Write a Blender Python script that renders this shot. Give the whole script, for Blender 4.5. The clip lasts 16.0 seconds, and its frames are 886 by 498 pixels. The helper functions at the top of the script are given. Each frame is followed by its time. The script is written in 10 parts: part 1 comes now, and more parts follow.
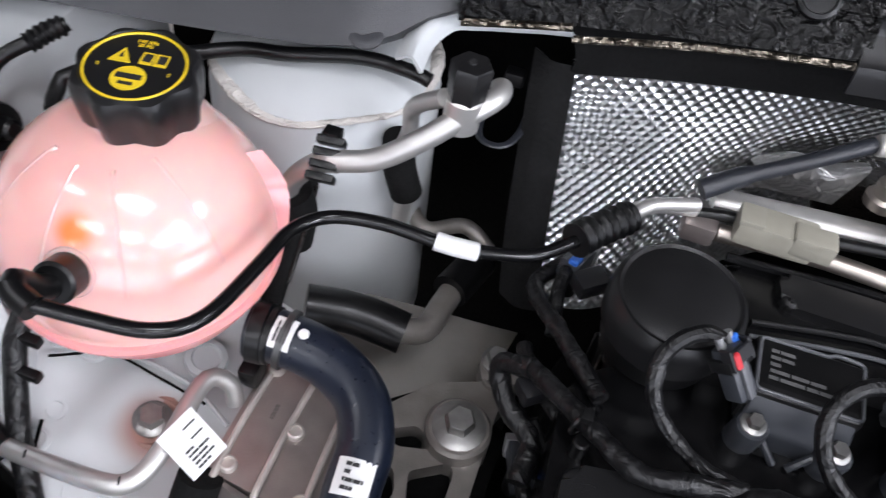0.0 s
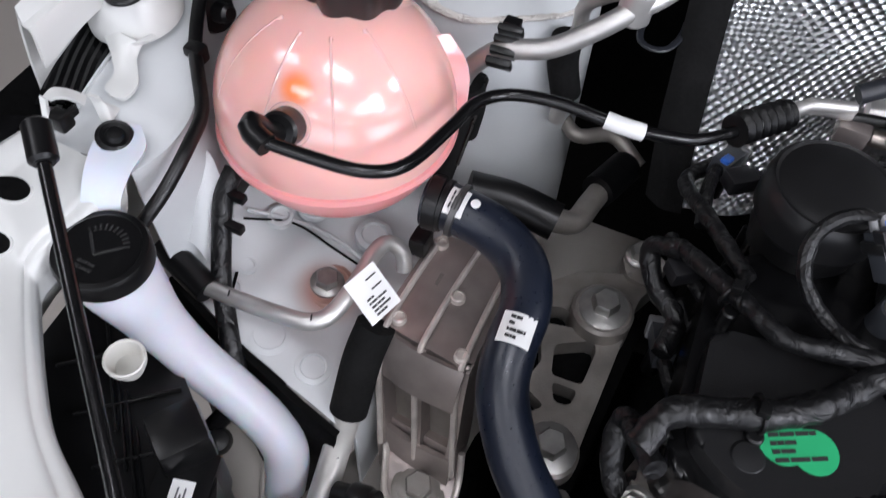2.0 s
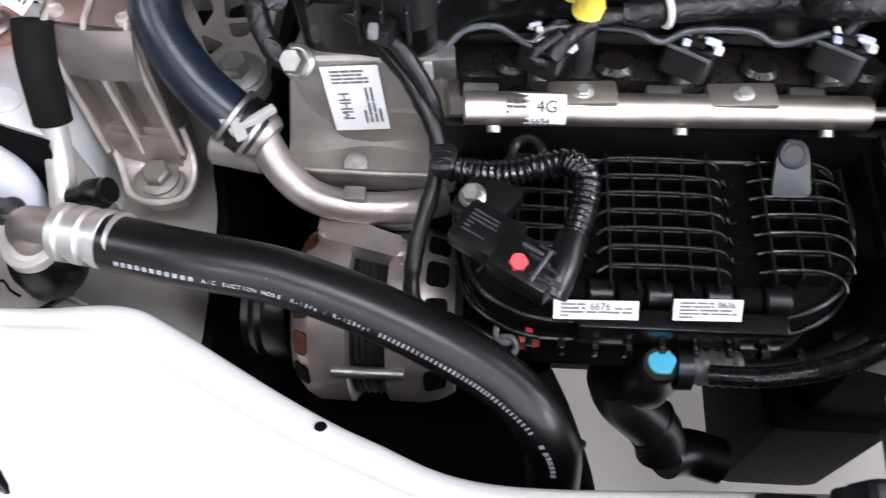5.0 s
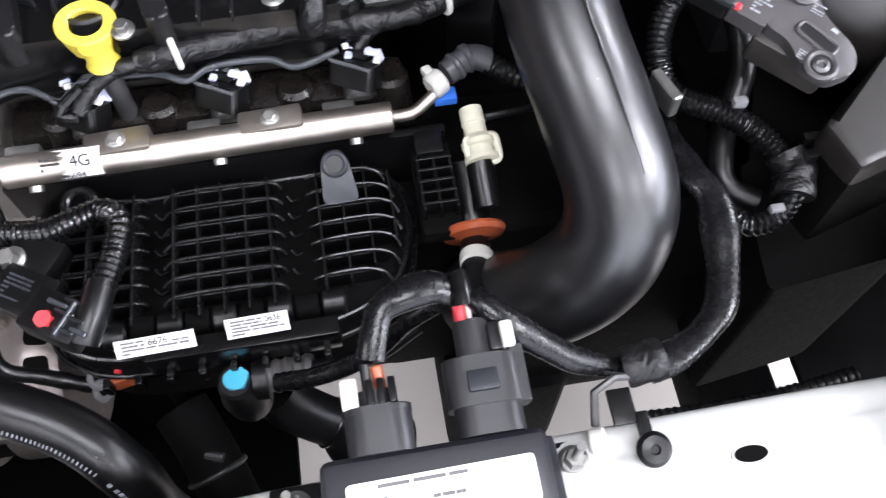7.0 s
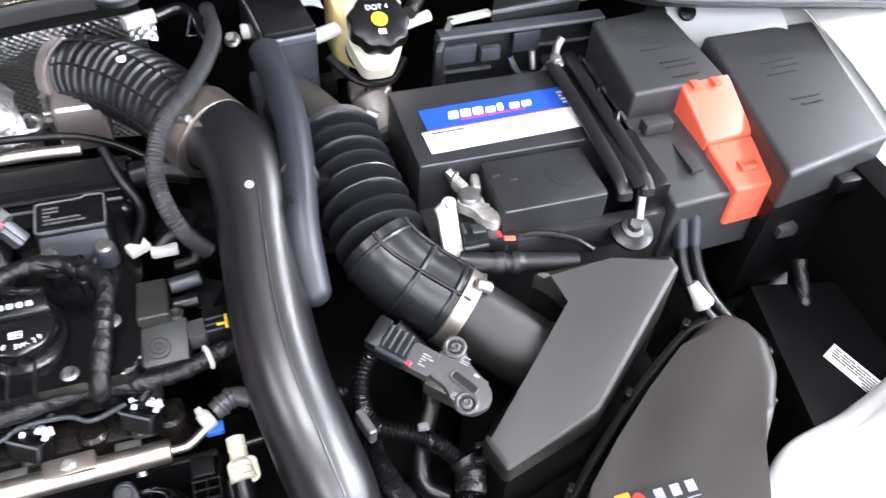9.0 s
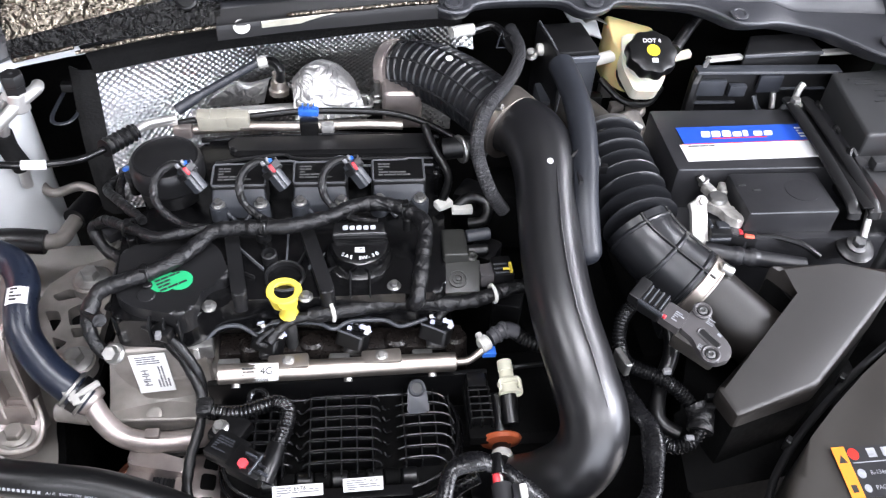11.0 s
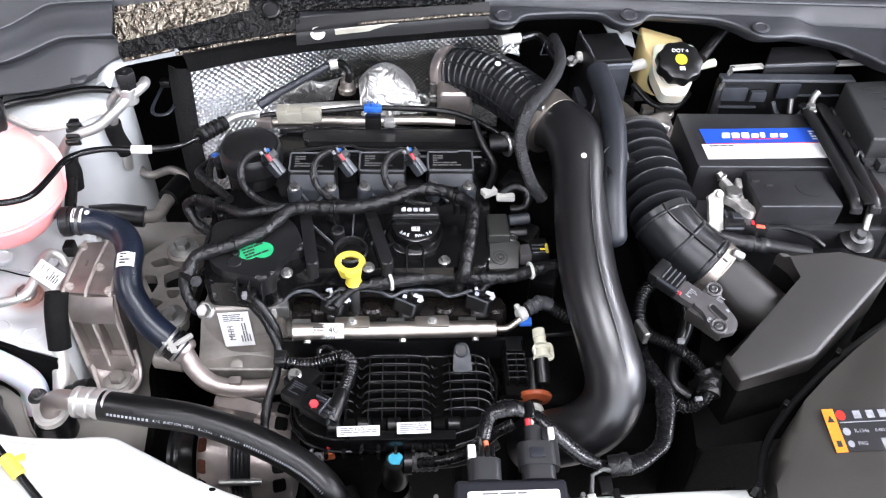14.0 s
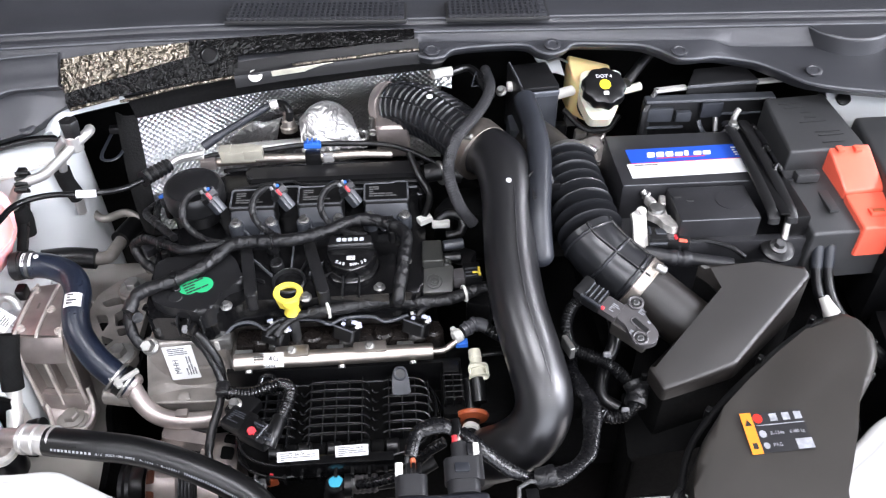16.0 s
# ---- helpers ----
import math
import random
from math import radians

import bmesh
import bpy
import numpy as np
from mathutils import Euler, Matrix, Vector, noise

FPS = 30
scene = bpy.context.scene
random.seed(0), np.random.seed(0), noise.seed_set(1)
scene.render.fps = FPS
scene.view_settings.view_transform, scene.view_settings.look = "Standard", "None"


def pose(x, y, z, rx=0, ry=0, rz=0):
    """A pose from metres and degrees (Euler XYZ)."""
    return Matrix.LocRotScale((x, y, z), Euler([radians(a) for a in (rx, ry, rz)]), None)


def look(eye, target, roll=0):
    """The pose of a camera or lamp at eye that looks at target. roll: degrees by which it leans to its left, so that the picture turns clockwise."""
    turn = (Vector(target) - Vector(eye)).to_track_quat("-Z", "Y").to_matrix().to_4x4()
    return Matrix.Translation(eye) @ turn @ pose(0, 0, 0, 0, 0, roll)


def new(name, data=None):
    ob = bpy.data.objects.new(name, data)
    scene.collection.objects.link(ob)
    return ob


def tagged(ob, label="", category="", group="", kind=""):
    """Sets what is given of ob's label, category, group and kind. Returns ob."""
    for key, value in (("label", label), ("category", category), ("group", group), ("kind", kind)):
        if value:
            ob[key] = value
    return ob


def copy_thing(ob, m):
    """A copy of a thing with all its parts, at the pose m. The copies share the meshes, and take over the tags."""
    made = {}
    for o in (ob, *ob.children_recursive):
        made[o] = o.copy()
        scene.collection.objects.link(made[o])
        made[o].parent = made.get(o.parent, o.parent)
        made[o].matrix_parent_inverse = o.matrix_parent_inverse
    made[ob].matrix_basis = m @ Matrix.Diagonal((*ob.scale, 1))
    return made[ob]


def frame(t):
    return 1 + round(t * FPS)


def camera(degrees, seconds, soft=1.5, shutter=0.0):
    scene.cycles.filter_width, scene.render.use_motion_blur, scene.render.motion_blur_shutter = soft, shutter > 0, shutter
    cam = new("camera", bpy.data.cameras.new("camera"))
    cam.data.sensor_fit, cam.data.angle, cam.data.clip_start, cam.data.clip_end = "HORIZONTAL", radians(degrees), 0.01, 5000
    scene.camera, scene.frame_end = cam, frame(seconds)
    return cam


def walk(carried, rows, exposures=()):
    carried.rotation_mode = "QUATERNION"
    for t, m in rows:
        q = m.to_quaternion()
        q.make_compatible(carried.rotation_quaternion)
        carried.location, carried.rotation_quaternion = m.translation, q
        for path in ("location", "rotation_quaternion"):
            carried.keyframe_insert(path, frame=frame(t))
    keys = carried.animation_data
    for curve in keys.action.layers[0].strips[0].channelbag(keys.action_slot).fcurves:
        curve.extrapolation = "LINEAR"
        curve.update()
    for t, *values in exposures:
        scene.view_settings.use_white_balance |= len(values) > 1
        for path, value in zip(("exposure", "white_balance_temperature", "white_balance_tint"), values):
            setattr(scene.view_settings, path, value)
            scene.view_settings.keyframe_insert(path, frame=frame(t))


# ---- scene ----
cam = camera(57.3, 16.0, soft=1.2, shutter=0.25)
PATH = [
    (0, (0.076, 0.055, 1.37), (-0.179, 1.309, -0.167), 9.4),
    (0.5, (0.055, 0.034, 1.38), (-0.363, 1.233, -0.166), 7.0),
    (1, (0.05, 0.031, 1.385), (-0.417, 1.217, -0.156), 4.6),
    (1.5, (0.058, 0.011, 1.382), (-0.41, 1.177, -0.174), 4.8),
    (2, (0.065, -0.024, 1.369), (-0.381, 1.089, -0.232), 4.9),
    (2.5, (0.065, -0.062, 1.347), (-0.355, 0.959, -0.321), 4.4),
    (3, (0.086, -0.084, 1.33), (-0.305, 0.855, -0.393), 2.1),
    (3.2, (0.096, -0.088, 1.327), (-0.288, 0.837, -0.405), 0.9),
    (5.3, (0.259, -0.151, 1.301), (0.198, 0.811, -0.451), -3.4),
    (5.5, (0.283, -0.149, 1.31), (0.269, 0.792, -0.455), -2.1),
    (6, (0.329, -0.15, 1.32), (0.403, 0.794, -0.442), 0.2),
    (6.5, (0.362, -0.156, 1.323), (0.463, 0.782, -0.441), -0.3),
    (7, (0.411, -0.157, 1.331), (0.557, 0.786, -0.427), -0.6),
    (7.5, (0.455, -0.162, 1.35), (0.69, 0.795, -0.39), 1.4),
    (8, (0.519, -0.164, 1.386), (0.881, 0.858, -0.295), 3.4),
    (8.5, (0.564, -0.171, 1.441), (0.984, 0.993, -0.13), 2.6),
    (9, (0.508, -0.197, 1.516), (0.983, 1.065, 0.039), 4.5),
    (9.5, (0.414, -0.222, 1.544), (0.841, 1.078, 0.084), 6.2),
    (10, (0.348, -0.237, 1.542), (0.738, 1.08, 0.088), 6.0),
    (10.2, (0.352, -0.259, 1.539), (0.702, 1.096, 0.11), 5.4),
    (12.3, (0.314, -0.41, 1.618), (0.419, 1.041, 0.246), 3.1),
    (12.5, (0.314, -0.419, 1.621), (0.421, 1.032, 0.249), 3.2),
    (13, (0.315, -0.439, 1.63), (0.422, 1.013, 0.26), 3.1),
    (13.5, (0.326, -0.439, 1.628), (0.423, 1.003, 0.245), 2.6),
    (14, (0.326, -0.435, 1.628), (0.422, 0.999, 0.237), 2.6),
    (14.5, (0.329, -0.434, 1.627), (0.426, 1.005, 0.242), 2.7),
    (15, (0.335, -0.426, 1.631), (0.433, 1.012, 0.245), 2.9),
    (15.5, (0.367, -0.443, 1.641), (0.443, 1.019, 0.278), 1.1),
    (16, (0.404, -0.469, 1.645), (0.492, 1.023, 0.315), -0.3),
]
walk(cam, [(t, look(eye, target, roll)) for t, eye, target, roll in PATH],
     exposures=((0, -0.9), (1, -1.13), (3, -1.24), (5.3, -0.2), (6.5, -0.06), (7, -0.06), (7.5, 0.06), (8, 0.44), (9, 0.3), (10, 0.1), (10.2, 0.09), (12.3, -0.13), (14, -0.09), (16, -0.07)))

# ---- light: a closed workshop with a window front and ceiling panels ----
world = bpy.data.worlds.new("room_air")
scene.world = world
world.use_nodes = True
world.node_tree.nodes["Background"].inputs[0].default_value = (0.88, 0.9, 1.0, 1)
world.node_tree.nodes["Background"].inputs[1].default_value = 0.03
scene.view_settings.exposure = 0.0


def area(name, eye, target, sx, sy, watts, colour=(1, 1, 1)):
    data = bpy.data.lights.new(name, "AREA")
    data.shape, data.size, data.size_y, data.energy, data.color = "RECTANGLE", sx, sy, watts, colour
    ob = new(name, data)
    ob.matrix_world = look(eye, target)
    return ob


area("window_light", (1.6, -5.8, 1.9), (0.6, 0.2, 1.0), 7.0, 2.2, 300, (0.835, 0.87, 1.0))
area("side_window_light", (6.8, -1.0, 1.9), (0.6, 0.2, 1.0), 6.0, 2.4, 620, (0.835, 0.87, 1.0))
# (-1.7, -0.7) is an added, unseen lamp, only to brighten the strut tower.
LAMPS = [(-1.6, -4.8), (0.4, -4.8), (2.4, -4.8), (4.4, -4.8), (-0.6, -2.4), (1.4, -2.4), (3.4, -2.4), (0.6, -0.6), (-1.7, -0.7), (3.6, -1.7), (3.6, -0.8), (4.9, -1.2), (3.9, 0.9)]
for lx, ly in LAMPS:
    area("panel_light", (lx, ly, 3.36), (lx, ly, 0), 1.15, 0.45, 210 if lx > 4.5 else 125 if lx > 3.0 and ly > -2 else 30 if lx < -1.6 else 48, (0.875, 0.89, 1.0))

# ---- materials ----
def mat(name, colour, rough=0.5, metal=0.0, vary=0.15, scale=40.0, bump=0.05, fine=400.0, coat=0.0, sheen=0.0, sub=0.0, trans=0.0, spec=0.5):
    """A surface with colour and gloss varied at two scales, and a fine relief."""
    m = bpy.data.materials.new(name)
    m.use_nodes = True
    nt = m.node_tree
    n, l = nt.nodes, nt.links
    b = n["Principled BSDF"]
    b.inputs["Metallic"].default_value = metal
    b.inputs["Coat Weight"].default_value = coat
    b.inputs["Coat Roughness"].default_value = 0.12
    b.inputs["Transmission Weight"].default_value = trans
    b.inputs["Subsurface Weight"].default_value = sub
    b.inputs["Subsurface Scale"].default_value = 0.02
    b.inputs["Specular IOR Level"].default_value = spec
    co = n.new("ShaderNodeTexCoord")
    n1, n2 = n.new("ShaderNodeTexNoise"), n.new("ShaderNodeTexNoise")
    n1.inputs["Scale"].default_value, n2.inputs["Scale"].default_value = scale, fine
    n1.inputs["Detail"].default_value = 6
    n2.inputs["Detail"].default_value = 3
    for k in (n1, n2):
        l.new(co.outputs["Object"], k.inputs["Vector"])
    ramp = n.new("ShaderNodeMapRange")
    ramp.inputs["From Min"].default_value, ramp.inputs["From Max"].default_value = 0.3, 0.7
    ramp.inputs["To Min"].default_value, ramp.inputs["To Max"].default_value = 1 - vary, 1 + vary
    l.new(n1.outputs["Fac"], ramp.inputs["Value"])
    mul = n.new("ShaderNodeVectorMath")
    mul.operation = "SCALE"
    mul.inputs[0].default_value = colour[:3]
    l.new(ramp.outputs[0], mul.inputs["Scale"])
    l.new(mul.outputs[0], b.inputs["Base Color"])
    rr = n.new("ShaderNodeMapRange")
    rr.inputs["To Min"].default_value, rr.inputs["To Max"].default_value = max(0.03, rough - 0.5 * vary), min(1, rough + 0.5 * vary)
    l.new(n2.outputs["Fac"], rr.inputs["Value"])
    l.new(rr.outputs[0], b.inputs["Roughness"])
    if bump:
        bp = n.new("ShaderNodeBump")
        bp.inputs["Strength"].default_value = bump
        bp.inputs["Distance"].default_value = 0.0006
        l.new(n2.outputs["Fac"], bp.inputs["Height"])
        l.new(bp.outputs[0], b.inputs["Normal"])
    return m


def relief(m, kind, scale, strength, distance=0.004, detail=2.0):
    """Lays a coarser relief over the fine one: wrinkled foil, embossed dimples or woven braid."""
    nt = m.node_tree
    n, l = nt.nodes, nt.links
    b = n["Principled BSDF"]
    co = n.new("ShaderNodeTexCoord")
    if kind == "wrinkle":
        tx = n.new("ShaderNodeTexNoise")
        tx.inputs["Scale"].default_value, tx.inputs["Detail"].default_value = scale, detail
        tx.inputs["Distortion"].default_value = 1.5
        out = tx.outputs["Fac"]
        l.new(co.outputs["Object"], tx.inputs["Vector"])
    elif kind == "cells":
        tx = n.new("ShaderNodeTexVoronoi")
        tx.inputs["Scale"].default_value = scale
        tx.inputs["Randomness"].default_value = detail
        out = tx.outputs["Distance"]
        turn = n.new("ShaderNodeMapping")
        turn.inputs["Rotation"].default_value = (0, 0, radians(45))
        l.new(co.outputs["UV"], turn.inputs["Vector"])
        l.new(turn.outputs[0], tx.inputs["Vector"])
    else:
        tx = n.new("ShaderNodeTexWave")
        tx.inputs["Scale"].default_value, tx.inputs["Distortion"].default_value = scale, 0.5
        out = tx.outputs["Fac"]
        l.new(co.outputs["Object"], tx.inputs["Vector"])
    bp = n.new("ShaderNodeBump")
    bp.inputs["Strength"].default_value, bp.inputs["Distance"].default_value = strength, distance
    l.new(out, bp.inputs["Height"])
    if b.inputs["Normal"].links:
        l.new(b.inputs["Normal"].links[0].from_socket, bp.inputs["Normal"])
    l.new(bp.outputs[0], b.inputs["Normal"])
    return m


black = mat("black_plastic", (0.003, 0.003, 0.0033), 0.34, vary=0.25, bump=0.12, fine=900, spec=0.4)
blacks = mat("satin_black_plastic", (0.003, 0.003, 0.0033), 0.22, vary=0.2, bump=0.04, fine=700, spec=0.45)
grain = mat("grained_black_plastic", (0.031, 0.0282, 0.0248), 0.4, vary=0.15, scale=12, bump=0.2, fine=1400, spec=0.6)
greyplas = mat("dark_grey_plastic", (0.011, 0.011, 0.0125), 0.38, vary=0.2, bump=0.12, fine=900)
cowlplas = mat("cowl_grey_plastic", (0.030, 0.031, 0.035), 0.4, vary=0.15, scale=9, bump=0.3, fine=1500)
rubber = mat("rubber", (0.003, 0.003, 0.0033), 0.34, vary=0.3, bump=0.1, fine=600, spec=0.4)
navy = mat("coolant_hose_rubber", (0.006, 0.009, 0.018), 0.33, vary=0.3, scale=25, bump=0.12, fine=500)
foam = mat("foam", (0.0045, 0.0045, 0.0045), 0.9, vary=0.3, bump=0.9, fine=350, spec=0.2)
tape = relief(mat("loom_tape", (0.0045, 0.0045, 0.005), 0.4, vary=0.35, scale=60, bump=0.5, fine=300, spec=0.42), "wrinkle", 75.0, 0.7, 0.004, 2.0)
pipeblack = relief(mat("blow_moulded_duct", (0.005, 0.005, 0.006), 0.34, vary=0.25, scale=30, bump=0.03, fine=500, spec=0.9), "wrinkle", 26.0, 0.06, 0.004, 2.0)
greyhose = mat("grey_hose", (0.017, 0.019, 0.024), 0.42, vary=0.2, bump=0.1, fine=500)
ribal = mat("worn_pale_casting_edge", (0.58, 0.53, 0.49), 0.4, metal=0.4, vary=0.2, scale=60, bump=0.1)
machined = mat("machined_aluminium", (0.56, 0.545, 0.515), 0.38, metal=0.4, vary=0.1, scale=40, bump=0.04)
leadcast = mat("pale_cast_lead", (0.40, 0.385, 0.36), 0.45, metal=0.35, vary=0.35, scale=110, bump=0.6, fine=250)
sensorgrey = mat("warm_grey_sensor_plastic", (0.060, 0.056, 0.057), 0.4, vary=0.15, scale=50, bump=0.15)
bellowrub = mat("matt_bellows_rubber", (0.0095, 0.01, 0.0115), 0.32, vary=0.1, scale=40, bump=0, spec=0.6)
vinyl = relief(mat("loose_black_sleeve", (0.004, 0.004, 0.0046), 0.27, vary=0.25, scale=50, bump=0.03, fine=300, spec=0.32), "wrinkle", 38.0, 0.2, 0.004, 0.6)
char = mat("charcoal_plastic", (0.0085, 0.0085, 0.009), 0.36, vary=0.2, scale=25, bump=0.15, fine=1000, spec=0.45)
# Rosy tint: the pink tank's reflection mixed into the metal's colour.
castal = mat("cast_aluminium", (0.37, 0.325, 0.305), 0.36, metal=0.75, vary=0.22, scale=30, bump=0.25, fine=900)
dullal = mat("dull_cast_aluminium", (0.265, 0.245, 0.225), 0.46, metal=0.6, vary=0.25, scale=35, bump=0.4, fine=800)
tubeal = mat("aluminium_tube", (0.58, 0.57, 0.55), 0.42, metal=0.8, vary=0.12, scale=50, bump=0.06)
steel = mat("bright_steel", (0.50, 0.45, 0.40), 0.4, metal=1.0, vary=0.15, scale=60, bump=0.05)
zinc = mat("zinc_steel", (0.36, 0.355, 0.34), 0.4, metal=0.95, vary=0.2, scale=90, bump=0.15)
darksteel = mat("dark_steel", (0.10, 0.10, 0.10), 0.45, metal=0.8, vary=0.3, scale=60, bump=0.2)
paint = mat("white_body_paint", (0.60, 0.605, 0.585), 0.3, vary=0.03, scale=6, bump=0.02, coat=0.4)
primer = mat("pale_inner_paint", (0.58, 0.60, 0.605), 0.42, vary=0.08, scale=9, bump=0.05, coat=0.1)
# Inner paint darkened: the shade low in the bay is in the colour.
railpaint = mat("shade_darkened_primer", (0.25, 0.232, 0.21), 0.5, vary=0.2, scale=14, bump=0.1)
sealer = relief(mat("seam_sealer", (0.60, 0.57, 0.53), 0.6, vary=0.12, scale=30, bump=0.6, fine=120), "wrinkle", 160.0, 0.7, 0.004, 2.0)
slate = mat("slate_grey_plastic", (0.034, 0.037, 0.043), 0.36, vary=0.2, bump=0.1, fine=900)
# Paler than the plastic: highlights along edges, put in as colour.
edgegrey = mat("edge_highlight_grey", (0.09, 0.093, 0.10), 0.35, vary=0.2, bump=0.05)
whiteplas = mat("white_translucent_plastic", (0.62, 0.63, 0.70), 0.4, vary=0.05, scale=8, bump=0.03, sub=0.25)
white = mat("white_plastic", (0.58, 0.57, 0.53), 0.45, vary=0.08, bump=0.05)
cream = mat("fluid_bottle_plastic", (0.56, 0.44, 0.21), 0.35, vary=0.15, scale=14, bump=0.03, sub=0.3)
pink = mat("pink_tank_plastic", (0.82, 0.32, 0.32), 0.22, vary=0.08, scale=9, bump=0.02, sub=0.35, coat=0.3)
rose = mat("pale_pink_plastic", (0.87, 0.47, 0.43), 0.2, vary=0.06, scale=9, bump=0.01, sub=0.35, coat=0.7)
stain = mat("orange_stained_plastic", (0.88, 0.26, 0.12), 0.25, vary=0.15, bump=0.02, sub=0.3)
orange = mat("orange_plastic", (0.78, 0.16, 0.04), 0.3, vary=0.1, bump=0.03)
copper = mat("copper_winding", (0.10, 0.03, 0.015), 0.4, metal=0.5, vary=0.3, scale=200, bump=0.4)
rust = mat("orange_brown_plastic", (0.36, 0.08, 0.03), 0.35, vary=0.2, bump=0.05)
red = mat("red_plastic", (0.50, 0.03, 0.04), 0.38, vary=0.08, bump=0.08)
yellow = mat("yellow_plastic", (0.72, 0.56, 0.07), 0.35, vary=0.1, bump=0.05)
amber = mat("amber_print", (0.80, 0.24, 0.02), 0.5, vary=0.05, bump=0)
blue = mat("blue_plastic", (0.03, 0.14, 0.55), 0.35, vary=0.1, bump=0.05)
cyan = mat("cyan_plastic", (0.05, 0.36, 0.52), 0.4, vary=0.15, bump=0.05)
green = mat("green_sticker", (0.02, 0.36, 0.14), 0.4, vary=0.1, bump=0.02)
paper = mat("white_label", (0.70, 0.70, 0.69), 0.5, vary=0.04, bump=0)
inkblack = mat("black_print", (0.02, 0.02, 0.02), 0.5, vary=0.05, bump=0)
inkwhite = mat("white_print", (0.75, 0.75, 0.75), 0.5, vary=0.05, bump=0)
inkgrey = mat("grey_print", (0.10, 0.10, 0.10), 0.5, vary=0.05, bump=0)
inklabel = mat("faded_label_print", (0.13, 0.13, 0.14), 0.5, vary=0.3, scale=120, bump=0)
filmblack = mat("black_sticker_film", (0.022, 0.022, 0.024), 0.36, vary=0.2, bump=0.02, spec=0.6)
# Base colour raised to carry the grey sheen on the battery top.
battplas = mat("sheen_grey_battery_plastic", (0.021, 0.021, 0.023), 0.36, vary=0.3, scale=22, bump=0.1, fine=800, spec=0.55)
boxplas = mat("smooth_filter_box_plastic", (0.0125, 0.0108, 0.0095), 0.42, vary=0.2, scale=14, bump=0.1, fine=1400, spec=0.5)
fuseplas = mat("fuse_box_plastic", (0.030, 0.0305, 0.0315), 0.42, vary=0.15, scale=14, bump=0.2, fine=1300, spec=0.55)
coral = mat("coral_red_plastic", (0.80, 0.12, 0.07), 0.36, vary=0.08, bump=0.06)
inkdull = mat("dull_white_print", (0.30, 0.31, 0.33), 0.45, vary=0.25, scale=200, bump=0)
inkblue = mat("blue_print", (0.015, 0.07, 0.42), 0.4, vary=0.06, bump=0)
inkred = mat("red_print", (0.6, 0.03, 0.02), 0.4, vary=0.06, bump=0)
palecol = mat("dull_grey_collar", (0.16, 0.16, 0.165), 0.45, vary=0.15, bump=0.1)
wirepale = mat("pale_blue_wire_plastic", (0.55, 0.57, 0.75), 0.4, vary=0.2, bump=0.02)
inkyel = mat("yellow_print", (0.72, 0.52, 0.02), 0.45, vary=0.08, bump=0)
def tint(m, spot, r0, r1, colour):
    """A second colour that fades out round one spot of the surface."""
    nt = m.node_tree
    n, l = nt.nodes, nt.links
    b = n["Principled BSDF"]
    co, dist, rg, mx = n.new("ShaderNodeTexCoord"), n.new("ShaderNodeVectorMath"), n.new("ShaderNodeMapRange"), n.new("ShaderNodeMix")
    dist.operation = "DISTANCE"
    dist.inputs[1].default_value = spot
    l.new(co.outputs["Object"], dist.inputs[0])
    rg.inputs["From Min"].default_value, rg.inputs["From Max"].default_value = r0, r1
    rg.inputs["To Min"].default_value, rg.inputs["To Max"].default_value = 1.0, 0.0
    rg.interpolation_type = "SMOOTHSTEP"
    l.new(dist.outputs["Value"], rg.inputs["Value"])
    mx.data_type = "RGBA"
    l.new(rg.outputs[0], mx.inputs[0])
    l.new(b.inputs["Base Color"].links[0].from_socket, mx.inputs[6])
    mx.inputs[7].default_value = (*colour, 1)
    l.new(mx.outputs[2], b.inputs["Base Color"])
    return m


shieldm = relief(mat("embossed_aluminium", (0.64, 0.65, 0.66), 0.29, metal=1.0, vary=0.1, scale=20, bump=0.02), "cells", 178.0, 0.85, 0.0036, 0.06)
foil = relief(mat("wrinkled_foil", (0.20, 0.175, 0.14), 0.3, metal=1.0, vary=0.3, scale=60, bump=0.05), "wrinkle", 95.0, 0.9, 0.007, 1.2)
darkfoil = relief(mat("dark_wrinkled_foil", (0.004, 0.004, 0.004), 0.2, metal=0.0, vary=0.5, scale=60, bump=0.05, spec=0.15), "wrinkle", 90.0, 0.6, 0.006, 1.0)
floorm = mat("workshop_floor_tile", (0.50, 0.46, 0.42), 0.35, vary=0.06, scale=2, bump=0.02, fine=60)
# Walls and ceiling stay out of view; dark so the bay reflects little.
wallm = mat("workshop_wall_paint", (0.12, 0.12, 0.125), 0.7, vary=0.05, scale=2, bump=0.05, fine=90)
ceilm = mat("ceiling_paint", (0.14, 0.14, 0.145), 0.8, vary=0.04, scale=2, bump=0.05, fine=90)
# Near black: deep bay shade put into the colour of parts and gaps.
underm = mat("deep_shade_black", (0.0014, 0.0014, 0.0014), 0.8, vary=0.4, scale=20, bump=0.3, fine=200, spec=0.1)
glowm = bpy.data.materials.new("lamp_diffuser")
glowm.use_nodes = True
glowm.node_tree.nodes["Principled BSDF"].inputs["Emission Color"].default_value = (1, 0.98, 0.95, 1)
glowm.node_tree.nodes["Principled BSDF"].inputs["Emission Strength"].default_value = 6.0
from mathutils.bvhtree import BVHTree

# ---- building blocks ----
ORG = {}
V = Vector


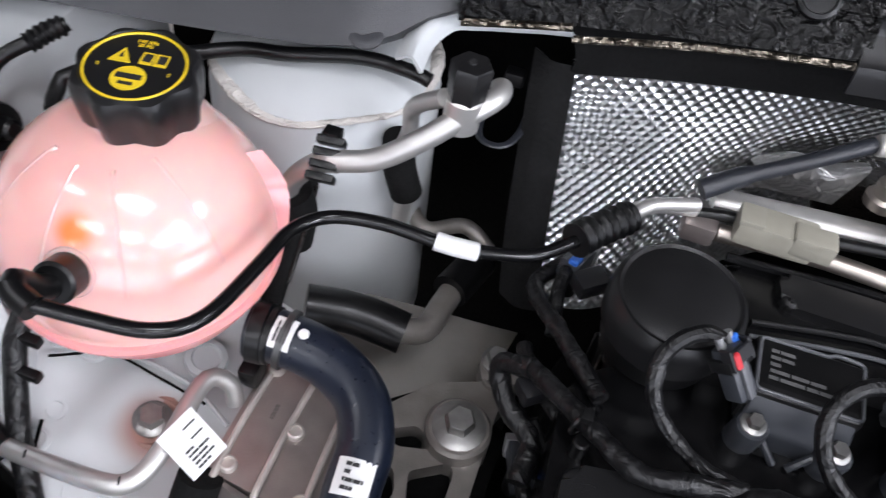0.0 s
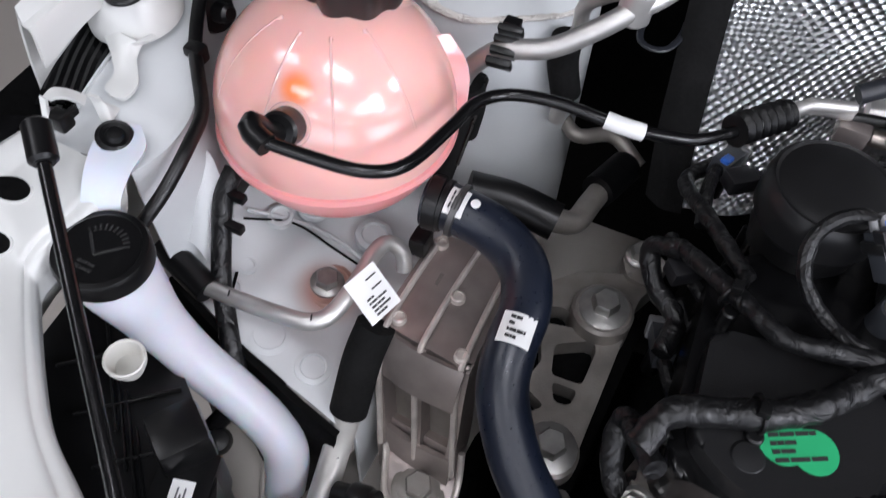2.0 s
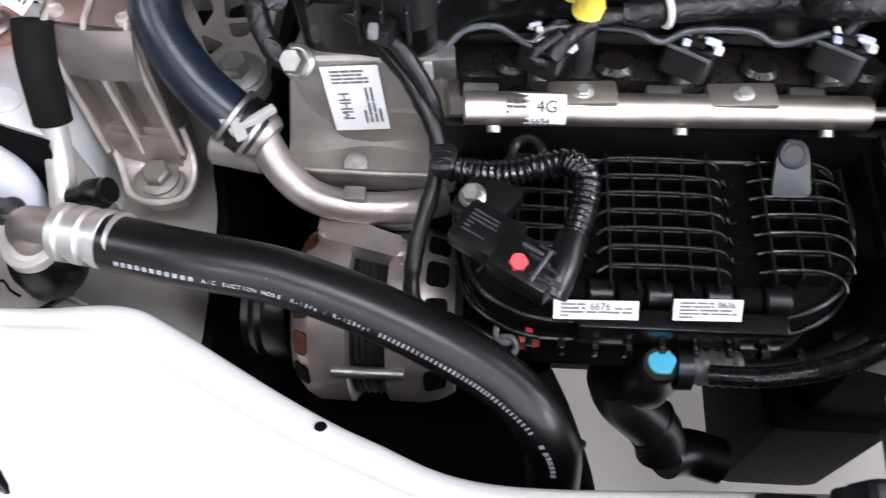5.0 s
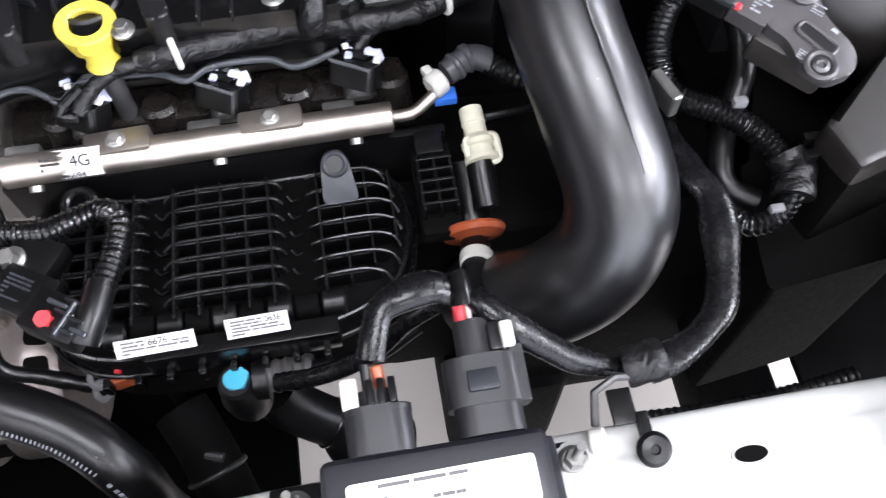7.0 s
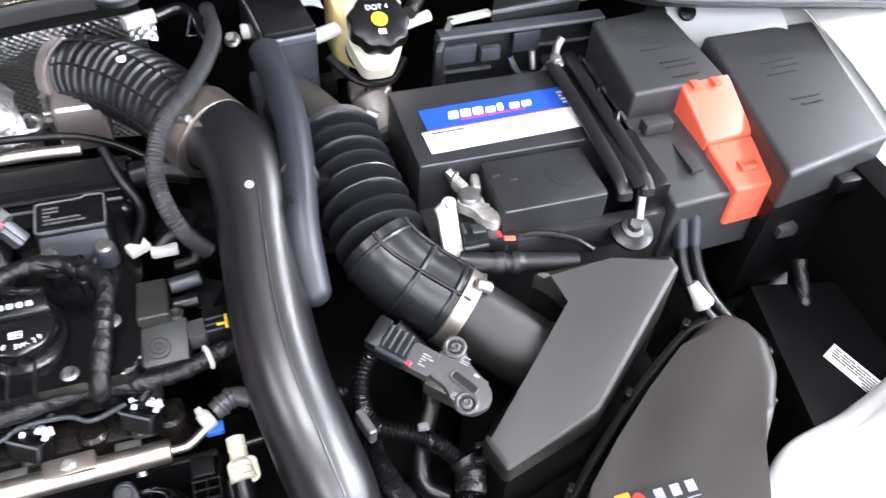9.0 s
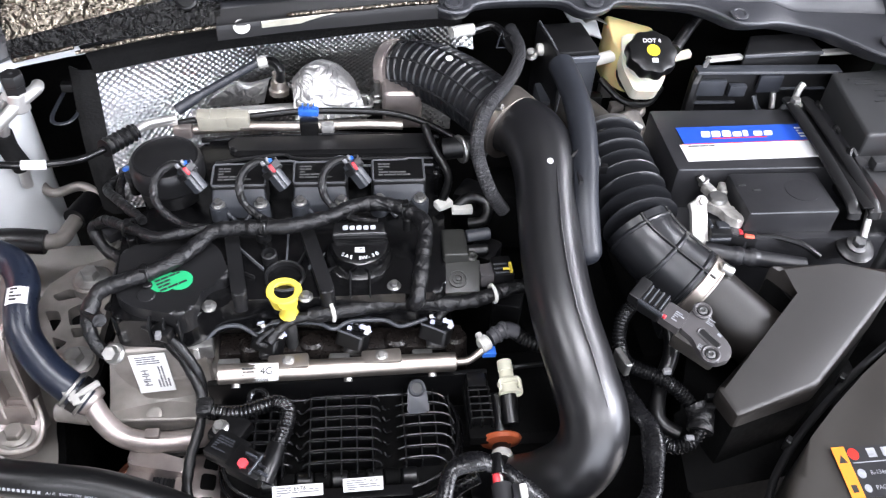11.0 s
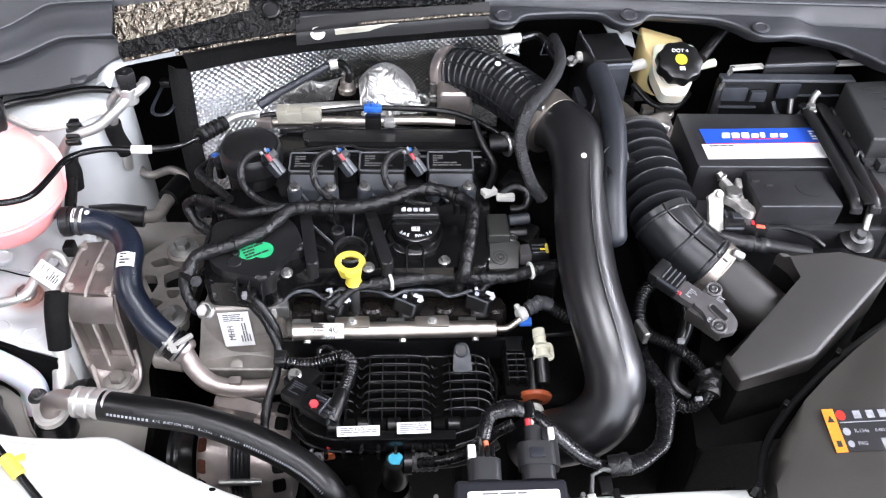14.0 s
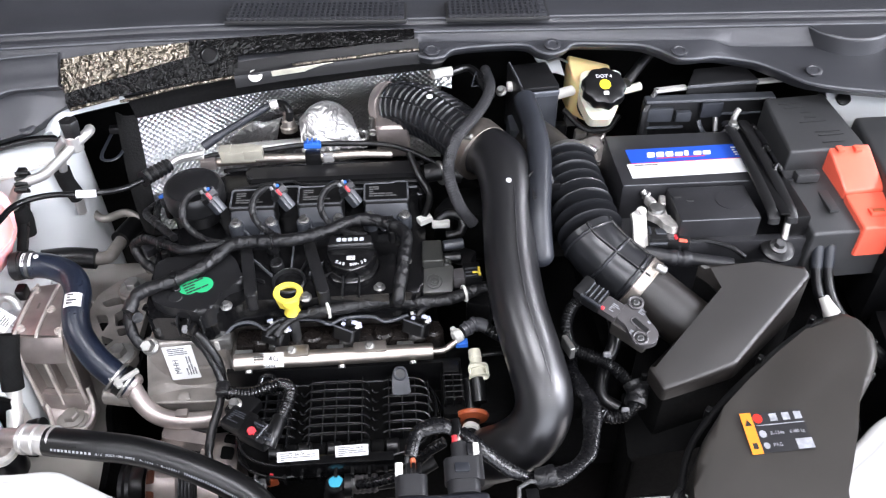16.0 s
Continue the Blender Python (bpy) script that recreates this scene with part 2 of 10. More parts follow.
def finish(name, bm, material, origin, angle=35):
    bmesh.ops.recalc_face_normals(bm, faces=bm.faces)
    bmesh.ops.translate(bm, verts=bm.verts, vec=-V(origin))
    me = bpy.data.meshes.new(name)
    bm.to_mesh(me)
    bm.free()
    me.shade_smooth()
    me.set_sharp_from_angle(angle=radians(angle))
    me.materials.append(material)
    ob = new(name, me)
    return ob


def thing(name, at, label, category, group="", kind=""):
    ob = new(name)
    ob.empty_display_size = 0.02
    ob.location = at
    ORG[ob] = V(at)
    return tagged(ob, label, category, group, kind)


def part(name, bm, material, parent, label="", angle=35):
    ob = finish(name, bm, material, ORG[parent], angle)
    ob.parent = parent
    ORG[ob] = ORG[parent]
    return tagged(ob, label)


def solo(name, bm, material, label, category, group="", kind="", angle=35):
    lo = [min(v.co[k] for v in bm.verts) for k in range(3)]
    hi = [max(v.co[k] for v in bm.verts) for k in range(3)]
    at = V(((lo[0] + hi[0]) / 2, (lo[1] + hi[1]) / 2, lo[2]))
    ob = finish(name, bm, material, at, angle)
    ob.location = at
    ORG[ob] = at
    return tagged(ob, label, category, group, kind)


def B():
    return bmesh.new()


def axes(z, x=None):
    """A turn whose z goes along the given way, and whose x lies as near as can be to x."""
    z = V(z).normalized()
    x = V(x) if x is not None else (V((1, 0, 0)) if abs(z.x) < 0.9 else V((0, 1, 0)))
    y = z.cross(x).normalized()
    x = y.cross(z)
    return Matrix((x, y, z)).transposed()


def at(p, z=(0, 0, 1), x=None):
    return Matrix.Translation(p) @ axes(z, x).to_4x4()


def box(bm, c, s, bev=0.002, seg=2, m=None):
    """A box with rounded edges; m turns it about its centre."""
    r = bmesh.ops.create_cube(bm, size=1.0)
    vs = r["verts"]
    bmesh.ops.scale(bm, vec=V(s), verts=vs)
    if bev:
        es = list({e for v in vs for e in v.link_edges})
        r = bmesh.ops.bevel(bm, geom=es, offset=bev, segments=seg, affect="EDGES", profile=0.6)
        vs = list({v for f in r["faces"] for v in f.verts} | {v for v in vs if v.is_valid})
    mm = (m if m is not None else Matrix()) if not isinstance(m, Matrix) or len(m) == 4 else m.to_4x4()
    bmesh.ops.transform(bm, matrix=Matrix.Translation(c) @ mm, verts=vs)
    return bm


def rings(bm, loops, close=False, caps=True):
    """Joins loops of points, each a closed ring, into a skin."""
    rows = [[bm.verts.new(p) for p in loop] for loop in loops]
    n = len(rows[0])
    pairs = list(zip(rows, rows[1:])) + ([(rows[-1], rows[0])] if close else [])
    for a, b in pairs:
        for k in range(n):
            bm.faces.new((a[k], a[(k + 1) % n], b[(k + 1) % n], b[k]))
    if caps and not close:
        bm.faces.new(rows[0][::-1])
        bm.faces.new(rows[-1])
    return bm


def lathe(bm, p, axis, profile, n=28, x=None, caps=True):
    """Turns a profile of (radius, height) round an axis from p."""
    m = at(p, axis, x)
    loops = [[m @ V((r * math.cos(2 * math.pi * k / n), r * math.sin(2 * math.pi * k / n), h)) for k in range(n)] for r, h in profile]
    return rings(bm, loops, caps=caps)


def cyl(bm, p0, p1, r, r1=None, n=24, bev=0.0):
    d = V(p1) - V(p0)
    r1, h = r if r1 is None else r1, d.length
    prof = [(r - bev, 0), (r, bev), (r1, h - bev), (r1 - bev, h)] if bev else [(r, 0), (r1, h)]
    return lathe(bm, p0, d, prof, n)


def spline(pts, step=0.004):
    """A smooth line through the points, in steps of about that length."""
    pts = [V(p) for p in pts]
    ext = [2 * pts[0] - pts[1]] + pts + [2 * pts[-1] - pts[-2]]
    out = []
    for k in range(1, len(ext) - 2):
        a, b, c, d = ext[k - 1:k + 3]
        n = max(2, int((c - b).length / step))
        for j in range(n):
            t = j / n
            out.append(0.5 * (2 * b + (c - a) * t + (2 * a - 5 * b + 4 * c - d) * t * t + (3 * b - a - 3 * c + d) * t ** 3))
    return out + [pts[-1]]


def sweep(bm, pts, r, n=14, step=0.006, smooth=True, caps=True, flat=1.0, up=None):
    """A tube along the points; r is a radius or a function of the length gone and the whole length."""
    line = spline(pts, step) if smooth else [V(p) for p in pts]
    tang = [(line[min(k + 1, len(line) - 1)] - line[max(k - 1, 0)]).normalized() for k in range(len(line))]
    total = sum((b - a).length for a, b in zip(line, line[1:]))
    x = V(up) if up is not None else (V((0, 0, 1)) if abs(tang[0].z) < 0.9 else V((1, 0, 0)))
    loops, gone = [], 0.0
    for k, (p, t) in enumerate(zip(line, tang)):
        if k:
            gone += (p - line[k - 1]).length
        x = (x - t * x.dot(t)).normalized()
        y = t.cross(x)
        rad = r(gone, total) if callable(r) else r
        loops.append([p + rad * (flat * math.cos(2 * math.pi * j / n) * x + math.sin(2 * math.pi * j / n) * y) for j in range(n)])
    return rings(bm, loops, caps=caps)


def ribs(base, depth, pitch, sharp=1.0):
    """A radius that swells and shrinks along a bellows."""
    return lambda s, total: base + depth * (0.5 + 0.5 * math.cos(2 * math.pi * s / pitch)) ** sharp


def prism(bm, outline, z0, z1, bev=0.003, seg=2, m=None, taper=0.0):
    """An outline in x, y raised from z0 to z1, with a rounded upper edge."""
    cx = sum(p[0] for p in outline) / len(outline)
    cy = sum(p[1] for p in outline) / len(outline)
    low = [bm.verts.new((x, y, z0)) for x, y in outline]
    high = [bm.verts.new((cx + (x - cx) * (1 - taper), cy + (y - cy) * (1 - taper), z1)) for x, y in outline]
    n = len(outline)
    top = bm.faces.new(high)
    bm.faces.new(low[::-1])
    for k in range(n):
        bm.faces.new((low[k], low[(k + 1) % n], high[(k + 1) % n], high[k]))
    vs = low + high
    if bev:
        es = list(top.edges) + [e for v in high for e in v.link_edges if e not in top.edges]
        r = bmesh.ops.bevel(bm, geom=list(set(es)), offset=bev, segments=seg, affect="EDGES", profile=0.6)
        vs = list({v for f in r["faces"] for v in f.verts} | {v for v in vs if v.is_valid})
    if m is not None:
        bmesh.ops.transform(bm, matrix=m, verts=vs)
    return bm


def rounded(pts, r=0.01, n=4):
    """Rounds the corners of a polygon in x, y."""
    out, k = [], len(pts)
    for i in range(k):
        a, b, c = V(pts[i - 1]), V(pts[i]), V(pts[(i + 1) % k])
        d0 = min(r, (a - b).length * 0.45)
        d1 = min(r, (c - b).length * 0.45)
        p, q = b + (a - b).normalized() * d0, b + (c - b).normalized() * d1
        for j in range(n + 1):
            t = j / n
            v = (1 - t) ** 2 * p + 2 * t * (1 - t) * b + t * t * q
            out.append((v.x, v.y))
    return out


def circle(cx, cy, r, n=24):
    return [(cx + r * math.cos(2 * math.pi * k / n), cy + r * math.sin(2 * math.pi * k / n)) for k in range(n)]


def torus(bm, c, axis, big, small, n=28, k=10, x=None):
    m = at(c, axis, x)
    loops = [[m @ V(((big + small * math.cos(2 * math.pi * j / k)) * math.cos(a), (big + small * math.cos(2 * math.pi * j / k)) * math.sin(a),
                     small * math.sin(2 * math.pi * j / k))) for j in range(k)] for a in (2 * math.pi * i / n for i in range(n))]
    return rings(bm, loops, close=True)


def bolt(bm, p, axis, r=0.007, h=0.006, flange=1.45):
    """A hexagon head on a round flange."""
    lathe(bm, p, axis, [(r * flange, 0), (r * flange, h * 0.22), (r * 1.1, h * 0.4)], 20)
    lathe(bm, V(p) + V(axis).normalized() * h * 0.3, axis, [(r, 0), (r, h * 0.65), (r * 0.86, h * 0.8)], 6)
    return bm


def sheet(bm, rows, thick=0.0012):
    """A skin over a grid of points, with thickness, and u, v laid over it in metres."""
    uv = bm.loops.layers.uv.verify()
    grid = [[V(p) for p in row] for row in rows]
    h, w = len(grid), len(grid[0])
    us = [0.0]
    for a, b in zip(grid[h // 2], grid[h // 2][1:]):
        us.append(us[-1] + (b - a).length)
    vsum = [0.0]
    for a, b in zip(grid, grid[1:]):
        vsum.append(vsum[-1] + (b[w // 2] - a[w // 2]).length)
    nrm = []
    for i in range(h):
        for j in range(w):
            du = grid[i][min(j + 1, w - 1)] - grid[i][max(j - 1, 0)]
            dv = grid[min(i + 1, h - 1)][j] - grid[max(i - 1, 0)][j]
            nrm.append(du.cross(dv).normalized())
    top = [bm.verts.new(grid[i][j]) for i in range(h) for j in range(w)]
    low = [bm.verts.new(grid[i][j] - nrm[i * w + j] * thick) for i in range(h) for j in range(w)]
    for i in range(h - 1):
        for j in range(w - 1):
            ids = (i * w + j, i * w + j + 1, (i + 1) * w + j + 1, (i + 1) * w + j)
            for vs, order in ((top, ids), (low, ids[::-1])):
                f = bm.faces.new([vs[k] for k in order])
                for lp, k in zip(f.loops, order):
                    lp[uv].uv = (us[k % w], vsum[k // w])
    rim = [(0, j) for j in range(w)] + [(i, w - 1) for i in range(1, h)] + [(h - 1, j) for j in range(w - 2, -1, -1)] + [(i, 0) for i in range(h - 2, 0, -1)]
    for (i, j), (i2, j2) in zip(rim, rim[1:] + rim[:1]):
        bm.faces.new((top[i2 * w + j2], top[i * w + j], low[i * w + j], low[i2 * w + j2]))
    return bm


def fine(rows, nu=6, nv=6):
    """A finer smooth grid through a coarse one."""
    def dense(line, k):
        ext = [2 * line[0] - line[1]] + line + [2 * line[-1] - line[-2]]
        out = []
        for i in range(1, len(ext) - 2):
            a, b, c, d = ext[i - 1:i + 3]
            for j in range(k):
                t = j / k
                out.append(0.5 * (2 * b + (c - a) * t + (2 * a - 5 * b + 4 * c - d) * t * t + (3 * b - a - 3 * c + d) * t ** 3))
        return out + [line[-1]]
    wide = [dense([V(p) for p in row], nu) for row in rows]
    cols = [dense([row[j] for row in wide], nv) for j in range(len(wide[0]))]
    return [[col[i] for col in cols] for i in range(len(cols[0]))]


def plate(bm, m, w, h, t=0.0006, x=0.0, y=0.0, z=0.0):
    """A thin rectangle w by h lying on the plane of m, its lower side at height z."""
    vs = [m @ V((x + sx * w / 2, y + sy * h / 2, z + sz)) for sz in (0, t) for sx, sy in ((-1, -1), (1, -1), (1, 1), (-1, 1))]
    vv = [bm.verts.new(p) for p in vs]
    for q in ((3, 2, 1, 0), (4, 5, 6, 7), (0, 1, 5, 4), (1, 2, 6, 5), (2, 3, 7, 6), (3, 0, 4, 7)):
        bm.faces.new([vv[k] for k in q])
    return bm


def words(bm, text, size, m, x=0.0, y=0.0, z=0.0, depth=0.0002):
    """Raised lettering in the built-in font, centred at x, y on the plane of m."""
    cu = bpy.data.curves.new("lettering", "FONT")
    cu.body, cu.size, cu.align_x, cu.align_y, cu.extrude = text, size, "CENTER", "CENTER", depth
    ob = bpy.data.objects.new("lettering", cu)
    me = bpy.data.meshes.new_from_object(ob)
    me.transform(m @ Matrix.Translation((x, y, z + depth)))
    bm.from_mesh(me)
    bpy.data.meshes.remove(me)
    bpy.data.objects.remove(ob)
    bpy.data.curves.remove(cu)
    return bm


def bars(bm, m, w, h, lines, seed=1, fill=0.8, t=0.0003, z=0.0, x=0.0, y=0.0):
    """Rows of plain bars, for small print."""
    rnd = random.Random(seed)
    for k in range(lines):
        yy = y + h / 2 - (k + 0.5) * h / lines
        left = x - w / 2
        while left < x + w / 2 - 0.1 * w:
            ln = min(rnd.uniform(0.12, 0.4) * w, x + w / 2 - left)
            plate(bm, m, ln * 0.9, h / lines * 0.5, t, left + ln / 2, yy, z)
            left += ln
            if rnd.random() > fill:
                break
    return bm


def sticker(parent, m, w, h, seed=1, lines=3, back=None, ink=None, name="label", note="white printed label", number=None):
    lab = part(name, plate(B(), m, w, h, 0.0005, z=0.0003), back or paper, parent, note)
    part("small_print", bars(B(), m, w * 0.86, h * 0.82, lines + 2, seed, 0.75, z=0.0009), ink or inklabel, lab)
    if number:
        text, size, nx, ny = number
        part("number_patch", plate(B(), m, size * 2.7, size * 0.85, 0.0002, nx, ny, 0.0013), back or paper, lab)
        part("number", words(B(), text, size, m, nx, ny, 0.0016), inkblack, lab)
    return lab


def lid(bm, pts, low, bev=0.004, seg=3, shrink=0.0):
    """A top face of given points, with walls down to a height and rounded edges."""
    up = [bm.verts.new(p) for p in pts]
    cx, cy = sum(p[0] for p in pts) / len(pts), sum(p[1] for p in pts) / len(pts)
    dn = [bm.verts.new((cx + (p[0] - cx) * (1 + shrink), cy + (p[1] - cy) * (1 + shrink), low)) for p in pts]
    n = len(pts)
    top = bm.faces.new(up)
    bm.faces.new(dn[::-1])
    for k in range(n):
        bm.faces.new((dn[k], dn[(k + 1) % n], up[(k + 1) % n], up[k]))
    if bev:
        bmesh.ops.bevel(bm, geom=list(top.edges) + [e for v in up for e in v.link_edges if e not in top.edges], offset=bev, segments=seg, affect="EDGES", profile=0.6)
    return bm

# ---- the workshop ----
def slab(name, lo, hi, material, label, category):
    c = [(a + b) / 2 for a, b in zip(lo, hi)]
    return solo(name, box(B(), c, [b - a for a, b in zip(lo, hi)], 0), material, label, category, kind="structure")


slab("floor", (-6, -6, -0.1), (7, 6, 0), floorm, "pale beige workshop floor", "floor")
slab("wall_south_low", (-6, -6.2, 0), (7, -6, 0.7), wallm, "plain wall under the window front", "wall")
slab("wall_south_high", (-6, -6.2, 3.1), (7, -6, 3.5), wallm, "plain wall over the window front", "wall")
slab("wall_north", (-6, 6, 0), (7, 6.2, 3.5), wallm, "unseen dark grey wall that keeps reflections dark", "wall")
slab("wall_west", (-6.2, -6.2, 0), (-6, 6.2, 3.5), wallm, "unseen dark grey wall that keeps reflections dark", "wall")
slab("wall_east", (7, -6.2, 0), (7.2, 6.2, 3.5), wallm, "unseen dark grey wall that keeps reflections dark", "wall")
slab("ceiling", (-6.2, -6.2, 3.5), (7.2, 6.2, 3.6), ceilm, "unseen dark grey ceiling that keeps reflections dark", "ceiling")
# The panel at (-1.7, -0.7) is made up to light the strut tower.
for lx, ly in LAMPS:
    lamp = thing("ceiling_light", (lx, ly, 3.4), "flat white ceiling light panel", "ceiling light", "workshop ceiling lights")
    part("frame", box(B(), (lx, ly, 3.45), (1.26, 0.56, 0.1), 0.005), white, lamp)
    part("diffuser", box(B(), (lx, ly, 3.395), (1.2, 0.5, 0.008), 0.002), glowm, lamp)

# ---- the car's body round the engine bay ----
inner = [(-0.206, 0.174, 1.026), (-0.209, 0.143, 1.022), (-0.215, 0.114, 1.016), (-0.209, 0.099, 1.008), (-0.164, 0.054, 1.0), (-0.131, 0.033, 0.99), (-0.088, 0.009, 0.983), (-0.046, -0.001, 0.968),
         (0.0, 0.006, 0.95), (0.039, 0.014, 0.94), (0.064, 0.007, 0.932), (0.125, -0.025, 0.93), (0.17, -0.045, 0.93), (0.228, -0.062, 0.93),
         (0.346, -0.059, 0.93), (0.484, -0.058, 0.94), (0.583, -0.058, 0.948), (0.65, -0.058, 0.95), (0.728, -0.058, 0.95), (0.79, -0.05, 0.95),
         (0.845, -0.016, 0.95), (0.894, 0.018, 0.95), (0.96, 0.032, 0.952), (1.03, 0.06, 0.96), (1.08, 0.13, 0.985)]
outer = [(-0.266, 0.174, 1.03), (-0.271, 0.163, 1.03), (-0.271, 0.146, 1.03), (-0.262, 0.109, 1.025), (-0.225, 0.04, 1.018), (-0.178, -0.02, 1.012), (-0.125, -0.046, 1.005), (-0.09, -0.073, 0.992),
         (-0.045, -0.11, 0.982), (0.0, -0.14, 0.973), (0.06, -0.17, 0.963), (0.13, -0.19, 0.955), (0.18, -0.195, 0.95), (0.23, -0.2, 0.945),
         (0.346, -0.205, 0.94), (0.484, -0.205, 0.945), (0.583, -0.205, 0.95), (0.65, -0.2, 0.955), (0.728, -0.195, 0.96), (0.81, -0.185, 0.965),
         (0.88, -0.17, 0.97), (0.95, -0.14, 0.98), (1.02, -0.1, 0.99), (1.10, -0.05, 1.0), (1.17, 0.03, 1.02)]


def mix(a, b, t, dz=0.0):
    p = V(a).lerp(V(b), t)
    return (p.x, p.y, p.z + dz)


rows = [[(p[0] - 0.002, p[1] - 0.004, p[2] - 0.022) for p in inner], [(p[0], p[1] - 0.001, p[2] - 0.005) for p in inner], [mix(a, b, 0.04, 0.001) for a, b in zip(inner, outer)],
        [mix(a, b, 0.11, 0.0025) for a, b in zip(inner, outer)], [mix(a, b, 0.17, 0.0045) for a, b in zip(inner, outer)],
        [mix(a, b, 0.4, 0.006) for a, b in zip(inner, outer)], [mix(a, b, 0.7, 0.006) for a, b in zip(inner, outer)], [mix(a, b, 1.0) for a, b in zip(inner, outer)],
        [(p[0], p[1] - 0.01, p[2] - 0.12) for p in outer]]
car = thing("car", (0.38, 0.2, 0.25), "white painted car body round the open engine bay", "car")
skin = sheet(B(), fine(rows, 9, 8), 0.0015)
for v in skin.verts:
    far = math.hypot(v.co.x + 0.085, v.co.y + 0.032)
    if far < 0.04:
        u = min(1.0, max(0.0, (0.037 - far) / 0.02))
        v.co.z -= 0.0062 * u * u * (3 - 2 * u)
skin.normal_update()
skin_tree = BVHTree.FromBMesh(skin)


def on_skin(x, y):
    """The front panel's height and facing at a place."""
    hit = skin_tree.ray_cast(V((x, y, 1.4)), V((0, 0, -1)))
    if hit[0] is None:
        return None, None
    return hit[0], hit[1] if hit[1].z > 0 else -hit[1]


front = part("front_panel", skin, paint, car, "glossy white painted front panel")


def punched(x, y, r, stretch=1.0, turn=0.0):
    """A dark punched hole with a thin turned edge."""
    def lay(f, up):
        pts = [on_skin(x + f * r * (stretch * math.cos(a) * math.cos(turn) - math.sin(a) * math.sin(turn)), y + f * r * (stretch * math.cos(a) * math.sin(turn) + math.sin(a) * math.cos(turn)))[0] for a in (2 * math.pi * k / 32 for k in range(32))]
        mid = on_skin(x, y)[0].z
        return [V((p.x, p.y, p.z + up)) if p else V((x, y, mid + up)) for p in pts]
    edge_ = part("hole_edge", rings(B(), [lay(1.14, -0.001), lay(1.1, 0.0009), lay(1.0, 0.0009), lay(0.97, -0.001)], caps=False), paint, front)
    part("hole", rings(B(), [lay(1.0, -0.002), lay(1.0, 0.0006), lay(0.6, 0.0006), lay(0.05, 0.0006)]), underm, edge_, "dark punched hole")


punched(-0.085, -0.032, 0.0078)
hx, hy = ((0.147, -0.037, 0.934))[:2]
punched(hx, hy - 0.004, 0.003)
punched(0.566, -0.085, 0.004, 2.0)
hx, hy = ((-0.252, 0.138, 1.031))[:2]
punched(hx + 0.004, hy, 0.0072, 1.45, 0.2)
hx, hy = ((-0.243, 0.108, 1.026))[:2]
punched(hx + 0.003, hy, 0.0072, 1.6, 0.5)
mk = on_skin(-0.165, 0.0)
part("stamped_number", bars(B(), at(mk[0] + V((0, 0, 0.0002)), mk[1], (0.6, -0.8, 0)), 0.03, 0.006, 1, 3, 1.0, 0.0004), paint, front)

part("grille_cover", sheet(B(), fine([[(p[0], p[1], p[2] - 0.022) for p in outer[3:13]], [(p[0] - 0.05, p[1] - 0.05, p[2] - 0.03) for p in outer[3:13]], [(p[0] - 0.14, p[1] - 0.14, p[2] - 0.06) for p in outer[3:13]]], 3, 3), 0.003), blacks, car, "black plastic cover in front of the panel")
# Two dark plates added below the bay to hide the bright floor.
part("floor_mask_plate", box(B(), (0.09, 0.03, 0.46), (0.4, 0.46, 0.012), 0.004), underm, car, "added dark plate that hides the floor")
part("floor_mask_plate", box(B(), (0.98, 0.06, 0.44), (0.24, 0.56, 0.012), 0.004), underm, car, "added dark plate that hides the floor")

# inner rail, apron and strut tower on the tank's side
wing = car
ri = [(-0.207, 0.181, 1.026), (-0.2, 0.205, 1.028), (-0.202, 0.235, 1.035), (-0.231, 0.283, 1.045), (-0.25, 0.323, 1.05), (-0.25, 0.363, 1.055), (-0.245, 0.48, 1.06)]
ro_ = [(-0.268, 0.175, 1.029), (-0.256, 0.193, 1.034), (-0.26, 0.209, 1.037), (-0.264, 0.24, 1.042), (-0.267, 0.279, 1.05), (-0.281, 0.347, 1.06), (-0.3, 0.48, 1.065)]
rail = [[(p[0] - 0.004, p[1], p[2] - 0.06) for p in ro_], [(p[0], p[1], p[2] - 0.003) for p in ro_], [mix(a, b, 0.06) for a, b in zip(ro_, ri)], [mix(a, b, 0.5, 0.001) for a, b in zip(ro_, ri)], [mix(a, b, 0.93) for a, b in zip(ro_, ri)],
        [(p[0] + 0.001, p[1], p[2] - 0.004) for p in ri], [(p[0] + 0.002, p[1], p[2] - 0.03) for p in ri], [(p[0] + 0.01, p[1], p[2] - 0.12) for p in ri], [(p[0] + 0.02, p[1], p[2] - 0.24) for p in ri]]
part("inner_rail", sheet(B(), fine(rail, 4, 3), -0.002), primer, wing)
shelf = [[(-0.205, 0.185, 0.928), (-0.17, 0.174, 0.914), (-0.125, 0.163, 0.902), (-0.09, 0.157, 0.894), (-0.064, 0.152, 0.89)],
         [(-0.202, 0.205, 0.93), (-0.167, 0.197, 0.916), (-0.12, 0.19, 0.903), (-0.09, 0.186, 0.896), (-0.064, 0.182, 0.892)],
         [(-0.198, 0.24, 0.935), (-0.165, 0.24, 0.918), (-0.12, 0.24, 0.903), (-0.09, 0.24, 0.896), (-0.064, 0.24, 0.893)],
         [(-0.196, 0.30, 0.95), (-0.165, 0.30, 0.928), (-0.12, 0.30, 0.91), (-0.09, 0.30, 0.903), (-0.064, 0.30, 0.9)],
         [(-0.195, 0.36, 0.98), (-0.165, 0.35, 0.955), (-0.12, 0.345, 0.93), (-0.09, 0.34, 0.915), (-0.064, 0.335, 0.91)]]
